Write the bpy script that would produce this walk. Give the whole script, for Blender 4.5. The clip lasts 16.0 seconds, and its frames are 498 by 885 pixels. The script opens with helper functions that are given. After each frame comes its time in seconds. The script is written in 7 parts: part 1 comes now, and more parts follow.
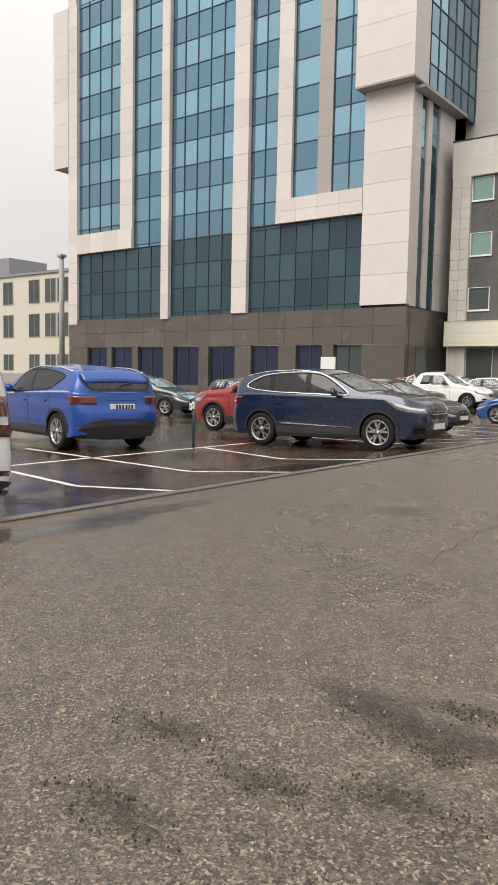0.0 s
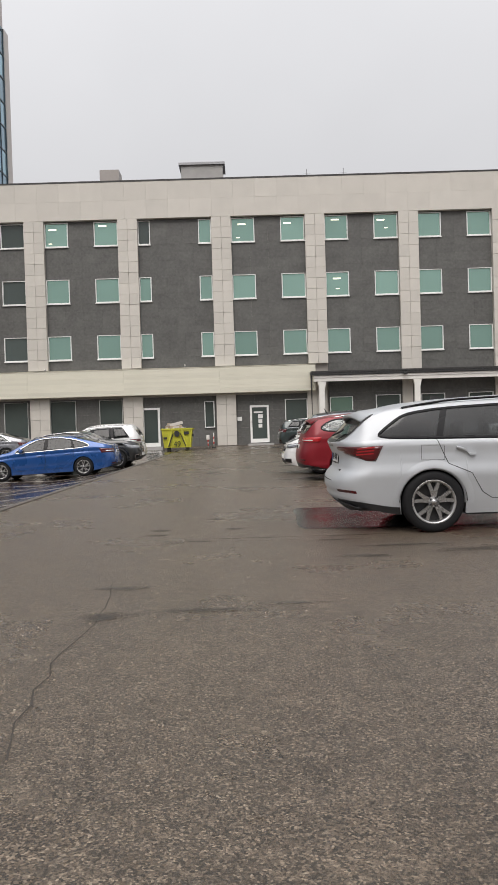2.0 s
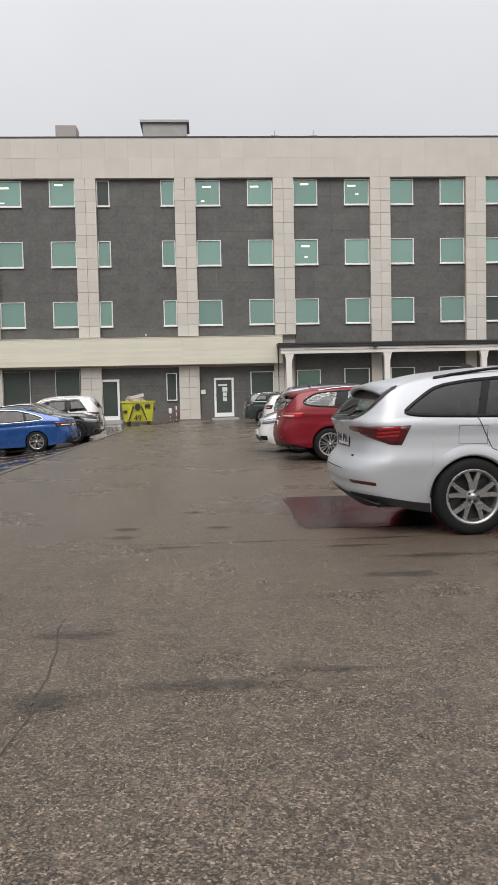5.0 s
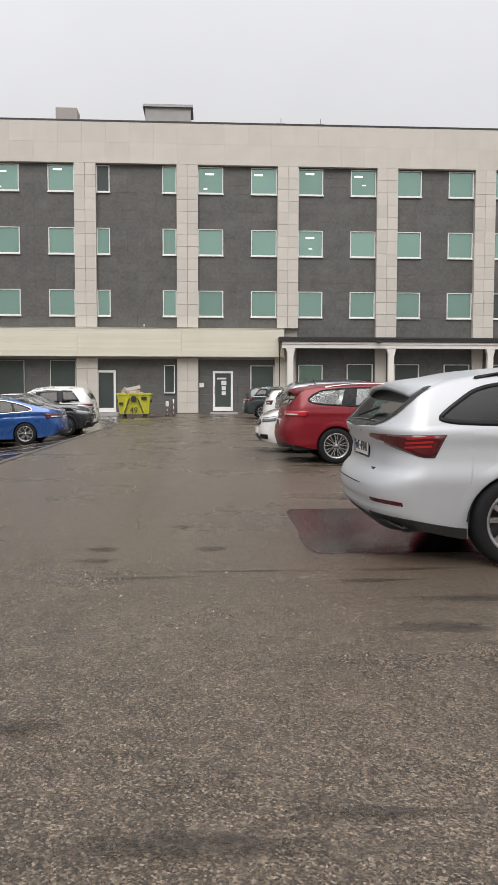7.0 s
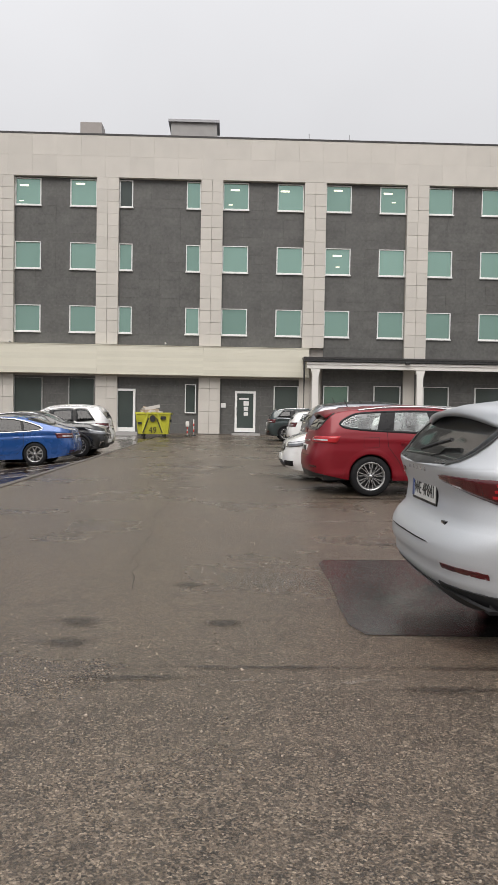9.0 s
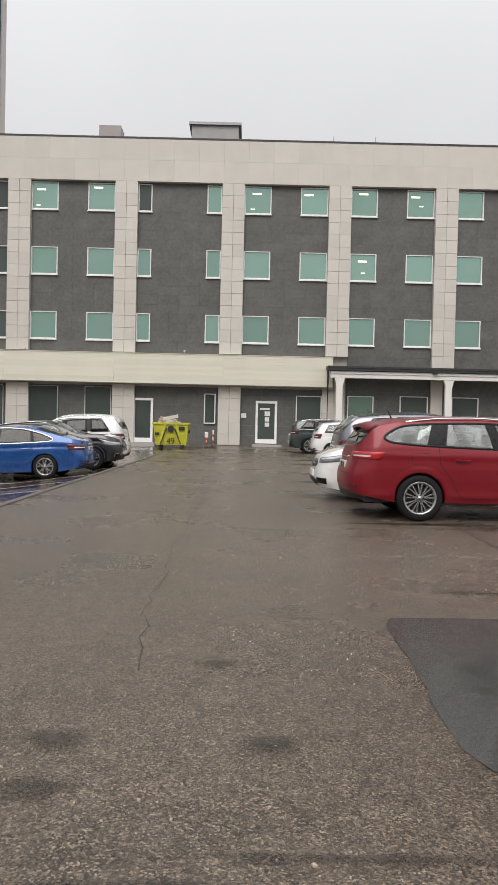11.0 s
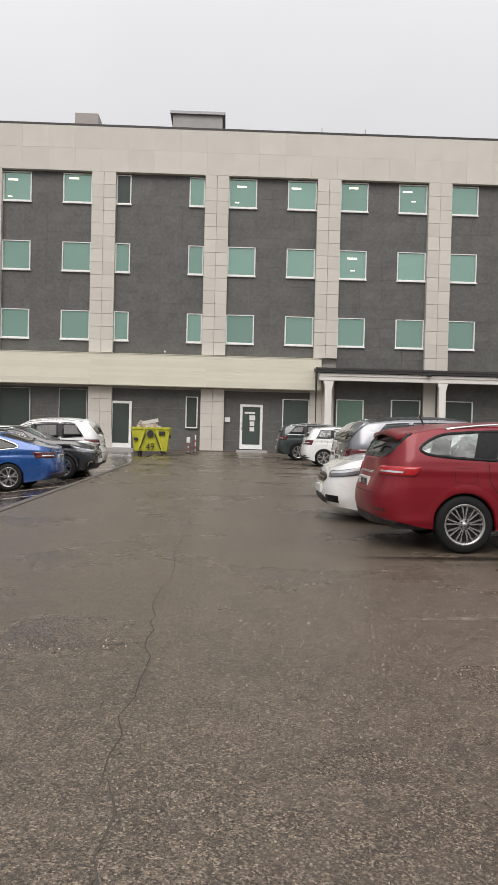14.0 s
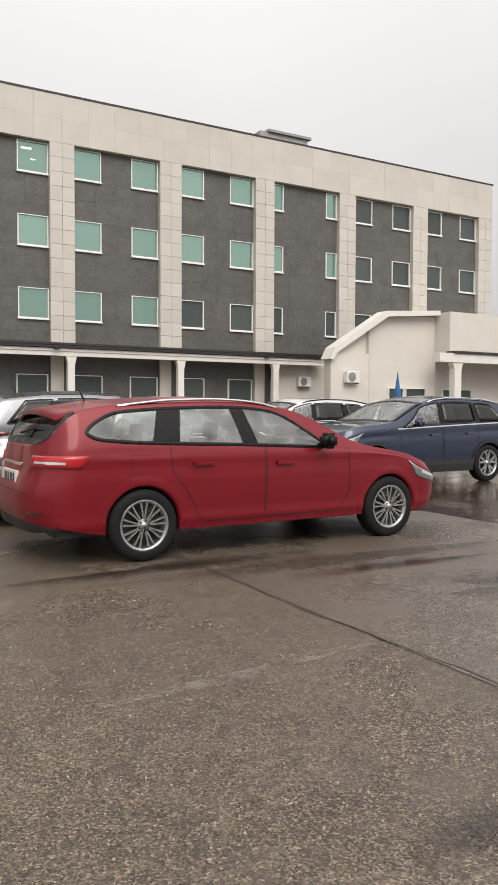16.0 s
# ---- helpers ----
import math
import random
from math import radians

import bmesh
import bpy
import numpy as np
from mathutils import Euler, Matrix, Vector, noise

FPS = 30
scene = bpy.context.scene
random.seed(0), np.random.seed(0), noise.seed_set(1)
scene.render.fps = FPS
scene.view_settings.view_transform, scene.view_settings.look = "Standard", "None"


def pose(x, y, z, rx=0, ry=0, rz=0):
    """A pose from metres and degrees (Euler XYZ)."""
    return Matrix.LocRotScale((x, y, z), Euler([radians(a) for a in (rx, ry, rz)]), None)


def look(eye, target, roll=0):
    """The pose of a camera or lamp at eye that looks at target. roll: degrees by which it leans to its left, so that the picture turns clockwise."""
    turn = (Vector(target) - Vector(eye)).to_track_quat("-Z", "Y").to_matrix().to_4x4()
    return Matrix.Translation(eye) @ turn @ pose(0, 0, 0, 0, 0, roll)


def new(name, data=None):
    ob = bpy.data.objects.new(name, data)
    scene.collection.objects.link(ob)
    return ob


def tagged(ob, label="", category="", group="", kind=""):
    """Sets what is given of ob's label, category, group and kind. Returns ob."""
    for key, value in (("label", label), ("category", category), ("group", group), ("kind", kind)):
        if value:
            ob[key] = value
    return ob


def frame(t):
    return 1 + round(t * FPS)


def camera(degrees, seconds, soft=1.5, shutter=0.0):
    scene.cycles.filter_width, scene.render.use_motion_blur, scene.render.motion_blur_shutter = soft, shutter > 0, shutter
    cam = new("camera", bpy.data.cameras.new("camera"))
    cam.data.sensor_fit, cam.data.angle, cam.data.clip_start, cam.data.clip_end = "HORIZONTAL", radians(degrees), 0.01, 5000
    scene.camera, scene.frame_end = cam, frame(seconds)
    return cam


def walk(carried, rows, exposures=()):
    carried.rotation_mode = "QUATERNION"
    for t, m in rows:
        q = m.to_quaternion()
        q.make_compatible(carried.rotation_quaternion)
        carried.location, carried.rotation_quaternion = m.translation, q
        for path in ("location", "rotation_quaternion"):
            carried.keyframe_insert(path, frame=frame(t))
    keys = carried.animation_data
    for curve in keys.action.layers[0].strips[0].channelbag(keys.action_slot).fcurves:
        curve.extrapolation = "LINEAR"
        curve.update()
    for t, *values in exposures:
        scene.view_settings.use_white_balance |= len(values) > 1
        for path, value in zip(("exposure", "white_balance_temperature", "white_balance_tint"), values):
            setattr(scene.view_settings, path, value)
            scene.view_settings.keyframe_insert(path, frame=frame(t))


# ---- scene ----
cam = camera(36.3, 16.0)
PATH = [
    (0, (-0.205, 0.789, 1.089), (-1.4, 2.384, 0.919), 1.1),
    (0.5, (-0.49, 1.211, 1.07), (-1.246, 3.06, 0.98), -0.6),
    (1, (-0.756, 1.588, 1.102), (-1.287, 3.515, 1.043), -0.4),
    (1.4, (-0.92, 1.948, 1.13), (-1.029, 3.945, 1.084), -2.8),
    (1.5, (-0.948, 2.025, 1.128), (-0.968, 4.024, 1.082), -2.5),
    (2, (-1.105, 2.329, 1.149), (-1.103, 4.329, 1.113), -1.7),
    (2.5, (-1.19, 2.604, 1.127), (-1.188, 4.602, 1.037), -1.5),
    (3, (-1.295, 2.928, 1.151), (-1.278, 4.925, 1.049), -1.7),
    (3.5, (-1.323, 3.243, 1.163), (-1.336, 5.241, 1.076), -1.4),
    (4, (-1.345, 3.529, 1.147), (-1.309, 5.527, 1.063), -1.3),
    (4.5, (-1.396, 3.832, 1.171), (-1.279, 5.827, 1.087), -1.7),
    (5, (-1.369, 4.095, 1.157), (-1.262, 6.09, 1.049), -1.2),
    (5.2, (-1.335, 4.204, 1.179), (-1.234, 6.198, 1.053), -0.9),
    (7.3, (-1.332, 5.384, 1.197), (-1.224, 7.387, 1.073), 0.3),
    (7.5, (-1.325, 5.523, 1.187), (-1.226, 7.528, 1.074), 0.5),
    (8, (-1.316, 5.925, 1.215), (-1.23, 7.931, 1.134), 0.7),
    (8.5, (-1.268, 6.308, 1.231), (-1.192, 8.314, 1.164), 0.9),
    (9, (-1.283, 6.639, 1.225), (-1.228, 8.645, 1.154), 1),
    (9.5, (-1.349, 7.02, 1.261), (-1.332, 9.026, 1.18), 1.2),
    (9.7, (-1.359, 7.13, 1.239), (-1.36, 9.136, 1.158), 1.4),
    (11.8, (-1.439, 8.745, 1.25), (-1.404, 10.746, 1.23), 1),
    (12, (-1.408, 8.862, 1.263), (-1.358, 10.862, 1.246), 0.9),
    (12.5, (-1.442, 9.127, 1.259), (-1.374, 11.126, 1.254), 0.9),
    (13, (-1.518, 9.451, 1.283), (-1.456, 11.45, 1.292), 0.9),
    (13.5, (-1.545, 9.877, 1.301), (-1.518, 11.877, 1.295), 1.1),
    (14, (-1.653, 10.257, 1.28), (-1.592, 12.256, 1.247), 1.4),
    (14.5, (-1.772, 10.762, 1.31), (-1.615, 12.755, 1.261), 2.3),
    (15, (-1.794, 11.228, 1.335), (-1.558, 13.213, 1.286), 3.8),
    (15.5, (-1.732, 11.768, 1.329), (-1.223, 13.702, 1.285), 2.6),
    (16, (-1.499, 12.253, 1.309), (-0.51, 13.989, 1.224), 0.2),
]
EXPOSURES = [(t, e, k, 12.5) for t, e, k in ((0.0, 0.60, 6900), (0.3, 0.66, 7050), (0.5, 0.63, 6900), (1.0, 0.56, 6750), (1.5, 0.30, 6600), (2.0, 0.18, 6550), (3.0, 0.16, 6500), (5.0, 0.22, 6500), (7.5, 0.28, 6550), (9.0, 0.25, 6550), (14.0, 0.25, 6600), (15.0, 0.30, 6750), (16.0, 0.44, 6800))]
walk(cam, [(t, look(eye, target, roll)) for t, eye, target, roll in PATH], EXPOSURES)

# ---- world, sun, exposure ----
world = bpy.data.worlds.new("overcast")
scene.world = world
world.use_nodes = True
wn, wl = world.node_tree.nodes, world.node_tree.links
wn.clear()
sky = wn.new("ShaderNodeTexSky")
sky.sky_type, sky.sun_disc = "NISHITA", False
sky.sun_elevation, sky.sun_rotation = radians(48), radians(165)
sky.air_density, sky.dust_density = 1.0, 6.0
grey = wn.new("ShaderNodeHueSaturation")
grey.inputs["Saturation"].default_value = 0.12
geo = wn.new("ShaderNodeTexCoord")
sep = wn.new("ShaderNodeSeparateXYZ")
ramp = wn.new("ShaderNodeMapRange")          # an overcast sky brightens towards the zenith
ramp.inputs[1].default_value, ramp.inputs[2].default_value = -0.05, 1.0
ramp.inputs[3].default_value, ramp.inputs[4].default_value = 0.62, 1.75
flat = wn.new("ShaderNodeMix")
flat.data_type = "RGBA"
flat.inputs[0].default_value = 0.82
flat.inputs[7].default_value = (6.6, 6.75, 6.9, 1)
mul = wn.new("ShaderNodeVectorMath")
mul.operation = "SCALE"
cloud = wn.new("ShaderNodeTexNoise")
cloud.inputs["Scale"].default_value = 2.2
cloud.inputs["Detail"].default_value = 4
cmap = wn.new("ShaderNodeMapRange")
cmap.inputs[1].default_value, cmap.inputs[2].default_value = 0.3, 0.7
cmap.inputs[3].default_value, cmap.inputs[4].default_value = 0.95, 1.05
cm = wn.new("ShaderNodeMath")
cm.operation = "MULTIPLY"
bg = wn.new("ShaderNodeBackground")
bg.inputs["Strength"].default_value = 0.098
out = wn.new("ShaderNodeOutputWorld")
wl.new(sky.outputs[0], grey.inputs["Color"])
wl.new(grey.outputs[0], flat.inputs[6])
wl.new(geo.outputs["Generated"], sep.inputs[0])
wl.new(geo.outputs["Generated"], cloud.inputs["Vector"])
wl.new(cloud.outputs[0], cmap.inputs[0])
wl.new(sep.outputs[2], ramp.inputs[0])
wl.new(ramp.outputs[0], cm.inputs[0])
wl.new(cmap.outputs[0], cm.inputs[1])
wl.new(flat.outputs[2], mul.inputs[0])
wl.new(cm.outputs[0], mul.inputs["Scale"])
wl.new(mul.outputs[0], bg.inputs["Color"])
wl.new(bg.outputs[0], out.inputs["Surface"])
sun = new("sun", bpy.data.lights.new("sun", "SUN"))
sun.data.energy, sun.data.angle, sun.data.color = 1.35, radians(40), (1.0, 0.96, 0.90)
sun.matrix_world = look((0, 0, 50), (12, 42, 50 - 46))


# ---- materials ----
def mat(name, base, rough=0.6, metal=0.0, vary=0.12, scale=6.0, fine=60.0, bump=0.0, bump_scale=80.0, coat=0.0, rvary=0.08, island=0.0, obj=0.0, spec=0.5, trans=0.0):
    """A procedural surface: base colour with broad stains and fine grain, optional relief, per-piece variation."""
    m = bpy.data.materials.new(name)
    m.use_nodes = True
    n, l = m.node_tree.nodes, m.node_tree.links
    b = n["Principled BSDF"]
    b.inputs["Metallic"].default_value = metal
    b.inputs["Coat Weight"].default_value = coat
    b.inputs["Coat Roughness"].default_value = 0.04
    b.inputs["Specular IOR Level"].default_value = spec
    tc = n.new("ShaderNodeTexCoord")
    n1 = n.new("ShaderNodeTexNoise")
    n1.inputs["Scale"].default_value, n1.inputs["Detail"].default_value = scale, 5
    n2 = n.new("ShaderNodeTexNoise")
    n2.inputs["Scale"].default_value, n2.inputs["Detail"].default_value = fine, 3
    l.new(tc.outputs["Object"], n1.inputs["Vector"])
    l.new(tc.outputs["Object"], n2.inputs["Vector"])
    add = n.new("ShaderNodeMath")
    add.operation = "ADD"
    l.new(n1.outputs[0], add.inputs[0])
    l.new(n2.outputs[0], add.inputs[1])
    value = add.outputs[0]
    for amount, node, sock in ((island, "ShaderNodeNewGeometry", "Random Per Island"), (obj, "ShaderNodeObjectInfo", "Random")):
        if amount:
            src = n.new(node)
            sc = n.new("ShaderNodeMath")
            sc.operation = "MULTIPLY_ADD"
            sc.inputs[1].default_value = amount / max(vary, 0.01)
            sc.inputs[2].default_value = -0.5 * amount / max(vary, 0.01)
            l.new(src.outputs[sock], sc.inputs[0])
            a2 = n.new("ShaderNodeMath")
            a2.operation = "ADD"
            l.new(value, a2.inputs[0])
            l.new(sc.outputs[0], a2.inputs[1])
            value = a2.outputs[0]
    mr = n.new("ShaderNodeMapRange")
    mr.clamp = False
    mr.inputs[1].default_value, mr.inputs[2].default_value = 0.5, 1.5
    mr.inputs[3].default_value, mr.inputs[4].default_value = 1 - vary, 1 + vary
    l.new(value, mr.inputs[0])
    col = n.new("ShaderNodeVectorMath")
    col.operation = "SCALE"
    col.inputs[0].default_value = base
    l.new(mr.outputs[0], col.inputs["Scale"])
    l.new(col.outputs[0], b.inputs["Base Color"])
    rr = n.new("ShaderNodeMapRange")
    rr.inputs[1].default_value, rr.inputs[2].default_value = 0.3, 0.7
    rr.inputs[3].default_value, rr.inputs[4].default_value = max(rough - rvary, 0.02), min(rough + rvary, 1)
    l.new(n1.outputs[0], rr.inputs[0])
    l.new(rr.outputs[0], b.inputs["Roughness"])
    if bump:
        n3 = n.new("ShaderNodeTexNoise")
        n3.inputs["Scale"].default_value, n3.inputs["Detail"].default_value = bump_scale, 4
        l.new(tc.outputs["Object"], n3.inputs["Vector"])
        bp = n.new("ShaderNodeBump")
        bp.inputs["Strength"].default_value, bp.inputs["Distance"].default_value = bump, 0.01
        l.new(n3.outputs[0], bp.inputs["Height"])
        l.new(bp.outputs[0], b.inputs["Normal"])
    return m


def glass(name, tint, gloss=0.06, film=0.0):
    """Clear or tinted sheet glass: a straight-through tint with a Fresnel mirror over it; film is a pale veil for sky
    reflection, mist and rain on the pane.
    """
    m = bpy.data.materials.new(name)
    m.use_nodes = True
    n, l = m.node_tree.nodes, m.node_tree.links
    n.clear()
    o = n.new("ShaderNodeOutputMaterial")
    t = n.new("ShaderNodeBsdfTransparent")
    t.inputs[0].default_value = (*tint, 1)
    g = n.new("ShaderNodeBsdfGlossy")
    g.inputs["Roughness"].default_value = gloss
    f = n.new("ShaderNodeFresnel")
    f.inputs[0].default_value = 1.55
    mx = n.new("ShaderNodeMixShader")
    l.new(f.outputs[0], mx.inputs[0])
    clear = t.outputs[0]
    if film:
        # Pale diffuse colour mimics whitish sky reflection on misted, rain-beaded panes.
        d = n.new("ShaderNodeBsdfDiffuse")
        d.inputs[0].default_value = (0.75, 0.78, 0.78, 1)
        tc, ns, mr, md = n.new("ShaderNodeTexCoord"), n.new("ShaderNodeTexNoise"), n.new("ShaderNodeMapRange"), n.new("ShaderNodeMixShader")
        ns.inputs["Scale"].default_value, ns.inputs["Detail"].default_value = 5, 6
        mr.inputs[1].default_value, mr.inputs[2].default_value = 0.3, 0.7
        mr.inputs[3].default_value, mr.inputs[4].default_value = film * 0.4, film * 1.6
        l.new(tc.outputs["Object"], ns.inputs["Vector"])
        l.new(ns.outputs[0], mr.inputs[0])
        l.new(mr.outputs[0], md.inputs[0])
        l.new(clear, md.inputs[1])
        l.new(d.outputs[0], md.inputs[2])
        clear = md.outputs[0]
    l.new(clear, mx.inputs[1])
    l.new(g.outputs[0], mx.inputs[2])
    l.new(mx.outputs[0], o.inputs[0])
    return m


def glow(name, colour, strength):
    m = bpy.data.materials.new(name)
    m.use_nodes = True
    b = m.node_tree.nodes["Principled BSDF"]
    b.inputs["Base Color"].default_value = (*colour, 1)
    b.inputs["Emission Color"].default_value = (*colour, 1)
    b.inputs["Emission Strength"].default_value = strength
    return m


def asphalt(name, dark, light, stone, wet_lo, wet_hi, wet_scale, damp_rough, grain=42.0, stone_bump=0.5):
    """Worn wet asphalt with exposed aggregate; puddled film in the low spots."""
    m = bpy.data.materials.new(name)
    m.use_nodes = True
    n, l = m.node_tree.nodes, m.node_tree.links
    b = n["Principled BSDF"]
    b.inputs["Specular IOR Level"].default_value = 0.75
    tc = n.new("ShaderNodeTexCoord")

    def noise_node(scale, detail=5, rough=0.55):
        k = n.new("ShaderNodeTexNoise")
        k.inputs["Scale"].default_value, k.inputs["Detail"].default_value, k.inputs["Roughness"].default_value = scale, detail, rough
        l.new(tc.outputs["Object"], k.inputs["Vector"])
        return k

    def span(src, a, z, lo, hi):
        k = n.new("ShaderNodeMapRange")
        k.inputs[1].default_value, k.inputs[2].default_value, k.inputs[3].default_value, k.inputs[4].default_value = a, z, lo, hi
        l.new(src, k.inputs[0])
        return k.outputs[0]

    def mix(fac, a, z):
        k = n.new("ShaderNodeMix")
        k.data_type = "RGBA"
        for sock, v in ((0, fac), (6, a), (7, z)):
            if isinstance(v, tuple):
                k.inputs[sock].default_value = (*v, 1)
            else:
                l.new(v, k.inputs[sock])
        return k.outputs[2]

    v = n.new("ShaderNodeTexVoronoi")
    v.inputs["Scale"].default_value = grain
    l.new(tc.outputs["Object"], v.inputs["Vector"])
    vs = n.new("ShaderNodeSeparateColor")
    l.new(v.outputs["Color"], vs.inputs[0])
    broad, mid, wet = noise_node(0.22, 4), noise_node(1.6, 6, 0.6), noise_node(wet_scale, 6, 0.6)
    base = mix(span(broad.outputs[0], 0.35, 0.65, 0, 1), dark, light)
    base = mix(span(mid.outputs[0], 0.4, 0.75, 0.0, 0.45), base, tuple(c * 0.55 for c in dark))
    base = mix(span(noise_node(3.1, 7, 0.7).outputs[0], 0.44, 0.70, 0.0, 0.42), base, tuple(c * 0.50 for c in dark))
    base = mix(span(noise_node(0.9, 5, 0.6).outputs[0], 0.50, 0.72, 0.0, 0.35), base, tuple(min(c * 1.5, 1) for c in light))
    tone = n.new("ShaderNodeMath")
    tone.operation = "POWER"
    tone.inputs[1].default_value = 3.0
    l.new(vs.outputs[0], tone.inputs[0])
    base = mix(tone.outputs[0], base, stone)
    hole = span(vs.outputs[1], 0.50, 0.72, 0.0, 0.94)
    base = mix(hole, base, tuple(c * 0.22 for c in dark))
    base = mix(span(noise_node(14, 5, 0.7).outputs[0], 0.46, 0.66, 0.0, 0.60), base, tuple(c * 0.40 for c in dark))
    base = mix(span(noise_node(5, 4, 0.6).outputs[0], 0.35, 0.6, 0.09, 0.0), base, stone)
    film = span(wet.outputs[0], wet_lo, wet_hi, 0, 1)
    base = mix(film, base, tuple(c * 0.55 for c in dark))
    l.new(base, b.inputs["Base Color"])
    rr = n.new("ShaderNodeMix")
    rr.inputs[2].default_value, rr.inputs[3].default_value = damp_rough, 0.07
    l.new(film, rr.inputs[0])
    l.new(rr.outputs[0], b.inputs["Roughness"])
    inv = span(film, 0, 1, stone_bump, 0.04)
    bp = n.new("ShaderNodeBump")
    bp.inputs["Distance"].default_value = 0.012
    l.new(inv, bp.inputs["Strength"])
    hgt = n.new("ShaderNodeMath")
    hgt.operation = "MULTIPLY_ADD"
    hgt.inputs[1].default_value = 0.6
    l.new(vs.outputs[0], hgt.inputs[0])
    l.new(noise_node(140, 3).outputs[0], hgt.inputs[2])
    l.new(hgt.outputs[0], bp.inputs["Height"])
    l.new(bp.outputs[0], b.inputs["Normal"])
    return m


M_ASPH = asphalt("aisle asphalt", (0.122, 0.091, 0.063), (0.175, 0.131, 0.091), (0.44, 0.35, 0.258), 0.56, 0.75, 0.55, 0.28, 128, 0.9)
M_LOT = asphalt("lot asphalt", (0.105, 0.069, 0.044), (0.150, 0.102, 0.067), (0.20, 0.145, 0.10), 0.36, 0.55, 0.35, 0.24, 110, 0.3)
M_STRIP = asphalt("smooth bay asphalt", (0.135, 0.106, 0.080), (0.18, 0.144, 0.110), (0.30, 0.245, 0.19), 0.50, 0.70, 0.55, 0.28, 120, 0.5)
M_PATCH = asphalt("repair asphalt", (0.036, 0.034, 0.032), (0.052, 0.050, 0.047), (0.075, 0.069, 0.063), 0.38, 0.62, 0.9, 0.19, 130, 0.15)
M_TAR = mat("crack tar", (0.062, 0.051, 0.042), 0.5, vary=0.3, scale=3)
M_LINE = mat("road paint", (0.62, 0.60, 0.56), 0.45, vary=0.35, scale=5, fine=90)
M_FADED = mat("worn road paint", (0.25, 0.215, 0.18), 0.5, vary=0.4, scale=4, fine=50)
fn, fl = M_FADED.node_tree.nodes, M_FADED.node_tree.links
fnoise, fmap, fco = fn.new("ShaderNodeTexNoise"), fn.new("ShaderNodeMapRange"), fn.new("ShaderNodeTexCoord")
fnoise.inputs["Scale"].default_value, fnoise.inputs["Detail"].default_value = 9, 8
fmap.inputs[1].default_value, fmap.inputs[2].default_value, fmap.inputs[3].default_value, fmap.inputs[4].default_value = 0.40, 0.62, 0.0, 0.62
fl.new(fco.outputs["Object"], fnoise.inputs["Vector"])
fl.new(fnoise.outputs[0], fmap.inputs[0])
fl.new(fmap.outputs[0], fn["Principled BSDF"].inputs["Alpha"])      # the paint has flaked off in places
M_KERB = mat("kerb concrete", (0.115, 0.098, 0.082), 0.4, vary=0.25, scale=3, bump=0.3)
M_STONE = mat("pale stone panel", (0.565, 0.535, 0.485), 0.5, vary=0.10, scale=1.5, fine=30, obj=0.06, bump=0.08)
M_STONEJ = mat("pale stone panels joined", (0.565, 0.535, 0.485), 0.5, vary=0.10, scale=1.0, fine=30, island=0.04, bump=0.08)
M_JOINT = mat("joint mortar", (0.41, 0.38, 0.35), 0.8)
M_SLATE = mat("dark slate cladding", (0.10, 0.099, 0.093), 0.55, vary=0.40, scale=1.3, fine=7, island=0.06, bump=0.5, bump_scale=9)
M_BAND = mat("cream siding board", (0.66, 0.635, 0.53), 0.45, vary=0.05, scale=1, obj=0.05)
M_WHITE = mat("white paint", (0.74, 0.72, 0.68), 0.4, vary=0.08, scale=2)
M_FRAME = mat("white window frame", (0.80, 0.80, 0.78), 0.3, vary=0.04)
M_PLASTER = mat("white plaster", (0.64, 0.61, 0.56), 0.75, vary=0.10, scale=0.7, bump=0.1)
M_DARKMET = mat("dark sheet metal", (0.045, 0.043, 0.042), 0.4, metal=0.3, vary=0.2)
M_GREEN = mat("green coated window glass", (0.27, 0.415, 0.355), 0.06, metal=0.70, vary=0.10, scale=0.5, rvary=0.03, obj=0.12)
M_DGLASS = mat("dark window glass", (0.06, 0.075, 0.07), 0.05, vary=0.2, scale=0.6, rvary=0.03, obj=0.2)
M_TGLASS = mat("blue curtain wall glass", (0.23, 0.40, 0.49), 0.04, metal=0.82, vary=0.10, scale=0.3, rvary=0.02, obj=0.16)
M_TSPAN = mat("blue spandrel glass", (0.15, 0.27, 0.35), 0.05, metal=0.75, vary=0.1, scale=0.3, rvary=0.02, obj=0.10)
M_TLOW = mat("deep blue lobby glass", (0.035, 0.075, 0.095), 0.04, metal=0.2, vary=0.15, scale=0.3, rvary=0.02, obj=0.3)
M_MULL = mat("dark mullion", (0.05, 0.07, 0.085), 0.35, metal=0.5)
M_GRAN = mat("polished brown granite", (0.105, 0.09, 0.078), 0.22, vary=0.22, scale=0.8, fine=40, obj=0.12)
M_TSTONE = mat("tower stone panel", (0.60, 0.555, 0.525), 0.5, vary=0.08, scale=0.6, obj=0.06)
M_TBROWN = mat("grey brown stone", (0.34, 0.31, 0.29), 0.5, vary=0.08)
M_BLUEWIN = mat("blue tinted shop window", (0.012, 0.020, 0.050), 0.06, vary=0.2, obj=0.3)
M_BEIGE = mat("yellow beige render", (0.58, 0.545, 0.46), 0.8, vary=0.08, scale=0.5)
M_LAMP = glow("lit office lamp", (1.0, 0.95, 0.75), 1.1)
M_CONC = mat("grey concrete", (0.36, 0.35, 0.34), 0.7, vary=0.15, scale=2, bump=0.2)
M_YELLOW = mat("yellow dumpster paint", (0.46, 0.45, 0.035), 0.5, vary=0.4, scale=3, fine=25)
M_BLACKP = mat("black paint", (0.02, 0.02, 0.02), 0.5)
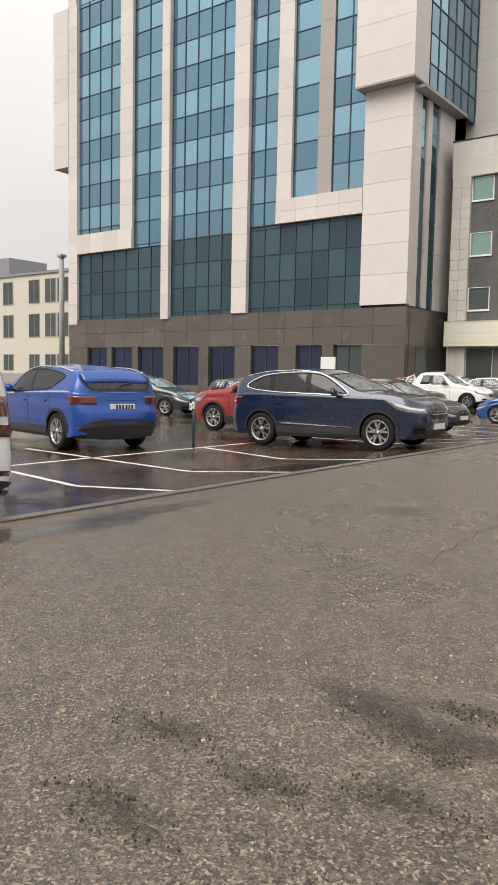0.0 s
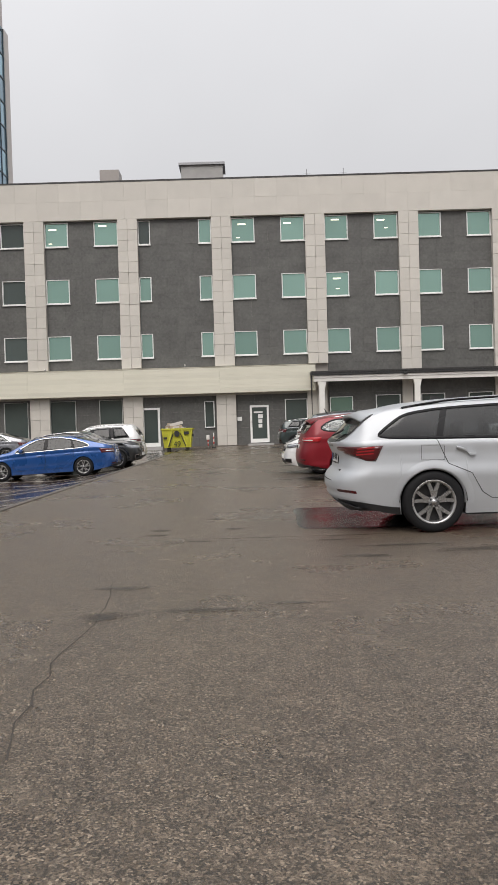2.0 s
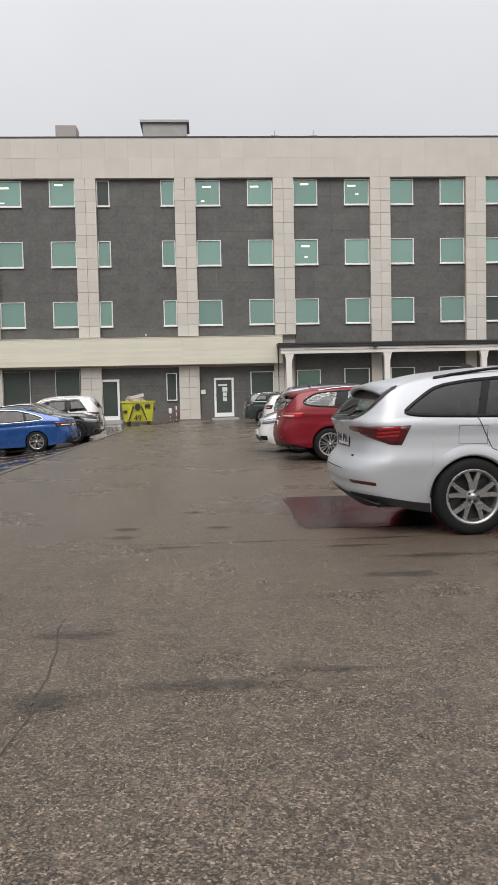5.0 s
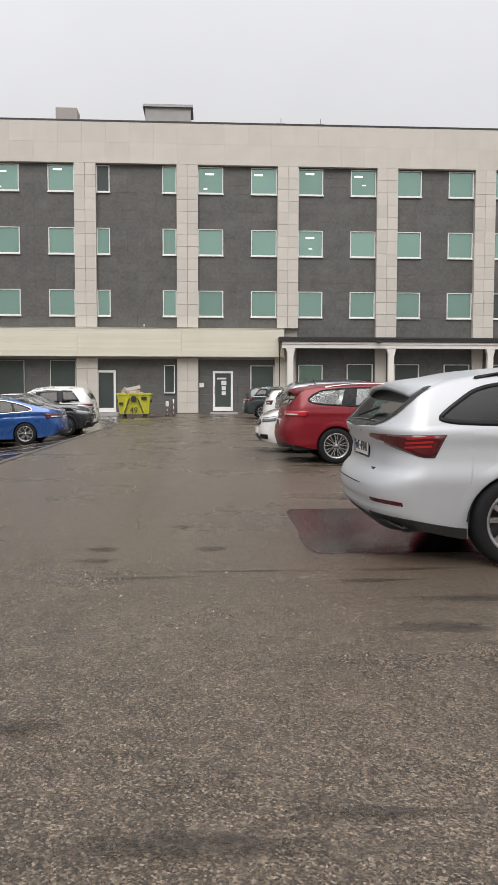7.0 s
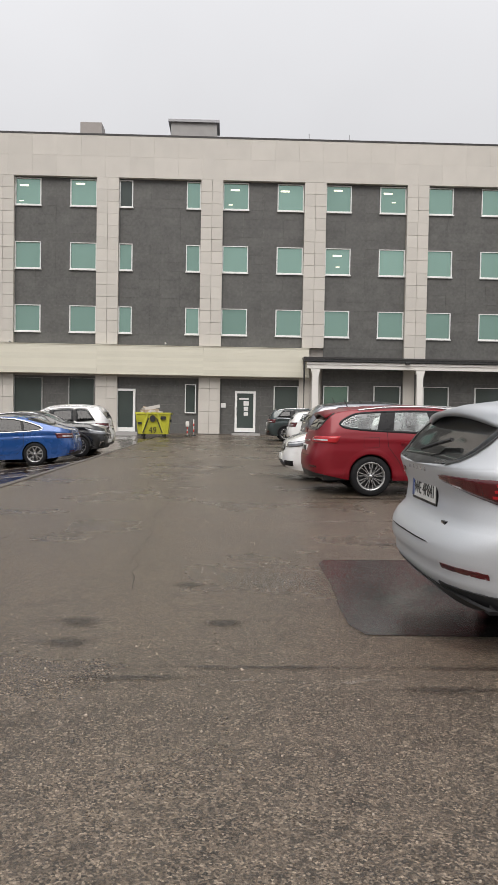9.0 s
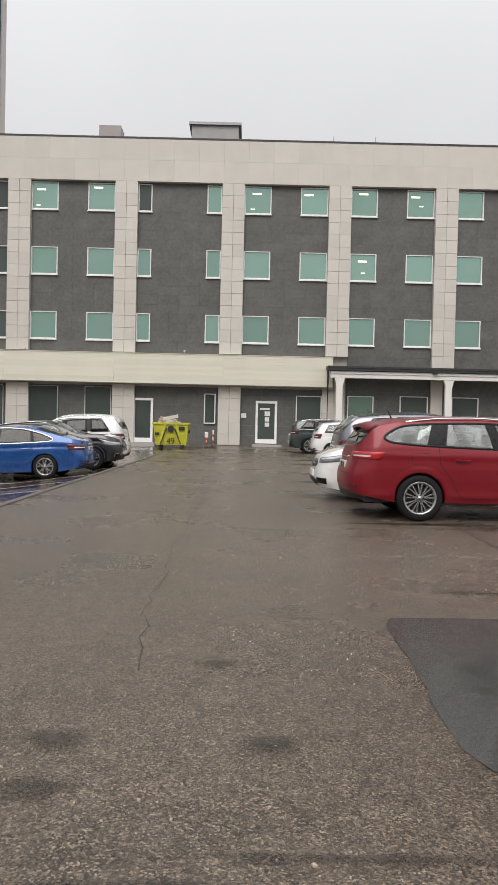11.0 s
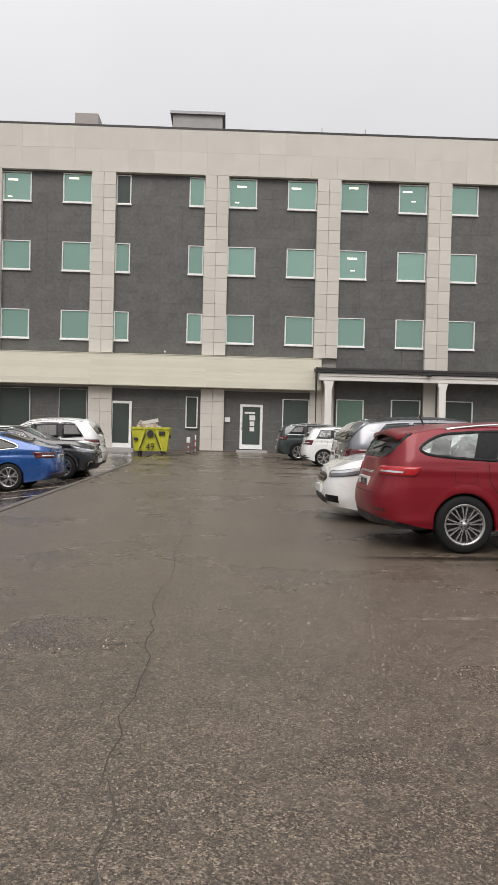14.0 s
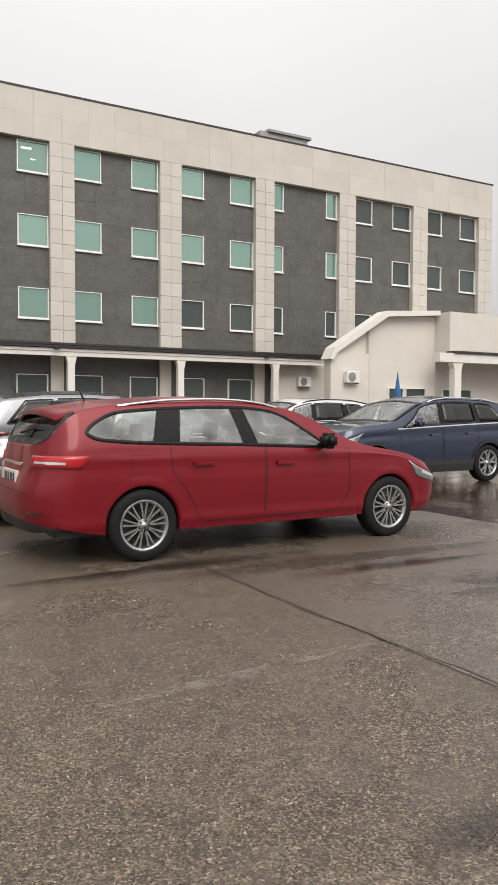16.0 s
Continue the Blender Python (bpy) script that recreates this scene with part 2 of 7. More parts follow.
M_CARD = mat("wet cardboard", (0.42, 0.33, 0.24), 0.7, vary=0.2, scale=4)
M_CARDW = mat("pale board", (0.55, 0.52, 0.48), 0.6, vary=0.15, scale=4)
M_REDP = mat("red paint", (0.5, 0.03, 0.02), 0.4)
M_BLUEP = mat("blue fabric", (0.03, 0.14, 0.34), 0.7)
M_PAPER = mat("paper notice", (0.72, 0.72, 0.70), 0.6)
M_GREYP = mat("grey galvanised metal", (0.30, 0.30, 0.31), 0.4, metal=0.5)
# cars
M_TYRE = mat("tyre rubber", (0.012, 0.012, 0.013), 0.7, spec=0.2, vary=0.3, fine=30)
M_RIM = mat("alloy rim", (0.46, 0.455, 0.45), 0.28, metal=0.85, vary=0.08)
M_RIMD = mat("dark alloy", (0.05, 0.05, 0.052), 0.35, metal=0.5)
M_CLAD = mat("black plastic cladding", (0.022, 0.022, 0.023), 0.5, vary=0.2)
M_TRIM = mat("gloss black trim", (0.010, 0.010, 0.011), 0.3, spec=0.2)
M_CHROME = mat("chrome", (0.75, 0.75, 0.76), 0.12, metal=1.0, vary=0.03)
M_TAIL = mat("red tail lamp lens", (0.085, 0.004, 0.007), 0.08, coat=0.8, vary=0.2, scale=9)
M_CLEARL = mat("clear lamp lens", (0.72, 0.74, 0.76), 0.08, metal=0.35, coat=0.8, vary=0.2, scale=12)
M_HEADG = mat("smoked headlamp", (0.25, 0.26, 0.28), 0.08, metal=0.5, coat=0.8, vary=0.3, scale=14)
M_SEAT = mat("dark seat fabric", (0.03, 0.03, 0.032), 0.8, vary=0.2)
M_INNER = mat("dark cabin lining", (0.05, 0.05, 0.052), 0.8)
M_HEADL = mat("pale headliner", (0.30, 0.29, 0.28), 0.8)
M_PLATE = mat("white number plate", (0.68, 0.68, 0.66), 0.35)
M_WINDOW = glass("clear car glass", (0.80, 0.86, 0.83), 0.06, 0.22)
M_PRIV = glass("dark privacy glass", (0.10, 0.11, 0.115), 0.05, 0.02)
M_SEAM = mat("panel gap", (0.01, 0.01, 0.01), 0.8)


def paint(name, base, metal=0.35, rough=0.28, coat=1.0):
    return mat(name, base, rough, metal=metal, vary=0.05, scale=2, fine=150, coat=coat, rvary=0.05)


P_SILVER = paint("silver car paint", (0.52, 0.54, 0.565), 0.25, 0.42, 0.35)
P_RED = paint("wine red car paint", (0.20, 0.002, 0.010), 0.2, 0.40, 0.35)
M_TAILB = mat("bright red lamp element", (0.42, 0.012, 0.018), 0.15, coat=0.6)
P_WHITE = paint("white car paint", (0.78, 0.78, 0.77), 0.0)
P_NAVY = paint("navy blue car paint", (0.011, 0.022, 0.058), 0.35)
P_BLUE = paint("bright blue car paint", (0.012, 0.075, 0.27), 0.3)
P_RBLUE = paint("royal blue car paint", (0.004, 0.062, 0.31), 0.3, 0.3, 0.7)
P_BLACK = paint("black car paint", (0.014, 0.015, 0.016), 0.2)
P_GREY = paint("grey car paint", (0.22, 0.225, 0.245), 0.5)
P_GREEN = paint("dark green grey car paint", (0.035, 0.05, 0.05), 0.4)
P_ORANGE = paint("red orange car paint", (0.30, 0.02, 0.014), 0.25)


# ---- builders ----
def part(name, bm, material, parent=None, label="", smooth=False, kind=""):
    bm.normal_update()
    me = bpy.data.meshes.new(name)
    bm.to_mesh(me)
    bm.free()
    if smooth:
        for p in me.polygons:
            p.use_smooth = True
    me.materials.append(material)
    ob = new(name, me)
    if parent:
        ob.parent = parent
    return tagged(ob, label, kind=kind)


def thing(name, m, label, category, group="", kind=""):
    ob = new(name)
    ob.matrix_world = m
    return tagged(ob, label, category, group, kind)


def box(bm, x0, x1, y0, y1, z0, z1, bevel=0.0):
    vs = [bm.verts.new((x, y, z)) for x in (x0, x1) for y in (y0, y1) for z in (z0, z1)]
    fs = [bm.faces.new([vs[i] for i in q]) for q in ((0, 1, 3, 2), (4, 6, 7, 5), (0, 4, 5, 1), (2, 3, 7, 6), (0, 2, 6, 4), (1, 5, 7, 3))]
    if bevel:
        es = list({e for f in fs for e in f.edges})
        bmesh.ops.bevel(bm, geom=es, offset=bevel, segments=2, affect="EDGES", profile=0.5)
    return vs


def boxes(*dims, bevel=0.0):
    bm = bmesh.new()
    for d in dims:
        box(bm, *d, bevel=bevel)
    return bm


def prism(pts, y0, y1):
    """A polygon in x, z carried from y0 to y1."""
    bm = bmesh.new()
    a = [bm.verts.new((x, y0, z)) for x, z in pts]
    b = [bm.verts.new((x, y1, z)) for x, z in pts]
    bm.faces.new(a)
    bm.faces.new(b[::-1])
    k = len(pts)
    for i in range(k):
        bm.faces.new((a[i], b[i], b[(i + 1) % k], a[(i + 1) % k]))
    bmesh.ops.recalc_face_normals(bm, faces=bm.faces)
    return bm


def lathe(bm, prof, seg, axis_y=0.0, cx=0.0, cz=0.0):
    """Turns a profile of (radius, y) about the y axis."""
    rings = []
    for r, y in prof:
        rings.append([bm.verts.new((cx + r * math.cos(2 * math.pi * i / seg), axis_y + y, cz + r * math.sin(2 * math.pi * i / seg))) for i in range(seg)])
    for a, b in zip(rings, rings[1:]):
        for i in range(seg):
            j = (i + 1) % seg
            bm.faces.new((a[i], a[j], b[j], b[i]))
    return rings


def tube(bm, pts, r, seg=8):
    """A round bar along a chain of points."""
    pts = [Vector(p) for p in pts]
    rings = []
    for i, p in enumerate(pts):
        d = (pts[min(i + 1, len(pts) - 1)] - pts[max(i - 1, 0)]).normalized()
        q = d.to_track_quat("Z", "Y")
        rr = r[i] if isinstance(r, (list, tuple)) else r
        rings.append([bm.verts.new(p + q @ Vector((rr * math.cos(2 * math.pi * k / seg), rr * math.sin(2 * math.pi * k / seg), 0))) for k in range(seg)])
    for a, b in zip(rings, rings[1:]):
        for k in range(seg):
            bm.faces.new((a[k], a[(k + 1) % seg], b[(k + 1) % seg], b[k]))
    bm.faces.new(rings[0][::-1])
    bm.faces.new(rings[-1])


def smooth01(a, b, v):
    t = min(max((v - a) / (b - a), 0), 1)
    return t * t * (3 - 2 * t)


def ground_z(x, y):
    """The aisle is flat; the lot beside it lies lower; the ground meets the building a little higher."""
    drop = 0.0 if x > -4.96 else 0.07 + (0.24 + 0.11 * smooth01(16, 28, y)) * min(max((-x - 5.0) / 2.6, 0), 1)
    low = -drop * (1 - 0.8 * smooth01(30, 43, y))
    return low + 0.10 * smooth01(38, 48, y)


def writing(name, body, size, material, parent, m, label=""):
    """Raised lettering in the built-in font, as a mesh, facing -y before m is applied."""
    cu = bpy.data.curves.new(name, "FONT")
    cu.body, cu.size, cu.extrude, cu.align_x, cu.align_y = body, size, 0.002, "CENTER", "CENTER"
    tmp = new(name, cu)
    me = bpy.data.meshes.new_from_object(tmp.evaluated_get(bpy.context.evaluated_depsgraph_get()))
    bpy.data.objects.remove(tmp)
    me.transform(m @ pose(0, 0, 0, 90, 0, 0))
    me.materials.append(material)
    ob = new(name, me)
    ob.parent = parent
    return tagged(ob, label)


# ---- ground ----
def sheet(name, x0, x1, y0, y1, nx, ny, material, label, category, lift=0.0):
    bm = bmesh.new()
    rows = [[bm.verts.new((x0 + (x1 - x0) * i / nx, y0 + (y1 - y0) * j / ny, 0)) for i in range(nx + 1)] for j in range(ny + 1)]
    for v in bm.verts:
        v.co.z = ground_z(v.co.x, v.co.y) + lift
    for j in range(ny):
        for i in range(nx):
            bm.faces.new((rows[j][i], rows[j][i + 1], rows[j + 1][i + 1], rows[j + 1][i]))
    ob = part(name, bm, material, smooth=True, kind="structure")
    return tagged(ob, label, category)


def ground_sheet():
    xs = sorted({-900, -400, -200, -120, -80, *range(-60, 61, 2), 80, 120, 200, 400, 900, -5.0, -4.93, -4.97, *[-9 + 0.25 * i for i in range(16)]})
    ys = sorted({-900, -400, -150, -60, *range(-30, 62, 2), 80, 120, 200, 400, 900})
    bm = bmesh.new()
    rows = [[bm.verts.new((x, y, ground_z(x, y) - 0.02)) for x in xs] for y in ys]
    for j in range(len(ys) - 1):
        for i in range(len(xs) - 1):
            bm.faces.new((rows[j][i], rows[j][i + 1], rows[j + 1][i + 1], rows[j + 1][i]))
    return tagged(part("ground", bm, M_LOT, smooth=True, kind="structure"), "dark wet asphalt stretching away around the buildings", "ground")


ground_sheet()
sheet("road", -4.9, 24.0, -14.0, 49.6, 58, 64, M_ASPH, "worn brown-grey asphalt aisle with loose chippings, wet", "road")
sheet("pavement", -5.02 - 28.0, -5.02, -14.0, 46.0, 112, 60, M_LOT, "dark wet asphalt of the parking lot with puddles", "parking lot", 0.0)


def ribbon(name, pts, width, material, label, category, lift=0.004, jitter=0.0, parent=None, seed=1):
    """A flat strip laid along the ground through the points."""
    rnd = random.Random(seed)
    bm = bmesh.new()
    dense = []
    for (x0, y0), (x1, y1) in zip(pts, pts[1:]):
        k = max(2, int(math.hypot(x1 - x0, y1 - y0) / 0.18))
        dense += [(x0 + (x1 - x0) * i / k, y0 + (y1 - y0) * i / k) for i in range(k)]
    dense.append(pts[-1])
    prev = None
    for i, (x, y) in enumerate(dense):
        a, b = dense[max(i - 1, 0)], dense[min(i + 1, len(dense) - 1)]
        d = Vector((b[0] - a[0], b[1] - a[1])).normalized()
        nrm = Vector((-d.y, d.x))
        w = width * (1 + jitter * rnd.uniform(-0.8, 0.8)) / 2
        off = jitter * rnd.uniform(-0.06, 0.06)
        row = [bm.verts.new((x + nrm.x * (off + s * w), y + nrm.y * (off + s * w), ground_z(x + nrm.x * s * w, y + nrm.y * s * w) + lift)) for s in (-1, 1)]
        if prev:
            bm.faces.new((prev[0], prev[1], row[1], row[0]))
        prev = row
    ob = part(name, bm, material, parent, kind="structure")
    return tagged(ob, label, category)


for k in range(8):                                   # concrete kerb stones let in flush between aisle and lot
    y0 = -12 + k * 7.0
    tagged(part("kerb", boxes(*[(-5.02, -4.9, y0 + i * 1.0 + 0.004, y0 + (i + 1) * 1.0 - 0.004, -0.2, 0.016) for i in range(7)]), M_KERB, kind="structure"), "flush worn concrete kerb edging the aisle", "kerb")
for y in (4.1, 16.2, 17.9, 20.4, 22.9, 25.4, 27.9, 31.2, 34.7):
    ribbon("parking_line", [(-5.15, y), (-9.9, y)], 0.10, M_LINE, "white painted parking bay line, slightly worn", "road marking", jitter=0.15, seed=int(y * 7))
for y0, x1, y1 in ((6.65, -9.9, 7.45), (8.95, -12.0, 9.6), (11.05, -9.9, 12.25)):
    ribbon("parking_line", [(-5.2, y0), (x1, y1)], 0.10, M_LINE, "white painted parking bay line, slightly worn", "road marking", jitter=0.15, seed=int(y0 * 7))
ribbon("parking_line", [(-9.95, 2.0), (-9.95, 26.0)], 0.10, M_LINE, "white painted line across the ends of the bays", "road marking", jitter=0.15, seed=5)
ribbon("parking_line", [(-0.5, 15.42), (-0.18, 15.45), (0.55, 15.51), (1.27, 15.59)], 0.085, M_FADED, "faded white line almost worn away", "road marking", jitter=0.3, seed=8)
ribbon("parking_line", [(-1.4, 10.05), (-0.4, 10.12)], 0.03, M_FADED, "faded white line almost worn away", "road marking", jitter=0.9, seed=9)
ribbon("crack", [(-2.07, 13.0), (-2.08, 13.6), (-2.05, 14.3), (-2.14, 15.6), (-2.10, 17.0), (-2.14, 18.5), (-2.1, 22.0)], 0.006, M_TAR, "long thin crack along the aisle asphalt", "crack", jitter=0.45, seed=3)
ribbon("crack", [(-2.45, 14.75), (-2.05, 14.8)], 0.010, M_TAR, "short dark crack across the asphalt", "crack", jitter=1.0, seed=4)
ribbon("crack", [(1.30, 30.0), (1.285, 22.0), (1.275, 18.5), (1.27, 17.7), (1.272, 16.6), (1.28, 15.6), (1.33, 14.6), (1.30, 13.4)], 0.012, M_TAR, "dark joint between the aisle and the smoother bay surface", "crack", lift=0.007, jitter=0.4, seed=6)
ribbon("crack", [(-2.17, 8.2), (-2.08, 7.3), (-2.075, 6.9), (-2.115, 6.3), (-2.07, 5.35), (-1.98, 5.0)], 0.008, M_TAR, "dark crack running along the aisle", "crack", jitter=0.35, seed=12)
ribbon("crack", [(-2.07, 13.0), (-1.99, 12.5), (-1.96, 11.9)], 0.008, M_TAR, "thin crack along the aisle asphalt", "crack", jitter=0.8, seed=14)
sheet("bay_surface", 1.285, 5.35, 13.3, 30.0, 20, 60, M_STRIP, "smoother grey wet asphalt of the parking bays", "pavement", 0.004)
sheet("paving", 5.36, 24.0, 14.0, 44.0, 38, 60, M_LOT, "dark wet paving under the facing row of cars", "pavement", 0.004)


def blot(name, cx, cy, rx, ry, material, label, seed, lift=0.004, power=2.0, wob=0.25):
    """A ragged flat patch on the ground."""
    rnd = random.Random(seed)
    bm = bmesh.new()
    k = 56
    ph = [rnd.uniform(0, 6.28) for _ in range(5)]
    ring = []
    for i in range(k):
        a = 2 * math.pi * i / k
        c, s = math.cos(a), math.sin(a)
        r = (abs(c) ** power + abs(s) ** power) ** (-1 / power)
        r *= 1 + wob * sum(math.sin((j + 2) * a + ph[j]) / (j + 2) for j in range(5)) + rnd.uniform(-0.12, 0.12) * wob
        x, y = cx + rx * r * c, cy + ry * r * s
        ring.append(bm.verts.new((x, y, ground_z(x, y) + lift)))
    mid = bm.verts.new((cx, cy, ground_z(cx, cy) + lift))
    for i in range(k):
        bm.faces.new((mid, ring[i], ring[(i + 1) % k]))
    return tagged(part(name, bm, material, kind="structure"), label, "asphalt patch")


blot("asphalt_patch", 1.97, 11.98, 2.50, 1.14, M_PATCH, "smooth dark rectangular repair patch in the asphalt", 2, power=30, wob=0.025)
M_DAMP = asphalt("damp asphalt", (0.058, 0.044, 0.033), (0.085, 0.066, 0.049), (0.19, 0.155, 0.12), 0.55, 0.75, 0.9, 0.32, 92, 0.6)
def soften(m, most=0.70):
    """Lets a stain fade out towards its ragged rim."""
    n, l = m.node_tree.nodes, m.node_tree.links
    tc = n.new("ShaderNodeTexCoord")
    mp = n.new("ShaderNodeVectorMath")
    mp.operation = "DISTANCE"
    mp.inputs[1].default_value = (0.5, 0.5, 0.5)
    flatten = n.new("ShaderNodeVectorMath")
    flatten.operation = "MULTIPLY_ADD"
    flatten.inputs[1].default_value = (1, 1, 0)
    flatten.inputs[2].default_value = (0, 0, 0.5)
    l.new(tc.outputs["Generated"], flatten.inputs[0])
    l.new(flatten.outputs[0], mp.inputs[0])
    ns = n.new("ShaderNodeTexNoise")
    ns.inputs["Scale"].default_value, ns.inputs["Detail"].default_value = 7, 6
    l.new(tc.outputs["Object"], ns.inputs["Vector"])
    ad = n.new("ShaderNodeMath")
    ad.operation = "MULTIPLY_ADD"
    ad.inputs[1].default_value = 0.45
    l.new(ns.outputs[0], ad.inputs[0])
    l.new(mp.outputs["Value"], ad.inputs[2])
    mr = n.new("ShaderNodeMapRange")
    mr.inputs[1].default_value, mr.inputs[2].default_value, mr.inputs[3].default_value, mr.inputs[4].default_value = 0.26, 0.66, most, 0.0
    l.new(ad.outputs[0], mr.inputs[0])
    l.new(mr.outputs[0], n["Principled BSDF"].inputs["Alpha"])


soften(M_DAMP)

STAINS = ((-1.7, 10.13, 0.45, 0.05), (-1.0, 10.28, 0.6, 0.05), (-0.1, 10.3, 0.6, 0.05), (-2.13, 10.68, 0.2, 0.11), (-2.13, 11.08, 0.18, 0.11), (-1.29, 11.06, 0.13, 0.13), (-1.57, 12.06, 0.16, 0.08),
          (-2.05, 7.9, 0.30, 0.08), (-2.05, 7.05, 0.20, 0.16), (-1.45, 7.15, 0.42, 0.08), (-0.85, 7.27, 0.3, 0.05), (-0.25, 10.0, 0.35, 0.06), (0.3, 9.55, 0.55, 0.10), (1.2, 9.2, 0.9, 0.20), (-0.15, 9.0, 0.35, 0.12), (-1.36, 3.05, 0.26, 0.15), (-1.0, 2.98, 0.26, 0.15), (-0.8, 3.4, 0.3, 0.12),
          (0.3, 13.9, 0.5, 0.10), (2.2, 17.6, 1.7, 0.30), (2.2, 8.9, 1.0, 0.35), (0.3, 25.1, 0.7, 0.5))
for i, (cx, cy, rx, ry) in enumerate(STAINS):
    blot("damp_patch", cx, cy, rx, ry, M_DAMP, "shallow damp hollow in the asphalt", 20 + i, lift=0.005, wob=0.5)

M_MOSS = asphalt("mossy asphalt", (0.045, 0.038, 0.020), (0.065, 0.056, 0.030), (0.15, 0.13, 0.085), 0.62, 0.8, 0.9, 0.55, 92, 0.8)
soften(M_MOSS, 0.5)
MOSS = ((-1.17, 2.93, 0.24, 0.13), (-1.05, 3.17, 0.16, 0.07), (-1.02, 2.84, 0.10, 0.06), (-1.34, 2.40, 0.20, 0.08), (-1.75, 2.45, 0.22, 0.10), (-0.98, 2.55, 0.22, 0.09), (-1.55, 2.05, 0.25, 0.09))
for i, (cx, cy, rx, ry) in enumerate(MOSS):
    blot("moss_patch", cx, cy, rx, ry, M_MOSS, "dark patch of moss in the worn asphalt", 120 + i, lift=0.0045 + 0.0002 * i, wob=0.6)


def scatter(name, spots, count, size, material, label, category, seed):
    """Many small loose stones or tufts strewn over oval areas (cx, cy, rx, ry)."""
    rs = random.Random(seed)
    verts, faces = [], []
    for _ in range(count):
        cx, cy, rx, ry = rs.choice(spots)
        a, q = rs.uniform(0, 6.28), math.sqrt(rs.random())
        x, y = cx + rx * q * math.cos(a), cy + ry * q * math.sin(a)
        r = size * rs.uniform(0.45, 1.0) * (1.8 if rs.random() < 0.05 else 1)
        z, b, th = ground_z(x, y), len(verts), rs.uniform(0, 6.28)
        for k in range(4):
            m = rs.uniform(0.7, 1.25)
            verts.append((x + r * m * math.cos(th + k * 1.571), y + r * m * math.sin(th + k * 1.571), z + 0.004 + r * 0.2))
        verts.append((x + r * rs.uniform(-0.3, 0.3), y + r * rs.uniform(-0.3, 0.3), z + 0.004 + r * rs.uniform(0.6, 0.9)))
        verts += [(x + r * math.cos(th + k * 1.571), y + r * math.sin(th + k * 1.571), z - 0.004) for k in range(4)]
        for k in range(4):
            k2 = (k + 1) % 4
            faces += [(b + k, b + k2, b + 4), (b + 5 + k, b + 5 + k2, b + k2, b + k)]
    me = bpy.data.meshes.new(name)
    me.from_pydata(verts, [], faces)
    me.materials.append(material)
    return tagged(new(name, me), label, category, kind="stuff")


M_CHIP = mat("loose stone chips", (0.30, 0.25, 0.20), 0.45, vary=0.3, scale=20, fine=120, island=0.5)
M_TUFT = mat("moss tufts", (0.048, 0.045, 0.022), 0.85, vary=0.3, scale=30, island=0.5)
scatter("chippings", [(-1.4, 4.0, 2.6, 2.6), (-2.0, 8.0, 1.7, 3.0), (-2.2, 12.0, 1.5, 3.0), (-1.0, 2.9, 1.4, 1.2), (-0.6, 15.2, 1.7, 1.6)], 3000, 0.0055, M_CHIP, "loose stone chippings strewn over the worn asphalt", "chippings", 31)
scatter("moss", MOSS, 400, 0.004, M_TUFT, "small dark green moss tufts in the asphalt", "moss", 32)
M_POOL = asphalt("puddled asphalt", (0.05, 0.038, 0.028), (0.07, 0.054, 0.04), (0.10, 0.08, 0.06), 0.28, 0.5, 0.8, 0.14, 92, 0.2)
soften(M_POOL)
POOLS = ((-4.5, 4.3, 0.32, 1.5), (-6.3, 5.6, 0.8, 0.5), (-6.0, 9.9, 0.7, 0.7), (2.6, 17.2, 0.9, 0.22), (3.2, 16.2, 1.0, 0.3), (-2.2, 45.2, 2.6, 0.7), (0.6, 46.2, 2.0, 0.6), (-1.0, 43.6, 2.4, 0.5), (-4.6, 44.0, 1.6, 0.9), (1.6, 44.4, 1.5, 0.5), (-2.6, 41.5, 1.8, 0.35), (0.2, 40.2, 1.6, 0.3), (-4.2, 40.5, 1.0, 0.9), (0.6, 36.0, 1.6, 0.5), (0.4, 33.0, 1.2, 0.4), (-4.2, 36.5, 0.7, 0.9), (-4.1, 33.2, 0.6, 0.5), (0.9, 28.0, 1.0, 0.5), (0.4, 21.6, 1.1, 0.35), (1.1, 18.0, 1.3, 0.22))
for i, (cx, cy, rx, ry) in enumerate(POOLS):
    blot("puddle", cx, cy, rx, ry, M_POOL, "shallow rain puddle on the asphalt", 70 + i, lift=0.006, wob=0.7)

# ---- office building ahead ----
F = 50.0
BAY, PW = 5.845, 1.24
EDGE = [-1.79 + BAY * (k - 3) for k in range(10)]         # right edges of the pillars
X_L, X_R = EDGE[0] - PW - 0.05, EDGE[9] + BAY
building = thing("office_building", Matrix.Identity(4), "four-storey office block with dark slate bays and pale stone pillars", "building")
part("wall", boxes((X_L, X_R, F + 0.27, F + 12, 3.3, 16.5), (X_L, X_R, F + 0.36, F + 12, -0.5, 3.3)), M_JOINT, building, "mortar-grey wall behind the cladding")
part("roof", boxes((X_L - 0.05, X_R + 0.05, F - 0.12, F + 12.1, 16.74, 16.84)), M_DARKMET, building, "thin dark roof edge")


def tiles(x0, x1, z0, z1, nx, nz, y, depth, gap, seed, bm=None):
    """Cladding panels with open joints in one mesh."""
    rnd = random.Random(seed)
    bm = bm or bmesh.new()
    dx, dz = (x1 - x0) / nx, (z1 - z0) / nz
    for i in range(nx):
        for j in range(nz):
            p = rnd.uniform(0, 0.006)
            box(bm, x0 + i * dx + gap / 2, x0 + (i + 1) * dx - gap / 2, y - p, y + depth, z0 + j * dz + gap / 2, z0 + (j + 1) * dz - gap / 2)
    return bm


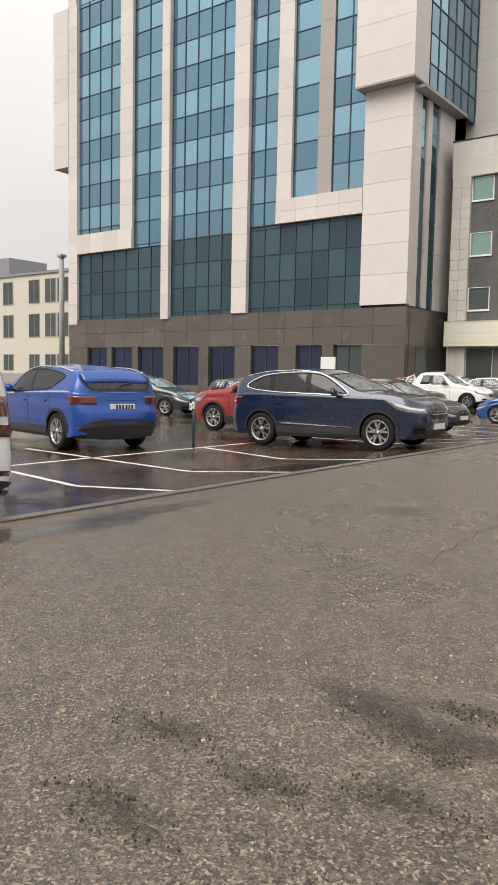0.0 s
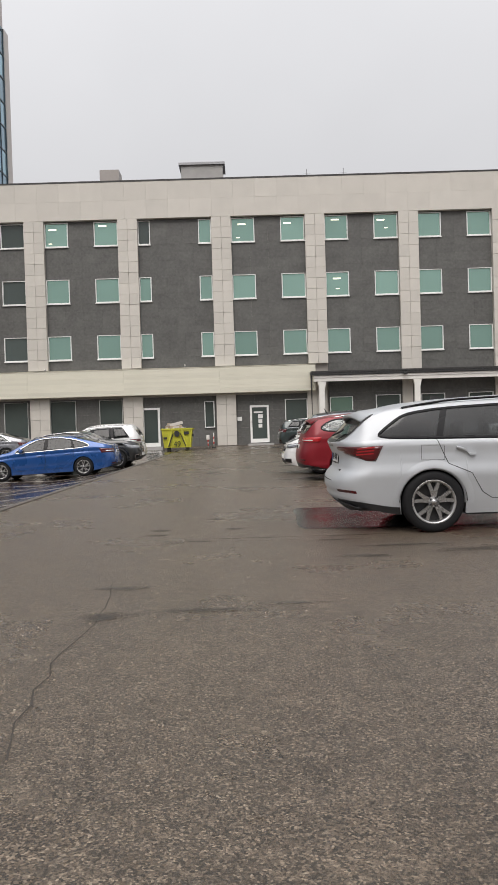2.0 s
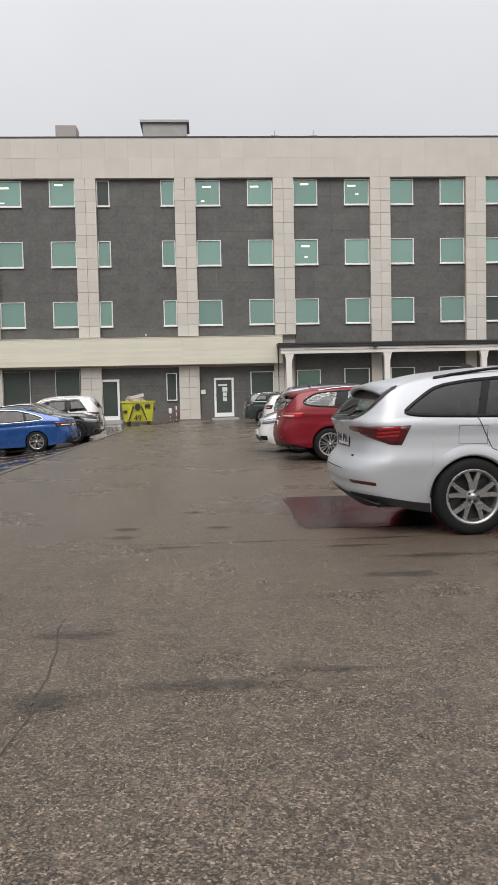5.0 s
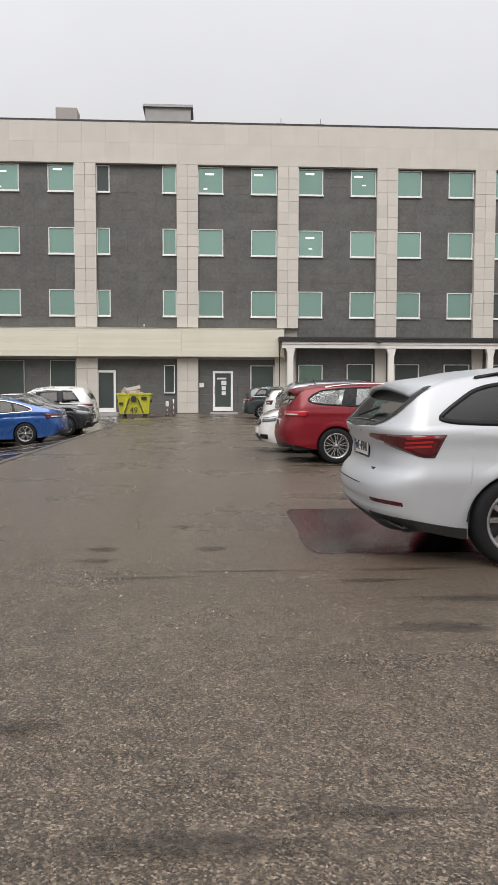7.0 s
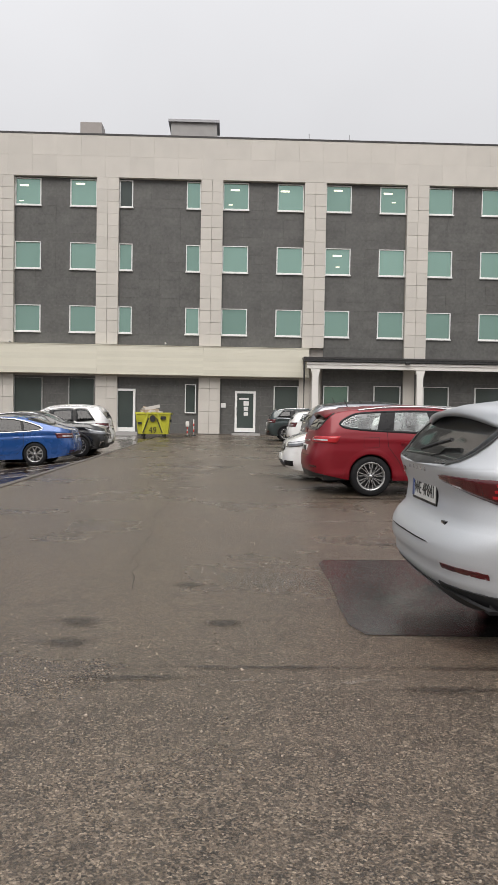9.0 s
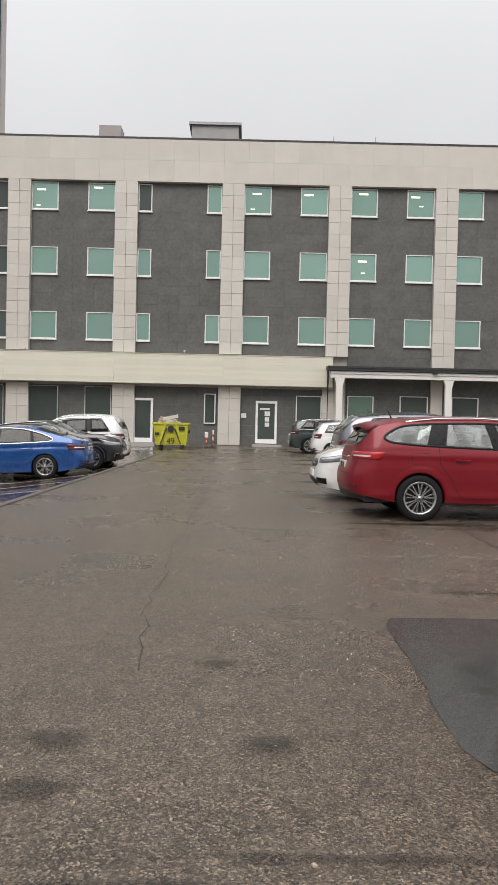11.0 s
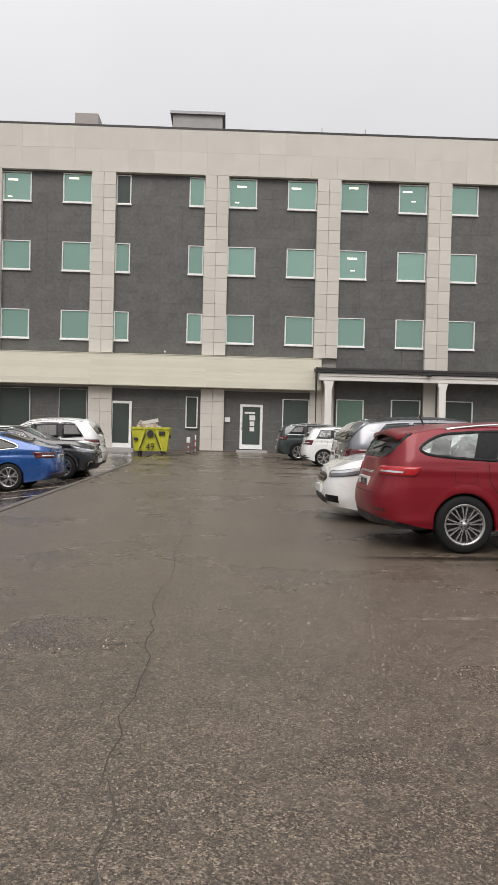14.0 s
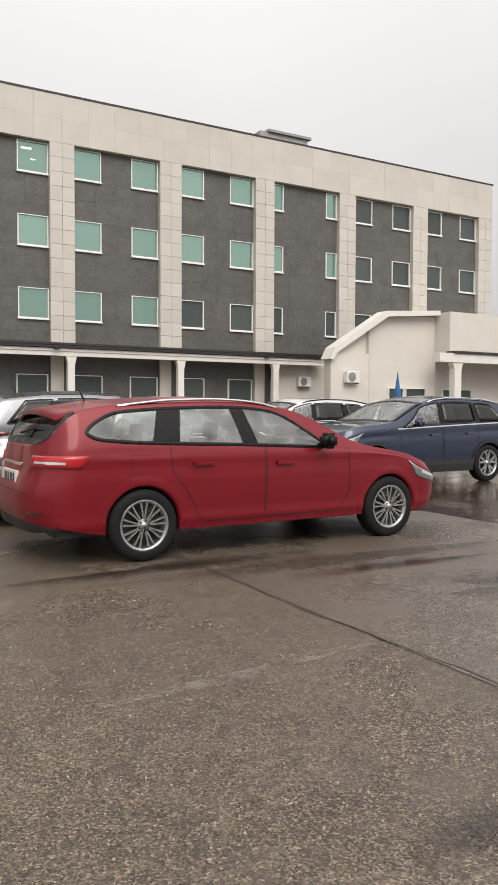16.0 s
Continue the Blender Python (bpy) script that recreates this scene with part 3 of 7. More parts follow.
SLATE_TOP = 14.44
W_BOT, W_H = (12.87, 9.33, 5.79), 1.50


def window_unit(parent, x0, x1, z0, z1, y, pane_mat, light=None, sill=True, thin=False):
    """A framed window set in the wall: frame bars, sill, pane."""
    t = 0.02 if thin else 0.055
    w = part("window", boxes((x0, x0 + t, y - 0.05, y + 0.12, z0, z1), (x1 - t, x1, y - 0.05, y + 0.12, z0, z1), (x0 + t, x1 - t, y - 0.05, y + 0.12, z1 - t * 0.7, z1), (x0 + t, x1 - t, y - 0.05, y + 0.12, z0, z0 + t)), M_FRAME, parent, "white framed window with green-tinted glass" if pane_mat is M_GREEN else "white framed window with dark glass")
    part("pane", boxes((x0 + t, x1 - t, y + 0.05, y + 0.075, z0 + t, z1 - t * 0.7)), pane_mat, w)
    if sill:
        part("sill", boxes((x0 - 0.03, x1 + 0.03, y - 0.11, y + 0.02, z0 - 0.06, z0 - 0.002)), M_FRAME, w)
    if light:
        for lx, lz, lw, lh in light:
            part("lit_lamp", boxes((x0 + lx, x0 + lx + lw, y + 0.044, y + 0.048, z0 + lz, z0 + lz + lh)), M_LAMP, w, "lit ceiling lamp seen in the glass")
    return w


rnd = random.Random(4)
bm_slate = bmesh.new()
for b in range(10):
    x0, x1 = EDGE[b], EDGE[b] + BAY - PW
    narrow = b in (2, 7)
    ww = 0.80 if narrow else 1.50
    spans = [(x0 + 0.0, x0 + ww - 0.04), (x1 - 0.02 - ww, x1 - 0.02)]
    zlow = 5.15 if b < 4 else 4.55
    # slate tiles around the windows, course by course
    cuts = sorted({zlow, SLATE_TOP, *[z for z in W_BOT], *[z + W_H for z in W_BOT]})
    for z0, z1 in zip(cuts, cuts[1:]):
        if z1 - z0 < 0.02:
            continue
        glazed = any(abs(z0 - z) < 0.01 for z in W_BOT)
        nz = max(1, round((z1 - z0) / 0.52))
        a, c = (spans[0][1], spans[1][0]) if glazed else (x0, x1)
        tiles(a, c, z0, z1, max(2, round((c - a) / 1.15)), nz, F + 0.20, 0.065, 0.004, b * 31 + int(z0 * 7), bm_slate)
    for r, z0 in enumerate(W_BOT):
        for s, (wx0, wx1) in enumerate(spans):
            m = M_GREEN
            if b == 0 and (s == 1 or r == 2):
                m = M_DGLASS
            if (b == 2 and r == 0 and s == 0) or (b >= 6 and r == 2) or (b >= 8):
                m = M_DGLASS
            lamps = None
            if r == 0 and b in (1, 3, 4) or (r == 1 and b == 4 and s == 0):
                lamps = [(rnd.uniform(0.15, 0.5), 1.12 + rnd.uniform(-0.08, 0.12), 0.5, 0.09)]
                if rnd.random() < 0.7:
                    lamps.append((rnd.uniform(0.1, 0.9), rnd.uniform(0.18, 0.7), 0.22, 0.05))
            window_unit(building, wx0, wx1, z0, z0 + W_H, F + 0.20, m, lamps)
part("slate_cladding", bm_slate, M_SLATE, building, "dark grey slate panels between the windows", kind="stuff")
# white frieze of large panels under the roof
bm = tiles(X_L, X_R, SLATE_TOP + 0.0, 16.74, 44, 2, F - 0.10, 0.36, 0.004, 77)
part("frieze", bm, M_STONEJ, building, "pale stone panels below the roof edge", kind="stuff")

# cream siding band over the ground floor, boards one above the other
for r in range(10):
    for s in range(4):
        xa = X_L + (3.2 - X_L) * s / 4
        xb = X_L + (3.2 - X_L) * (s + 1) / 4
        z0 = 3.43 + r * 0.16
        part("siding_board", prism([(xa + 0.003, z0), (xb - 0.003, z0), (xb - 0.003, z0 + 0.157), (xa + 0.003, z0 + 0.157)], F - 0.52 - 0.002 * (r % 2), F - 0.44), M_BAND, building)
part("band_core", boxes((X_L + 0.02, 3.18, F - 0.45, F + 0.36, 3.40, 5.02)), M_BAND, building, "cream boxed-out band")
part("band_cap", boxes((X_L - 0.02, 3.22, F - 0.55, F + 0.19, 5.032, 5.06)), M_BAND, building)
part("base_step", boxes((X_L, 3.0, F - 0.05, F + 0.4, -0.3, 0.16)), M_KERB, building, "low dark plinth at the foot of the wall")

# ground floor behind: dark wall with glazing and two white doors
G = F + 0.30
bm = bmesh.new()
for b in range(4):
    x0, x1 = EDGE[b], EDGE[b] + BAY - PW
    tiles(x0, x1, 0.16, 3.39, 4, 6, G, 0.06, 0.004, 400 + b, bm)
for b in range(4, 8):
    tiles(EDGE[b] - (PW if b > 4 else 0), EDGE[b] + BAY - PW, 0.1, 4.3, 5, 8, G - 0.1, 0.06, 0.004, 420 + b, bm)
part("lower_cladding", bm, M_SLATE, building, "dark slate wall of the ground floor", kind="stuff")
for x0, x1, z0, z1 in ((-13.5, -11.9, 0.8, 3.2), (-10.4, -8.95, 0.8, 3.2), (-19.3, -17.5, 0.8, 3.2), (-16.4, -14.9, 0.8, 3.2), (-3.80, -3.17, 1.3, 2.95), (1.28, 2.70, 0.9, 2.95)):
    window_unit(building, x0, x1, z0, z1, G - 0.09, M_DGLASS, sill=False, thin=x0 < -9)
for b in range(4, 8):
    for dx, wd in ((-0.05, 1.5), (2.95, 1.55)):
        if b == 4 and dx < 0:
            window_unit(building, EDGE[b] + 0.05, EDGE[b] + 1.5, 1.0, 3.0, G - 0.19, M_GREEN, sill=False)
        else:
            window_unit(building, EDGE[b] + dx, EDGE[b] + dx + wd, 1.0, 3.05, G - 0.19, M_DGLASS, sill=False)


def glass_door(parent, x0, x1, z0, z1, y, notices=False):
    t = 0.13
    d = part("door", boxes((x0, x0 + t, y - 0.06, y + 0.06, z0, z1), (x1 - t, x1, y - 0.06, y + 0.06, z0, z1), (x0 + t, x1 - t, y - 0.06, y + 0.06, z1 - t, z1), (x0 + t, x1 - t, y - 0.06, y + 0.06, z0, z0 + 0.24)), M_FRAME, parent, "white framed glass door, shut")
    part("pane", boxes((x0 + t, x1 - t, y - 0.01, y + 0.015, z0 + 0.24, z1 - t)), M_DGLASS, d)
    hb = bmesh.new()
    tube(hb, [(x0 + 0.10, y - 0.10, z0 + 1.0), (x0 + 0.10, y - 0.12, z0 + 1.05), (x0 + 0.10, y - 0.12, z0 + 1.35), (x0 + 0.10, y - 0.10, z0 + 1.4)], 0.014)
    part("handle", hb, M_GREYP, d)
    if notices:
        for nx, nz, nw, nh in ((0.50, 1.52, 0.30, 0.26), (0.52, 1.22, 0.24, 0.24), (0.52, 0.94, 0.24, 0.22), (0.24, 1.86, 0.55, 0.10)):
            part("notice", boxes((x0 + nx, x0 + nx + nw, y - 0.018, y - 0.012, z0 + nz, z0 + nz + nh)), M_PAPER, d, "white paper notice taped to the glass")
    return d


glass_door(building, -7.74, -6.62, 0.2, 2.64, G - 0.05)
glass_door(building, -0.94, 0.25, 0.27, 2.62, G - 0.05, True)
part("doorstep", boxes((-7.95, -6.4, G - 1.0, G - 0.1, 0.0, 0.19), bevel=0.01), M_CONC, building, "concrete doorstep")
part("doorstep", boxes((-1.1, 0.5, G - 0.9, G - 0.1, 0.0, 0.22), bevel=0.01), M_CONC, building, "concrete doorstep")
part("sign_plate", boxes((-1.74, -1.46, G - 0.06, G - 0.02, 1.66, 1.92)), M_PAPER, building, "small white sign plate beside the door")

# covered walk along the right half
CY = 48.72
canopy = thing("covered_walkway", pose(3.0, CY, 0), "white painted canopy on posts with a dark sheet roof", "canopy")
CX1 = 24.6 - 3.0
part("beam", boxes((0.0, CX1, 0.0, 0.22, 3.90, 4.28), (0.0, CX1, -0.05, 0.0, 4.12, 4.26), bevel=0.01), M_WHITE, canopy, "white painted beam")
part("roof_sheet", boxes((-0.18, CX1, -0.18, 1.30, 4.42, 4.53)), M_DARKMET, canopy, "dark sheet metal roof edge")
part("soffit", boxes((0.0, CX1, 0.23, 1.2, 4.30, 4.40)), M_WHITE, canopy)
part("gutter", boxes((-0.15, CX1, -0.16, 0.24, 4.29, 4.41)), M_CLAD, canopy, "dark rain gutter")
for k in range(4):
    px = 3.45 + BAY * k - 3.0
    part("post", prism([(px - 0.13, 0.05), (px + 0.21, 0.05), (px + 0.21, 3.45), (px + 0.27, 3.7), (px + 0.32, 3.90), (px - 0.22, 3.90), (px - 0.13, 3.6)], 0.02, 0.30), M_WHITE, canopy, "white square post")
    if k:
        part("pilaster", boxes((px - 0.62, px + 0.02, 1.25, 1.45, 0.05, 4.3)), M_STONEJ, canopy, "pale pilaster on the wall behind")
bm = bmesh.new()
tube(bm, [(-0.14, 0.0, 4.35), (-0.14, -0.02, 3.9), (-0.14, -0.02, 0.2)], 0.055)
part("downpipe", bm, M_CLAD, canopy, "dark rainwater downpipe")
for lx in (5.45, 17.2):
    part("wall_lamp", boxes((lx, lx + 0.24, -0.28, -0.1, 4.2, 4.32), bevel=0.02), M_CLAD, canopy, "small black floodlight")
for x, z in ((-4.9, 5.22), (-13.6, 5.2)):
    c = bmesh.new()
    lathe(c, [(0.001, -0.10), (0.05, -0.09), (0.055, 0.02), (0.03, 0.06), (0.001, 0.06)], 10, 0, 0, 0)
    cam_ob = thing("security_camera", pose(x, F - 0.35, z), "small white dome camera on the band ledge", "camera")
    part("housing", c, M_WHITE, cam_ob, smooth=True)
    part("bracket", boxes((-0.04, 0.04, -0.05, 0.05, -0.09, -0.04)), M_GREYP, cam_ob)

# roof structures
rb = thing("roof_housing", pose(-3.6, F + 3.0, 16.8), "low grey plant housing on the flat roof", "roof housing")
part("housing_wall", boxes((-1.35, 1.35, -0.9, 0.9, 0, 1.6)), M_CONC, rb)
part("cap", boxes((-1.5, 1.5, -1.05, 1.05, 1.6, 1.75)), M_GREYP, rb)
bm = bmesh.new()
tube(bm, [(0.2, 0, 1.75), (0.2, 0, 2.05)], 0.03)
part("mast", bm, M_GREYP, rb)
rb = thing("roof_housing", pose(-9.6, F + 2.5, 16.8), "small dark chimney block on the flat roof", "roof housing")
part("housing_wall", boxes((-0.62, 0.62, -0.6, 0.6, 0, 1.4)), M_TBROWN, rb)
rb = thing("roof_housing", pose(23.6, F + 3.0, 16.8), "low grey plant housing on the flat roof", "roof housing")
part("housing_wall", boxes((-1.7, 1.7, -0.9, 0.9, 0, 1.25)), M_CONC, rb)
part("cap", boxes((-1.2, 1.9, -1.05, 1.05, 1.25, 1.4)), M_GREYP, rb)
for ax in (3.2, 5.6):
    am = bmesh.new()
    tube(am, [(0, 0, 0), (0, 0, 1.1)], 0.02)
    tube(am, [(-0.25, 0, 0.8), (0.25, 0, 0.8)], 0.012)
    tagged(part("antenna", am, M_GREYP, None), "thin metal aerial on the roof", "antenna").location = (ax, F + 2, 16.8)

# ---- white annex at the end of the walkway ----
annex = thing("annex", pose(21.5, 44.4, 0), "low white rendered annex with a rising roof edge", "building")
AW = [(0.0, -0.2), (7.4, -0.2), (7.4, 6.55), (3.6, 6.35), (0.15, 4.35), (0.0, 4.0)]
part("wall", prism(AW, 0.0, 0.35), M_PLASTER, annex, "white plaster wall")
part("side_wall", boxes((-0.02, 2.45, -0.25, -0.003, -0.2, 4.3), (2.45, 2.5, -0.28, -0.003, -0.2, 5.5)), M_PLASTER, annex)
part("roof_edge", prism([(-0.2, 3.95), (0.1, 4.55), (3.5, 6.62), (7.3, 6.88), (7.3, 6.62), (3.6, 6.33), (0.25, 4.28), (0.05, 3.9)], -0.45, 0.40), M_WHITE, annex, "thick white sloping roof edge")
part("fascia", boxes((7.3, 16.0, -1.2, 5.0, 4.55, 6.75)), M_PLASTER, annex, "broad white fascia block")
part("beam", boxes((6.2, 16.0, -1.6, -1.1, 3.95, 4.45), bevel=0.02), M_WHITE, annex)
part("eave", boxes((7.2, 16.0, -1.7, -1.05, 4.46, 4.58)), M_DARKMET, annex)
part("column", prism([(7.35, -0.2), (7.85, -0.2), (7.85, 3.6), (8.0, 3.95), (7.2, 3.95), (7.35, 3.6)], -1.55, -1.15), M_WHITE, annex, "white square column")
part("back_wall", boxes((7.4, 16.0, 0.5, 0.8, -0.2, 4.5)), M_PLASTER, annex)
for x0, x1 in ((3.9, 5.0), (5.1, 6.6), (8.3, 9.3), (9.4, 10.6)):
    window_unit(annex, x0, x1, 1.0, 2.55, (-0.10 if x0 < 7 else 0.40), M_DGLASS, sill=False)


def ac_unit(x, y, z):
    a = thing("air_conditioner", pose(x, y, z), "white outdoor air-conditioning unit on the wall", "air conditioner", "wall units")
    part("case", boxes((-0.42, 0.42, -0.32, 0.0, 0, 0.58), bevel=0.02), M_WHITE, a)
    bm = bmesh.new()
    lathe(bm, [(0.24, -0.335), (0.24, -0.325), (0.20, -0.325), (0.05, -0.335), (0.001, -0.335)], 20, 0, -0.1, 0.29)
    part("fan_grille", bm, M_GREYP, a)
    part("bracket", boxes((-0.35, -0.30, -0.3, 0, -0.06, 0), (0.30, 0.35, -0.3, 0, -0.06, 0)), M_GREYP, a)


ac_unit(22.7, 44.13, 2.75)
ac_unit(23.4, CY + 0.94, 2.7)
part("wall_end", boxes((21.5, 25.2, CY + 0.95, 49.8, 0.0, 4.2)), M_PLASTER, building, "white plaster stretch at the end of the walkway")

# ---- glass tower ----
TY, TX0, TX1, TTOP = 45.1, -53.4, -21.3, 46.0
tower = thing("tower", Matrix.Identity(4), "tall office tower of blue curtain glass and pale stone strips", "building")
part("core", boxes((TX0 + 0.2, TX1 - 0.25, TY + 0.4, TY + 22, 5.3, TTOP)), M_MULL, tower, "dark structure behind the glass")
part("side_core", boxes((TX1 - 4, TX1 - 0.25, TY + 4, TY + 24, 16.0, TTOP)), M_MULL, tower)
GZ = 5.75
gw = [(-51.0, -48.6), (-48.0, -45.6), (-44.9, -42.1), (-41.0, -38.4), (-37.4, -34.9), (-33.4, -31.0), (-29.5, -27.4), (-26.5, -24.4)]
# granite base: panels above and between the dark blue windows
xs = [TX0] + [v for w in gw for v in w] + [TX1]
for i in range(0, len(xs), 2):
    part("granite_pier", boxes((xs[i] + 0.01, xs[i + 1] - 0.01, TY, TY + 0.5, -0.4, 3.4), bevel=0.02), M_GRAN, tower)
nseg = 14
for i in range(nseg):
    for j in range(2):
        a, c = TX0 + (TX1 - TX0) * i / nseg, TX0 + (TX1 - TX0) * (i + 1) / nseg
        part("granite_panel", boxes((a + 0.01, c - 0.01, TY, TY + 0.5, 3.42 + j * 1.17, 3.40 + (j + 1) * 1.17)), M_GRAN, tower)
for a, c in gw:
    w = part("window", boxes((a + 0.02, a + 0.1, TY + 0.22, TY + 0.34, 0.4, 3.4), (c - 0.1, c - 0.02, TY + 0.22, TY + 0.34, 0.4, 3.4), ((a + c) / 2 - 0.04, (a + c) / 2 + 0.04, TY + 0.22, TY + 0.34, 0.4, 3.3), (a + 0.1, c - 0.1, TY + 0.22, TY + 0.34, 3.3, 3.4)), M_MULL, tower, "dark blue shop window in the granite base")
    part("pane", boxes((a + 0.1, c - 0.1, TY + 0.27, TY + 0.30, 0.4, 3.3)), M_BLUEWIN if a < -27 else M_DGLASS, w)
part("plinth", boxes((TX0, TX1, TY + 0.06, TY + 0.6, -0.4, 0.42)), M_GRAN, tower)


def curtain(x0, x1, z0, z1, low=False, side=None):
    """Panes between mullions: clear storeys with opening lights over darker spandrels."""
    ncol = max(1, round(abs(x1 - x0) / 1.35))
    dx = (x1 - x0) / ncol
    per = 3.66
    z = z0
    rows = []
    base = 13.45 - per * 5
    while z < z1 - 0.05:
        nz = base + (math.floor((z - base) / (per / 2) + 1e-4) + 1) * per / 2
        rows.append((z, min(nz, z1), int(round((nz - base) / (per / 2))) % 2))
        z = min(nz, z1)
    for za, zb, odd in rows:
        for c in range(ncol):
            a = x0 + c * dx
            m = M_TLOW if zb < 11.9 and low else (M_TGLASS if odd else M_TSPAN)
            pane = [(a + 0.03, a + dx - 0.03, TY + 0.26, TY + 0.30, za + 0.03, zb - 0.03)]
            if side is None:
                bm = boxes(*pane)
            else:
                bm = boxes((side - 0.06, side - 0.02, a + 0.03, a + dx - 0.03, za + 0.03, zb - 0.03))
            part("pane", bm, m, tower)
    bars = []
    for c in range(ncol + 1):
        bars.append((x0 + c * dx - 0.03, x0 + c * dx + 0.03, z0, z1))
    for za, zb, odd in rows:
        bars.append((x0, x1, za - 0.03, za + 0.03))
    bm = bmesh.new()
    for q, (a, c, d, e) in enumerate(bars):
        pr = 0.006 if q > ncol else 0.0
        if side is None:
            box(bm, a, c, TY + 0.20 + pr, TY + 0.34, d, e)
        else:
            box(bm, side - 0.1, side + 0.03 - pr, a, c, d, e)
    part("mullions", bm, M_MULL, tower, "dark mullion grid", kind="stuff")


ZT = 32.0
curtain(-52.3, -42.3, 5.75, 11.35, True)
curtain(-41.5, -35.2, 5.75, ZT, True)
curtain(-33.85, -31.4, 11.85, ZT)
curtain(-33.85, -24.6, 5.75, 11.8, True)
curtain(-30.2, -28.2, 13.45, ZT)
curtain(-27.1, -24.6, 13.45, ZT)
curtain(-45.6, -42.3, 11.4, ZT)
curtain(-52.4, -47.0, 13.0, ZT)


def stone_strip(x0, x1, z0, z1, y0, y1, step=1.83, m=None):
    k = max(1, round((z1 - z0) / step))
    d = (z1 - z0) / k
    for i in range(k):
        part("stone_panel", boxes((x0, x1, y0, y1, z0 + i * d + 0.008, z0 + (i + 1) * d - 0.008)), m or M_TSTONE, tower)


stone_strip(-42.3, -41.5, 5.55, ZT, TY - 0.15, TY + 0.4)
stone_strip(-35.2, -33.85, 5.75, ZT, TY - 0.15, TY + 0.4)
stone_strip(-31.4, -30.2, 13.4, ZT, TY - 0.05, TY + 0.4)
stone_strip(-28.2, -27.1, 13.46, ZT, TY + 0.1, TY + 0.4, 3.66, M_TBROWN)
stone_strip(-47.0, -45.6, 13.0, ZT, TY - 0.05, TY + 0.4)
stone_strip(-53.4, -52.3, 5.4, ZT, TY - 0.05, TY + 0.4)
stone_strip(-24.6, -21.3, 5.9, 19.3, TY - 0.05, TY + 0.4)
for i in range(4):
    a = -31.4 + (31.4 - 24.6) * i / 4
    part("stone_panel", boxes((a + 0.008, a + 1.7 - 0.008, TY - 0.12, TY + 0.4, 11.8, 12.6)), M_TSTONE, tower)
    part("stone_panel", boxes((a + 0.008, a + 1.7 - 0.008, TY - 0.12, TY + 0.4, 12.615, 13.42)), M_TSTONE, tower)
for i in range(4):
    a = -52.3 + 6.7 * i / 4
    part("stone_panel", boxes((a + 0.008, a + 1.675 - 0.008, TY - 0.12, TY + 0.4, 11.37, 12.98)), M_TSTONE, tower)
# corner block that juts out above
stone_strip(-24.9, -20.9, 19.4, ZT, TY - 0.9, TY + 1.2, 1.83)
part("soffit", boxes((-24.9, -20.9, TY - 0.9, TY + 1.2, 19.3, 19.39), (-21.3, -20.55, TY + 0.1, TY + 6.8, 18.9, 19.1)), M_TBROWN, tower, "shaded underside of the jutting corner")
stone_strip(-55.3, -53.42, 18.9, ZT, TY - 0.1, TY + 8, 1.83)
# side wall towards the office block
SX = TX1
part("side_granite", boxes((SX - 0.4, SX + 0.02, TY + 0.5, TY + 6.6, -0.4, GZ - 0.02)), M_GRAN, tower, "granite side base")
for a, c in ((46.6, 47.9), (48.4, 49.7)):
    part("pane", boxes((SX + 0.03, SX + 0.06, a, c, 1.4, 3.3)), M_DGLASS, tower)
for y0, y1 in ((TY + 0.42, TY + 1.3), (TY + 2.2, TY + 2.9), (TY + 4.1, TY + 6.6)):
    k = 7
    for i in range(k):
        za, zb = 5.8 + (18.9 - 5.8) * i / k, 5.8 + (18.9 - 5.8) * (i + 1) / k
        part("stone_panel", boxes((SX - 0.3, SX, y0, y1, za + 0.008, zb - 0.008)), M_TSTONE, tower)
for y0, y1 in ((TY + 1.3, TY + 2.2), (TY + 2.9, TY + 4.1)):
    for i in range(7):
        za, zb = 5.8 + (18.9 - 5.8) * i / 7, 5.8 + (18.9 - 5.8) * (i + 1) / 7
        part("pane", boxes((SX - 0.25, SX - 0.12, y0 + 0.03, y1 - 0.03, za + 0.03, zb - 0.03)), M_TLOW if i < 5 else M_TGLASS, tower)
curtain(TY + 1.3, TY + 9.0, 19.15, ZT, side=SX + 0.4)
for y0, y1 in ((TY + 9.1, TY + 10.4), (TY + 15.4, TY + 16.4)):
    for i in range(7):
        za, zb = 17 + (ZT - 17) * i / 7, 17 + (ZT - 17) * (i + 1) / 7
        part("stone_panel", boxes((SX - 0.3, SX + 2.6, y0, y1, za + 0.008, zb - 0.008)), M_TSTONE, tower)
curtain(TY + 10.4, TY + 15.4, 17.0, ZT, side=SX + 2.5)
# plainer upper storeys
bm = bmesh.new()
for x0, x1 in ((-52.4, -47.0), (-45.6, -42.3), (-41.5, -35.2), (-33.85, -31.4), (-30.2, -28.2), (-27.1, -24.9)):
    tiles(x0, x1, ZT, TTOP, max(1, round((x1 - x0) / 1.35)), 8, TY + 0.26, 0.05, 0.06, int(-x0), bm)
part("upper_glass", bm, M_TGLASS, tower, "upper storeys of curtain glass", kind="stuff")
bm = bmesh.new()
for x0, x1 in ((-53.4, -52.4), (-47.0, -45.6), (-42.3, -41.5), (-35.2, -33.85), (-31.4, -30.2), (-28.2, -27.1), (-24.9, -20.9)):
    tiles(x0, x1, ZT, TTOP, 1, 8, TY - 0.05, 0.4, 0.016, int(-x0), bm)
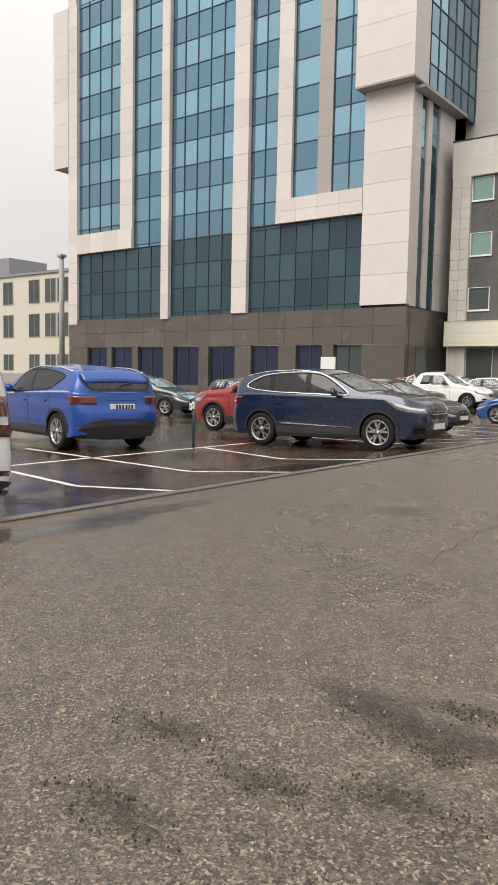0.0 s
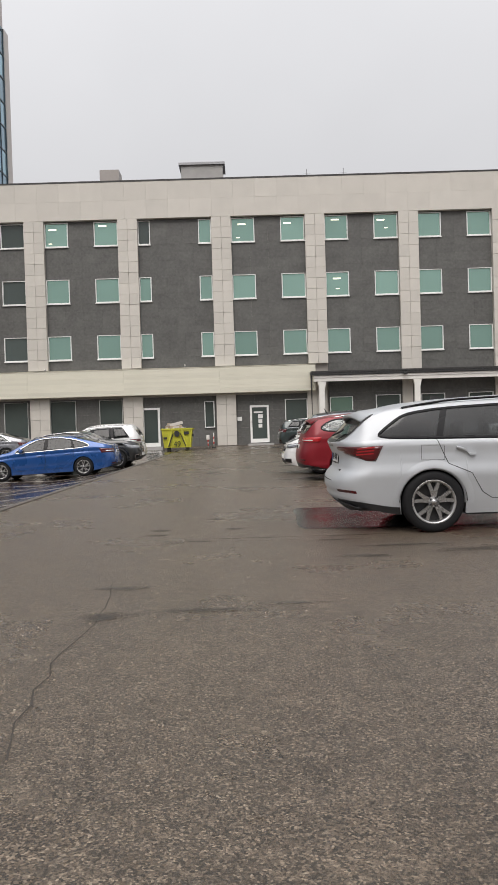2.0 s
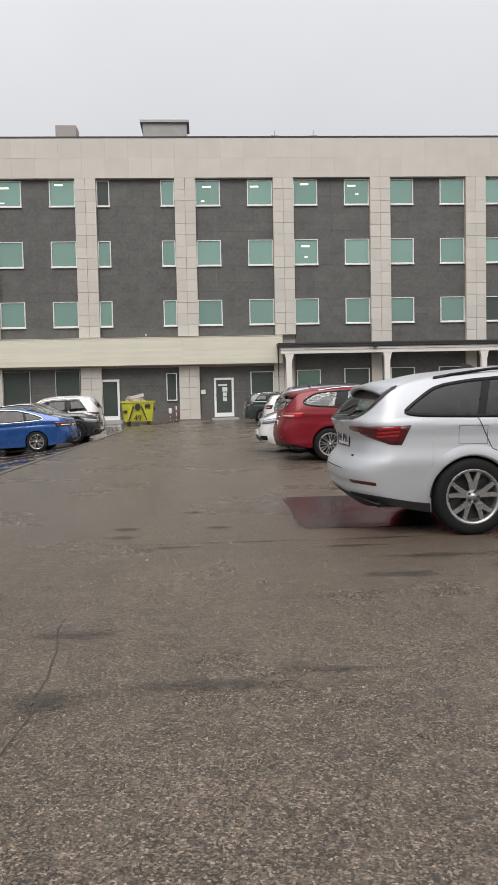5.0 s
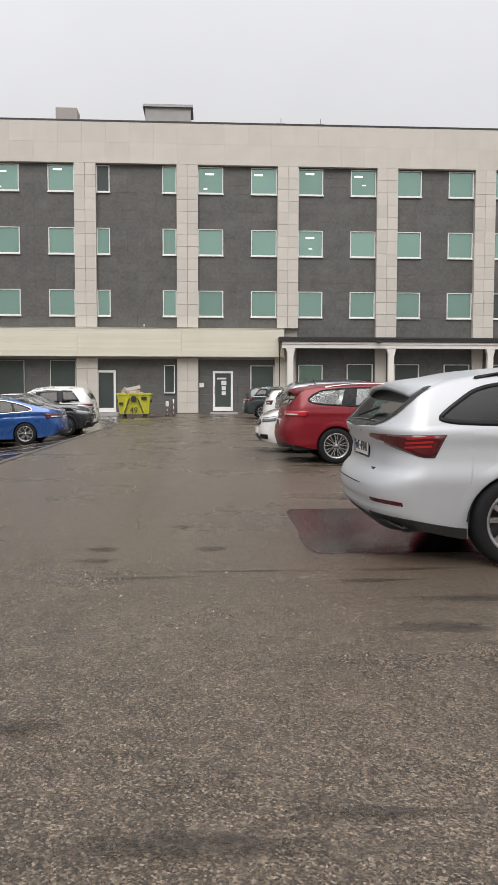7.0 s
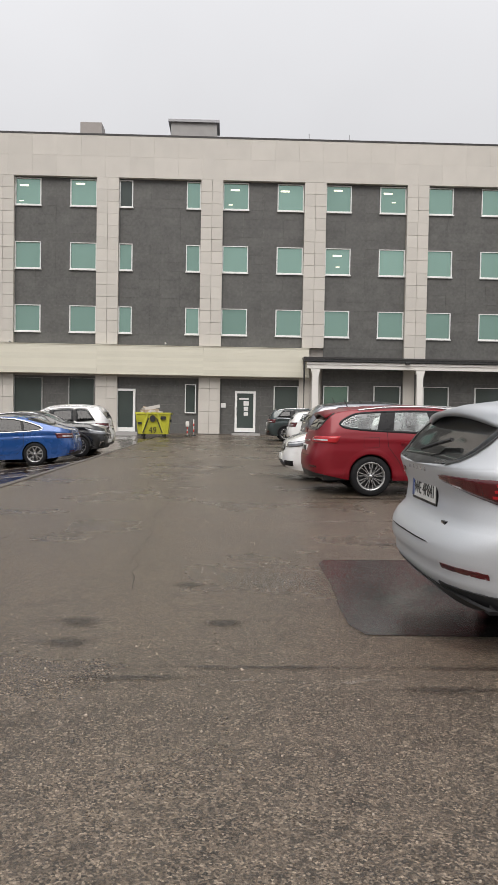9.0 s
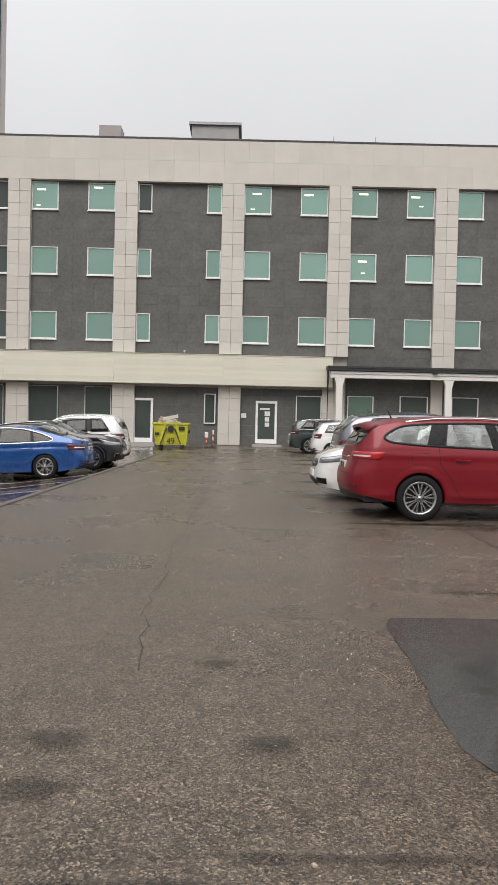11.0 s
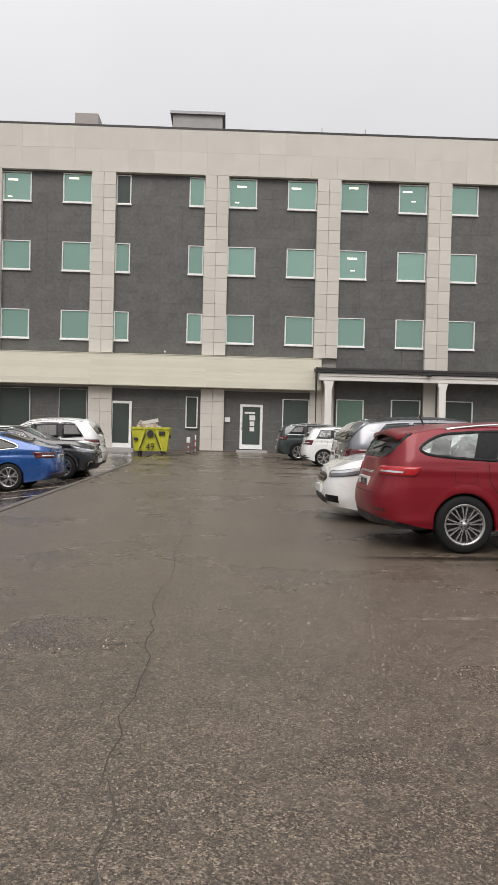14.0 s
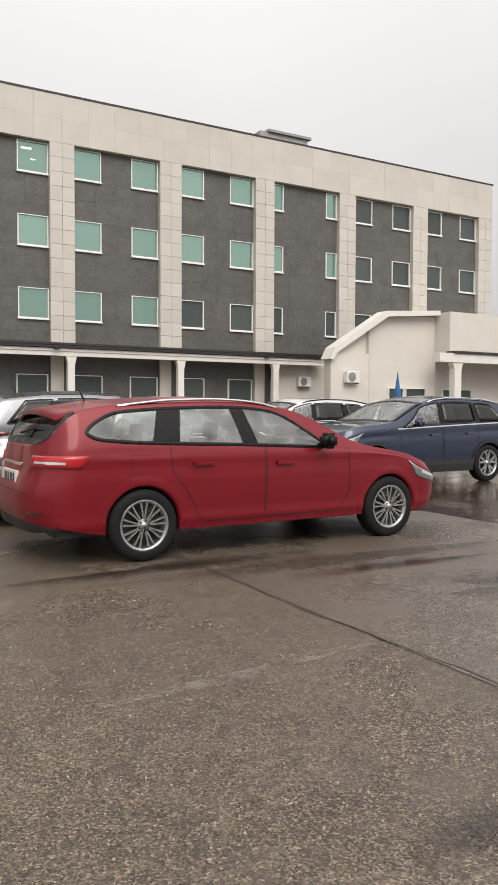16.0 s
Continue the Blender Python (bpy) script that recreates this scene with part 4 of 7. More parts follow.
for v in [TY + 1.3, TY + 10.4]:
    box(bm, SX - 0.3, SX + (0.4 if v < TY + 5 else 2.5), v, v + 5, ZT, TTOP)
part("upper_stone", bm, M_TSTONE, tower, "upper storeys of stone strips", kind="stuff")

# ---- beige building beyond ----
beige = thing("beige_building", pose(-85.0, 60.0, 0), "pale yellow rendered building of three storeys", "building")
part("wall", boxes((-25, 14.5, 0, 12, -0.5, 13.1)), M_BEIGE, beige)
part("parapet", boxes((-25.2, 14.7, -0.2, 12.2, 13.1, 13.4)), M_GREYP, beige, "grey roof edge")
part("roof_hut", boxes((-6, -0.5, 2, 8, 13.4, 16.0)), M_GREYP, beige)
part("plinth", boxes((-25, 14.5, -0.08, -0.004, -0.5, 1.1)), M_TBROWN, beige)
for i, x in enumerate((-16.5, -12.5, -8.8, -5.0, -1.6, 1.0, 6.2, 9.3, 11.6)):
    for z, h in ((1.4, 2.1), (5.5, 2.9), (9.6, 2.9)):
        small = i in (4,)
        ww, hh = (1.1, 1.1) if small else (2.1, h)
        w = part("window", boxes((x, x + 0.09, -0.05, 0.1, z, z + hh), (x + ww - 0.09, x + ww, -0.05, 0.1, z, z + hh), (x + 0.09, x + ww - 0.09, -0.05, 0.1, z + hh - 0.09, z + hh), (x + 0.09, x + ww - 0.09, -0.05, 0.1, z, z + 0.09), (x + ww / 2 - 0.04, x + ww / 2 + 0.04, -0.03, 0.08, z + 0.09, z + hh - 0.09)), M_TBROWN, beige)
        part("pane", boxes((x + 0.09, x + ww - 0.09, -0.02, 0.0, z + 0.09, z + hh - 0.09)), M_DGLASS, w)
pole = thing("lamp_pole", pose(-66.5, 55.0, 0), "tall grey concrete pole beside the lot", "pole")
bm = bmesh.new()
tube(bm, [(0, 0, -0.4), (0, 0, 7), (0, 0, 13.6)], [0.34, 0.3, 0.26], 12)
part("shaft", bm, M_CONC, pole, smooth=True)
part("cap", boxes((-0.38, 0.38, -0.38, 0.38, 13.6, 13.9), bevel=0.04), M_CONC, pole)

# ---- yellow dumpster, bollards ----
dz = ground_z(-5.2, 46.2)
dump = thing("dumpster", pose(-5.1, 45.6, dz) @ Matrix.Diagonal((0.89, 0.92, 1, 1)), "yellow steel dumpster heaped with cardboard and boards", "dumpster")
bm = bmesh.new()
lo = [bm.verts.new(p) for p in ((-0.84, -0.5, 0.14), (0.84, -0.5, 0.14), (0.84, 0.5, 0.14), (-0.84, 0.5, 0.14))]
hi = [bm.verts.new(p) for p in ((-0.97, -0.62, 1.2), (0.97, -0.62, 1.2), (0.97, 0.62, 1.2), (-0.97, 0.62, 1.2))]
hi2 = [bm.verts.new(p) for p in ((-0.92, -0.57, 1.2), (0.92, -0.57, 1.2), (0.92, 0.57, 1.2), (-0.92, 0.57, 1.2))]
lo2 = [bm.verts.new(p) for p in ((-0.8, -0.46, 0.7), (0.8, -0.46, 0.7), (0.8, 0.46, 0.7), (-0.8, 0.46, 0.7))]
bm.faces.new(lo[::-1])
bm.faces.new(lo2)
for i in range(4):
    j = (i + 1) % 4
    bm.faces.new((lo[i], lo[j], hi[j], hi[i]))
    bm.faces.new((hi[i], hi[j], hi2[j], hi2[i]))
    bm.faces.new((hi2[i], hi2[j], lo2[j], lo2[i]))
part("tub", bm, M_YELLOW, dump, "scuffed yellow steel tub")
part("rim", boxes((-1.0, 1.0, -0.66, -0.60, 1.13, 1.23), (-1.0, 1.0, 0.60, 0.66, 1.13, 1.23), (-1.02, -0.96, -0.6, 0.6, 1.13, 1.23), (0.96, 1.02, -0.6, 0.6, 1.13, 1.23), bevel=0.01), M_YELLOW, dump)
for s in (-1, 1):
    part("rib", prism([(s * 0.62 - 0.05, 0.14), (s * 0.62 + 0.05, 0.14), (s * 0.30 + 0.05, 1.14), (s * 0.30 - 0.05, 1.14)], -0.66, -0.56), M_YELLOW, dump)
    part("black_bar", prism([(s * 0.55 - 0.03, 0.2), (s * 0.55 + 0.03, 0.2), (s * 0.22 + 0.03, 0.95), (s * 0.22 - 0.03, 0.95)], -0.672, -0.664), M_BLACKP, dump, "black painted stripe")
    part("trunnion", boxes((s * 0.96 - 0.06, s * 0.96 + 0.06, -0.10, 0.10, 0.74, 0.88), bevel=0.02), M_BLACKP, dump)
    part("skid", boxes((s * 0.6 - 0.08, s * 0.6 + 0.08, -0.5, 0.5, 0.0, 0.14)), M_BLACKP, dump)
bm = bmesh.new()
lathe(bm, [(0.001, -0.665), (0.17, -0.665), (0.17, -0.62)], 18, 0, 0, 0.92)
part("black_disc", bm, M_BLACKP, dump, "round black painted spot")
for smear in ((0.45, 0.75, -0.665, -0.6, 0.88, 1.04), (-0.85, -0.62, -0.665, -0.6, 0.62, 0.74)):
    part("smudge", boxes(smear), M_BLACKP, dump, "black mark")
writing("number", "49", 0.46, M_BLACKP, dump, pose(0, -0.612, 0.32), "black painted number 49")
rnd = random.Random(11)
for i in range(9):
    bb = boxes((-0.4, 0.4, -0.28, 0.28, -0.02, 0.03 + 0.06 * (i % 3)), bevel=0.008)
    o = part("rubbish_board", bb, M_CARD if i % 2 else M_CARDW, None, "")
    tagged(o, "flattened wet cardboard piled in the dumpster" if i % 2 else "pale discarded board piled in the dumpster", "cardboard", "rubbish in the dumpster")
    o.matrix_world = pose(-5.1 + rnd.uniform(-0.38, 0.38), 45.6 + rnd.uniform(-0.2, 0.2), dz + 0.95 + i * 0.055, rnd.uniform(-12, 12), rnd.uniform(-14, 14), rnd.uniform(-50, 50))


def bollard(x, y, h, top):
    b = thing("bollard", pose(x, y, ground_z(x, y)), "red and white steel bollard" if not top else "dark post with a white cap near the wall", "bollard")
    bm = bmesh.new()
    tube(bm, [(0, 0, 0), (0, 0, h)], 0.03, 12)
    part("shaft", bm, M_WHITE, b, smooth=True)
    for z in (0.25, 0.6):
        bm = bmesh.new()
        tube(bm, [(0, 0, h * z), (0, 0, h * z + 0.13)], 0.033, 12)
        part("red_band", bm, M_REDP, b, smooth=True)
    if top:
        part("cap", boxes((-0.09, 0.09, -0.07, 0.07, h - 0.10, h + 0.18), bevel=0.035), M_WHITE, b)
    part("foot", boxes((-0.12, 0.12, -0.12, 0.12, 0.0, 0.05), bevel=0.01), M_CLAD, b)


bollard(-3.42, 46.2, 0.60, True)
bollard(-3.12, 46.9, 0.88, False)

# closed parasol by the annex
par = thing("parasol", pose(24.6, 42.6, 0), "closed blue parasol standing by the annex", "parasol")
bm = bmesh.new()
tube(bm, [(0, 0, 0), (0, 0, 3.3)], 0.03)
part("pole", bm, M_GREYP, par)
bm = bmesh.new()
tube(bm, [(0, 0, 1.2), (0, 0, 1.6), (0.02, 0, 2.3), (0, 0, 3.2)], [0.24, 0.26, 0.16, 0.03], 9)
part("canopy", bm, M_BLUEP, par, "furled blue canopy")
part("base", boxes((-0.3, 0.3, -0.3, 0.3, 0.0, 0.08), bevel=0.02), M_CONC, par)

# post between the bays and a white notice board by the tower
sp = thing("bay_sign", pose(-10.1, 12.16, ground_z(-10.1, 12.16), 0, 0, -38), "two small white plates on a slim blue-grey post", "sign")
bm = bmesh.new()
tube(bm, [(0, 0, 0), (0, 0, 0.98)], 0.026, 10)
part("post", bm, M_MULL, sp, smooth=True)
for px, pz in ((-0.135, 0.80), (0.125, 0.84)):
    plate = part("plate", boxes((px - 0.115, px + 0.115, -0.05, -0.035, pz - 0.07, pz + 0.07), bevel=0.004), M_PAPER, sp, "white plate")
    part("writing_bar", boxes((px - 0.07, px + 0.06, -0.0535, -0.0505, pz - 0.02, pz + 0.02)), M_MULL, plate, "dark unreadable writing")
sg = thing("notice_board", pose(-21.4, 36.0, ground_z(-21, 36)), "white notice board on a steel post", "sign")
part("board", boxes((-0.45, 0.45, -0.03, 0.03, 1.75, 2.55), bevel=0.01), M_PAPER, sg)
part("post", boxes((-0.04, 0.04, 0.03, 0.09, 0, 2.5)), M_GREYP, sg)
# ---- an added block behind the walker, never in view, for the glass to mirror ----
rear = thing("unseen_mirror_block", pose(-10, -55, 0), "added plain block behind the walker, out of view, mirrored by the glass", "building")
part("wall", boxes((-60, 60, -14, 0, -0.5, 15)), M_BEIGE, rear)
part("roof", boxes((-60.3, 60.3, -14.3, 0.3, 15, 15.4)), M_GREYP, rear)


# ---- cars ----
def curve(points, soft=0.10):
    """A smoothed height profile along the car."""
    px, pz = zip(*points)
    xs = np.linspace(px[0], px[-1], 400)
    zs = np.interp(xs, px, pz)
    k = max(1, int(soft / (px[-1] - px[0]) * 400))
    pad = np.pad(zs, k, mode="edge")
    zs = np.convolve(pad, np.ones(2 * k + 1) / (2 * k + 1), "valid")
    return lambda x: float(np.interp(x, xs, zs))


class Shape:
    """The outer skin of a car: x forward from the rear axle, y to the left, z up."""

    def __init__(self, s):
        self.s = s
        self.xr, self.xf = -s["rear"], s["base"] + s["front"]
        self.top, self.belt = curve(s["top"], 0.09), curve(s["belt"], 0.10)
        self.rend, self.fend = curve(s["rear_end"], s.get("sharp", 0.05)), curve(s["front_end"], 0.05)
        self.c = s.get("corner", 0.42)
        self.flank = curve(s["flank"], 0.012) if s.get("flank") else None

    def spot(self, x, z):
        """The skin's own (x, v) of a place given by length and height on the flank."""
        d0, d1 = x - self.xr, self.xf - x
        x = x - self.rend(z) * max(1 - d0 / 0.9, 0) ** 1.5 + self.fend(z) * max(1 - d1 / 0.9, 0) ** 1.5
        zt = self.top(x)
        zw = min(self.belt(x), zt - 0.02)
        if z <= zw:
            zb = self.sill(x)
            return x, max((z - zb) / (zw - zb), 0.0)
        return x, 1 + min((z - zw) / (0.88 * (zt - zw)), 1.0) ** (1 / 0.95) * 0.985

    def sill(self, x):
        s = self.s
        z = s["sill"] + 0.10 * smooth01(-0.3, self.xr, x) + 0.05 * smooth01(s["base"] + 0.4, self.xf, x)
        for ax in (0, s["base"]):
            d = abs(x - ax)
            if d < s["arch"]:
                z = max(z, s["wheel"] + math.sqrt(s["arch"] ** 2 - d * d))
        return z

    def at(self, x, v, side=1, sill=None):
        """v: 0 to 1 flank, 1 to 2 window band, 2 to 3 roof or bonnet, to the middle line."""
        s = self.s
        d0, d1 = max(x - self.xr, 0), max(self.xf - x, 0)
        d, n = min(d0, d1), 3.0
        w = s["width"] / 2 * (max(1 - max(1 - d / self.c, 0) ** n, 0)) ** (1 / n)
        w *= 1 - 0.035 * smooth01(s["base"] * 0.55, self.xf, x) - 0.03 * smooth01(s["base"] * 0.4, self.xr, x)
        zb = self.sill(x) if sill is None else sill
        zt = self.top(x)
        zw = min(self.belt(x), zt - 0.02)
        h = zt - zw
        yr = max(w - 0.10 * min(h / 0.1, 1) * 0.6 - 0.26 * max(h - 0.1, 0), w * 0.55)
        if v <= 1:
            z = zb + (zw - zb) * v
            t = (z - 0.2) / max(zw - 0.2, 0.1)
            y = w * (1 - 0.11 * (t - 0.6) ** 2) - 0.012 * math.exp(-((t - 0.86) / 0.05) ** 2) - 0.010 * math.exp(-((t - 0.30) / 0.06) ** 2) * smooth01(0, 0.6, d)
            if self.flank:
                y = w * (1 - self.flank(z) / (s["width"] / 2))
        elif v <= 2:
            t = v - 1
            z = zw + h * 0.88 * (t ** 0.95)
            y0 = w * (1 - 0.11 * 0.16)
            y = y0 + (yr - y0) * (t ** 1.15)
        else:
            t = v - 2
            z = zw + h * (0.88 + 0.12 * math.sin(t * math.pi / 2))
            y = yr * (1 - t)
        xx = x + self.rend(z) * max(1 - d0 / 0.9, 0) ** 1.5 - self.fend(z) * max(1 - d1 / 0.9, 0) ** 1.5
        return Vector((xx, side * y, z))

    def out(self, x, v, side=1):
        e = 0.01
        a = self.at(min(x + e, self.xf), v, side) - self.at(max(x - e, self.xr), v, side)
        b = self.at(x, min(v + e, 2.999), side) - self.at(x, max(v - e, 0), side)
        nrm = b.cross(a) * side
        return nrm.normalized() if nrm.length > 1e-9 else Vector((0, side, 0))


def inside(x, v, quad):
    x0b, x1b, x0t, x1t, v0, v1 = quad
    if not v0 <= v <= v1:
        return False
    t = (v - v0) / (v1 - v0)
    return x0b + (x0t - x0b) * t <= x <= x1b + (x1t - x1b) * t


def in_outline(x, v, poly):
    """Whether a place on the skin lies inside a closed outline."""
    hit = False
    for (xa, va), (xb, vb) in zip(poly, poly[1:] + poly[:1]):
        if (va > v) != (vb > v) and x < xa + (xb - xa) * (v - va) / (vb - va):
            hit = not hit
    return hit


def rounded(pts, times=2):
    """Cuts the corners of a closed outline."""
    for _ in range(times):
        nxt = []
        for (xa, za), (xb, zb) in zip(pts, pts[1:] + pts[:1]):
            nxt += [(xa * 0.8 + xb * 0.2, za * 0.8 + zb * 0.2), (xa * 0.2 + xb * 0.8, za * 0.2 + zb * 0.8)]
        pts = nxt
    return pts


def stations(sh):
    """The lengthwise and girthwise steps of the skin's grid."""
    s, c = sh.s, sh.c
    ends = [0.0, 0.004, 0.02, 0.06, 0.13, 0.22, 0.34, 0.5, 0.7]
    xs = [sh.xr + e * c for e in ends] + [sh.xf - e * c for e in ends]
    fine = s.get("dlo")
    x = sh.xr + c * 0.85
    while x < sh.xf - c * 0.85:
        near = min(abs(x), abs(x - s["base"]))
        xs.append(x)
        x += 0.022 if fine else (0.028 if near < s["arch"] + 0.03 else 0.05)
    for ax in (0, s["base"]):
        xs += [ax - s["arch"] - 0.001, ax - s["arch"] + 0.004, ax + s["arch"] - 0.004, ax + s["arch"] + 0.001]
    vs = list(np.linspace(0, 1, 25 if fine else 13)) + list(np.linspace(1, 2, 25 if fine else 11))[1:] + list(np.linspace(2, 3, 9))[1:]
    return sorted(xs), vs


def dlo_pane(sh, poly, x_of_lo, x_of_hi, side):
    """One pane of the window band: the skin's cells inside the outline between two slanting limits."""
    xs, vs = stations(sh)
    bm = bmesh.new()
    keep = {}

    def vert(i, j):
        if (i, j) not in keep:
            keep[(i, j)] = bm.verts.new(sh.at(xs[i], vs[j], side) + sh.out(xs[i], vs[j], side) * 0.0015)
        return keep[(i, j)]
    for i in range(len(xs) - 1):
        for j in range(len(vs) - 1):
            if vs[j] < 0.9 or vs[j + 1] > 2.01:
                continue
            xm, vm = (xs[i] + xs[i + 1]) / 2, (vs[j] + vs[j + 1]) / 2
            if x_of_lo(vm) <= xm < x_of_hi(vm) and any(in_outline(xs[a], vs[b], poly) for a in (i, i + 1) for b in (j, j + 1)):
                q = (vert(i, j), vert(i + 1, j), vert(i + 1, j + 1), vert(i, j + 1))
                bm.faces.new(q[::-1] if side > 0 else q)
    return bm


def outline_band(sh, poly, side, w, off, grow=0.0):
    """A flat moulding that follows a closed outline on the skin; grow shifts it outwards."""
    bm = bmesh.new()
    places = list(poly)
    pts = [sh.at(x, v, side) + sh.out(x, v, side) * off for x, v in places]
    mid = sum(pts, Vector()) / len(pts)
    rows = []
    k = len(pts)
    for i, (p, (x, v)) in enumerate(zip(pts, places)):
        d = (pts[(i + 1) % k] - pts[i - 1]).normalized()
        nn = sh.out(x, v, side)
        q = d.cross(nn).normalized()
        if q.dot(p - mid) < 0:
            q = -q
        rows.append([bm.verts.new(p + q * (grow + w * f) + nn * e) for f, e in ((-0.5, -0.003), (-0.42, 0.0), (0.42, 0.0), (0.5, -0.003))])
    for i in range(k):
        A, B = rows[i], rows[(i + 1) % k]
        for j in range(3):
            bm.faces.new((A[j], A[j + 1], B[j + 1], B[j]))
    bmesh.ops.recalc_face_normals(bm, faces=bm.faces)
    return bm


def arch_flare(sh, ax, side):
    """The raised lip round a wheel opening."""
    s = sh.s
    bm = bmesh.new()
    rows = []
    for i in range(33):
        th = math.pi * (-0.02 + 1.04 * i / 32)
        row = []
        for g, lift in ((-0.012, -0.03), (0.0, 0.003), (0.012, 0.006), (0.05, 0.005), (0.085, 0.001)):
            rr = s["arch"] + g
            xx, zz = ax + rr * math.cos(th), s["wheel"] + rr * math.sin(th)
            zlo, zhi = 0.2, sh.belt(xx)
            q = sh.at(xx, min(max((zz - zlo) / (zhi - zlo), 0), 1), side, sill=zlo)
            row.append(bm.verts.new((q.x, q.y + side * lift, zz)))
        rows.append(row)
    for A, B in zip(rows, rows[1:]):
        for j in range(4):
            bm.faces.new((A[j], A[j + 1], B[j + 1], B[j]))
    bmesh.ops.recalc_face_normals(bm, faces=bm.faces)
    return bm


def skin(sh, holes, offset=0.0, vmin=0.0, outline=None):
    xs, vs = stations(sh)
    vs = [v for v in vs if v >= vmin]
    bm = bmesh.new()
    for side in (1, -1):
        grid = []
        for x in xs:
            row = []
            for v in vs:
                p = sh.at(x, v, side)
                if offset:
                    p = p - sh.out(x, v, side) * offset
                row.append(bm.verts.new(p))
            grid.append(row)
        for i in range(len(xs) - 1):
            for j in range(len(vs) - 1):
                xm, vm = (xs[i] + xs[i + 1]) / 2, (vs[j] + vs[j + 1]) / 2
                if any(inside(xm, vm, q) for q in holes) or (outline and in_outline(xm, vm, outline)):
                    continue
                q = (grid[i][j], grid[i + 1][j], grid[i + 1][j + 1], grid[i][j + 1])
                bm.faces.new(q if side > 0 else q[::-1])
    bmesh.ops.remove_doubles(bm, verts=bm.verts, dist=0.0008)
    return bm


def patch(sh, fx, v0, v1, nx, nv, off, side, thick=0.006, fv=None):
    """A thin plate lying on the skin; fx(p, t) gives x for the place p across and t up the patch."""
    bm = bmesh.new()
    top, low = [], []
    for j in range(nv + 1):
        t = j / nv
        v = v0 + (v1 - v0) * t
        ra, rb = [], []
        for i in range(nx + 1):
            x = fx(i / nx, t)
            if fv:
                v = fv(i / nx, t)
            p, nn = sh.at(x, v, side), sh.out(x, v, side)
            ra.append(bm.verts.new(p + nn * off))
            rb.append(bm.verts.new(p + nn * (off - thick)))
        top.append(ra)
        low.append(rb)
    for j in range(nv):
        for i in range(nx):
            bm.faces.new((top[j][i], top[j][i + 1], top[j + 1][i + 1], top[j + 1][i]))
    rim = [(0, i) for i in range(nx)] + [(j, nx) for j in range(nv)] + [(nv, i) for i in range(nx, 0, -1)] + [(j, 0) for j in range(nv, 0, -1)]
    for a, b in zip(rim, rim[1:] + rim[:1]):
        bm.faces.new((top[a[0]][a[1]], low[a[0]][a[1]], low[b[0]][b[1]], top[b[0]][b[1]]))
    bmesh.ops.recalc_face_normals(bm, faces=bm.faces)
    return bm


def across(sh, x0, x1, vlow, nx, ny, off, thick=0.006):
    """A plate over the middle of the roof line (windscreen, rear window), from side to side."""
    bm = bmesh.new()
    top, low = [], []
    for i in range(nx + 1):
        x = x0 + (x1 - x0) * i / nx
        ra, rb = [], []
        for k in range(-ny, ny + 1):
            v = 3 - (3 - vlow) * abs(k) / ny
            side = 1 if k >= 0 else -1
            p, nn = sh.at(x, v, side), sh.out(x, min(v, 2.97), side)
            ra.append(bm.verts.new(p + nn * off))
            rb.append(bm.verts.new(p + nn * (off - thick)))
        top.append(ra)
        low.append(rb)
    m = 2 * ny
    for i in range(nx):
        for k in range(m):
            bm.faces.new((top[i][k], top[i + 1][k], top[i + 1][k + 1], top[i][k + 1]))
    rim = [(0, k) for k in range(m)] + [(i, m) for i in range(nx)] + [(nx, k) for k in range(m, 0, -1)] + [(i, 0) for i in range(nx, 0, -1)]
    for a, b in zip(rim, rim[1:] + rim[:1]):
        bm.faces.new((top[a[0]][a[1]], low[a[0]][a[1]], low[b[0]][b[1]], top[b[0]][b[1]]))
    bmesh.ops.recalc_face_normals(bm, faces=bm.faces)
    return bm


def seam(sh, path, side, w=0.007, mat_off=0.0025, grow=0.0):
    """A narrow strip along a path of (x, v) on the skin."""
    dense = []
    for (xa, va), (xb, vb) in zip(path, path[1:]):
        dense += [(xa + (xb - xa) * i / 10, va + (vb - va) * i / 10) for i in range(10)]
    dense.append(path[-1])
    bm = bmesh.new()
    pts = [sh.at(x, v, side, sill=0.24) + sh.out(x, v, side) * mat_off for x, v in dense]
    prev = None
    for i, (p, (x, v)) in enumerate(zip(pts, dense)):
        d = (pts[min(i + 1, len(pts) - 1)] - pts[max(i - 1, 0)]).normalized()
        q = d.cross(sh.out(x, v, side)).normalized() * (w / 2)
        row = (bm.verts.new(p + q), bm.verts.new(p - q))
        if prev:
            bm.faces.new((prev[0], prev[1], row[1], row[0]))
        prev = row
    if grow:
        r = bmesh.ops.extrude_face_region(bm, geom=bm.faces[:])
        for g in r["geom"]:
            if isinstance(g, bmesh.types.BMVert):
                g.co.y += side * grow
    bmesh.ops.recalc_face_normals(bm, faces=bm.faces)
    return bm


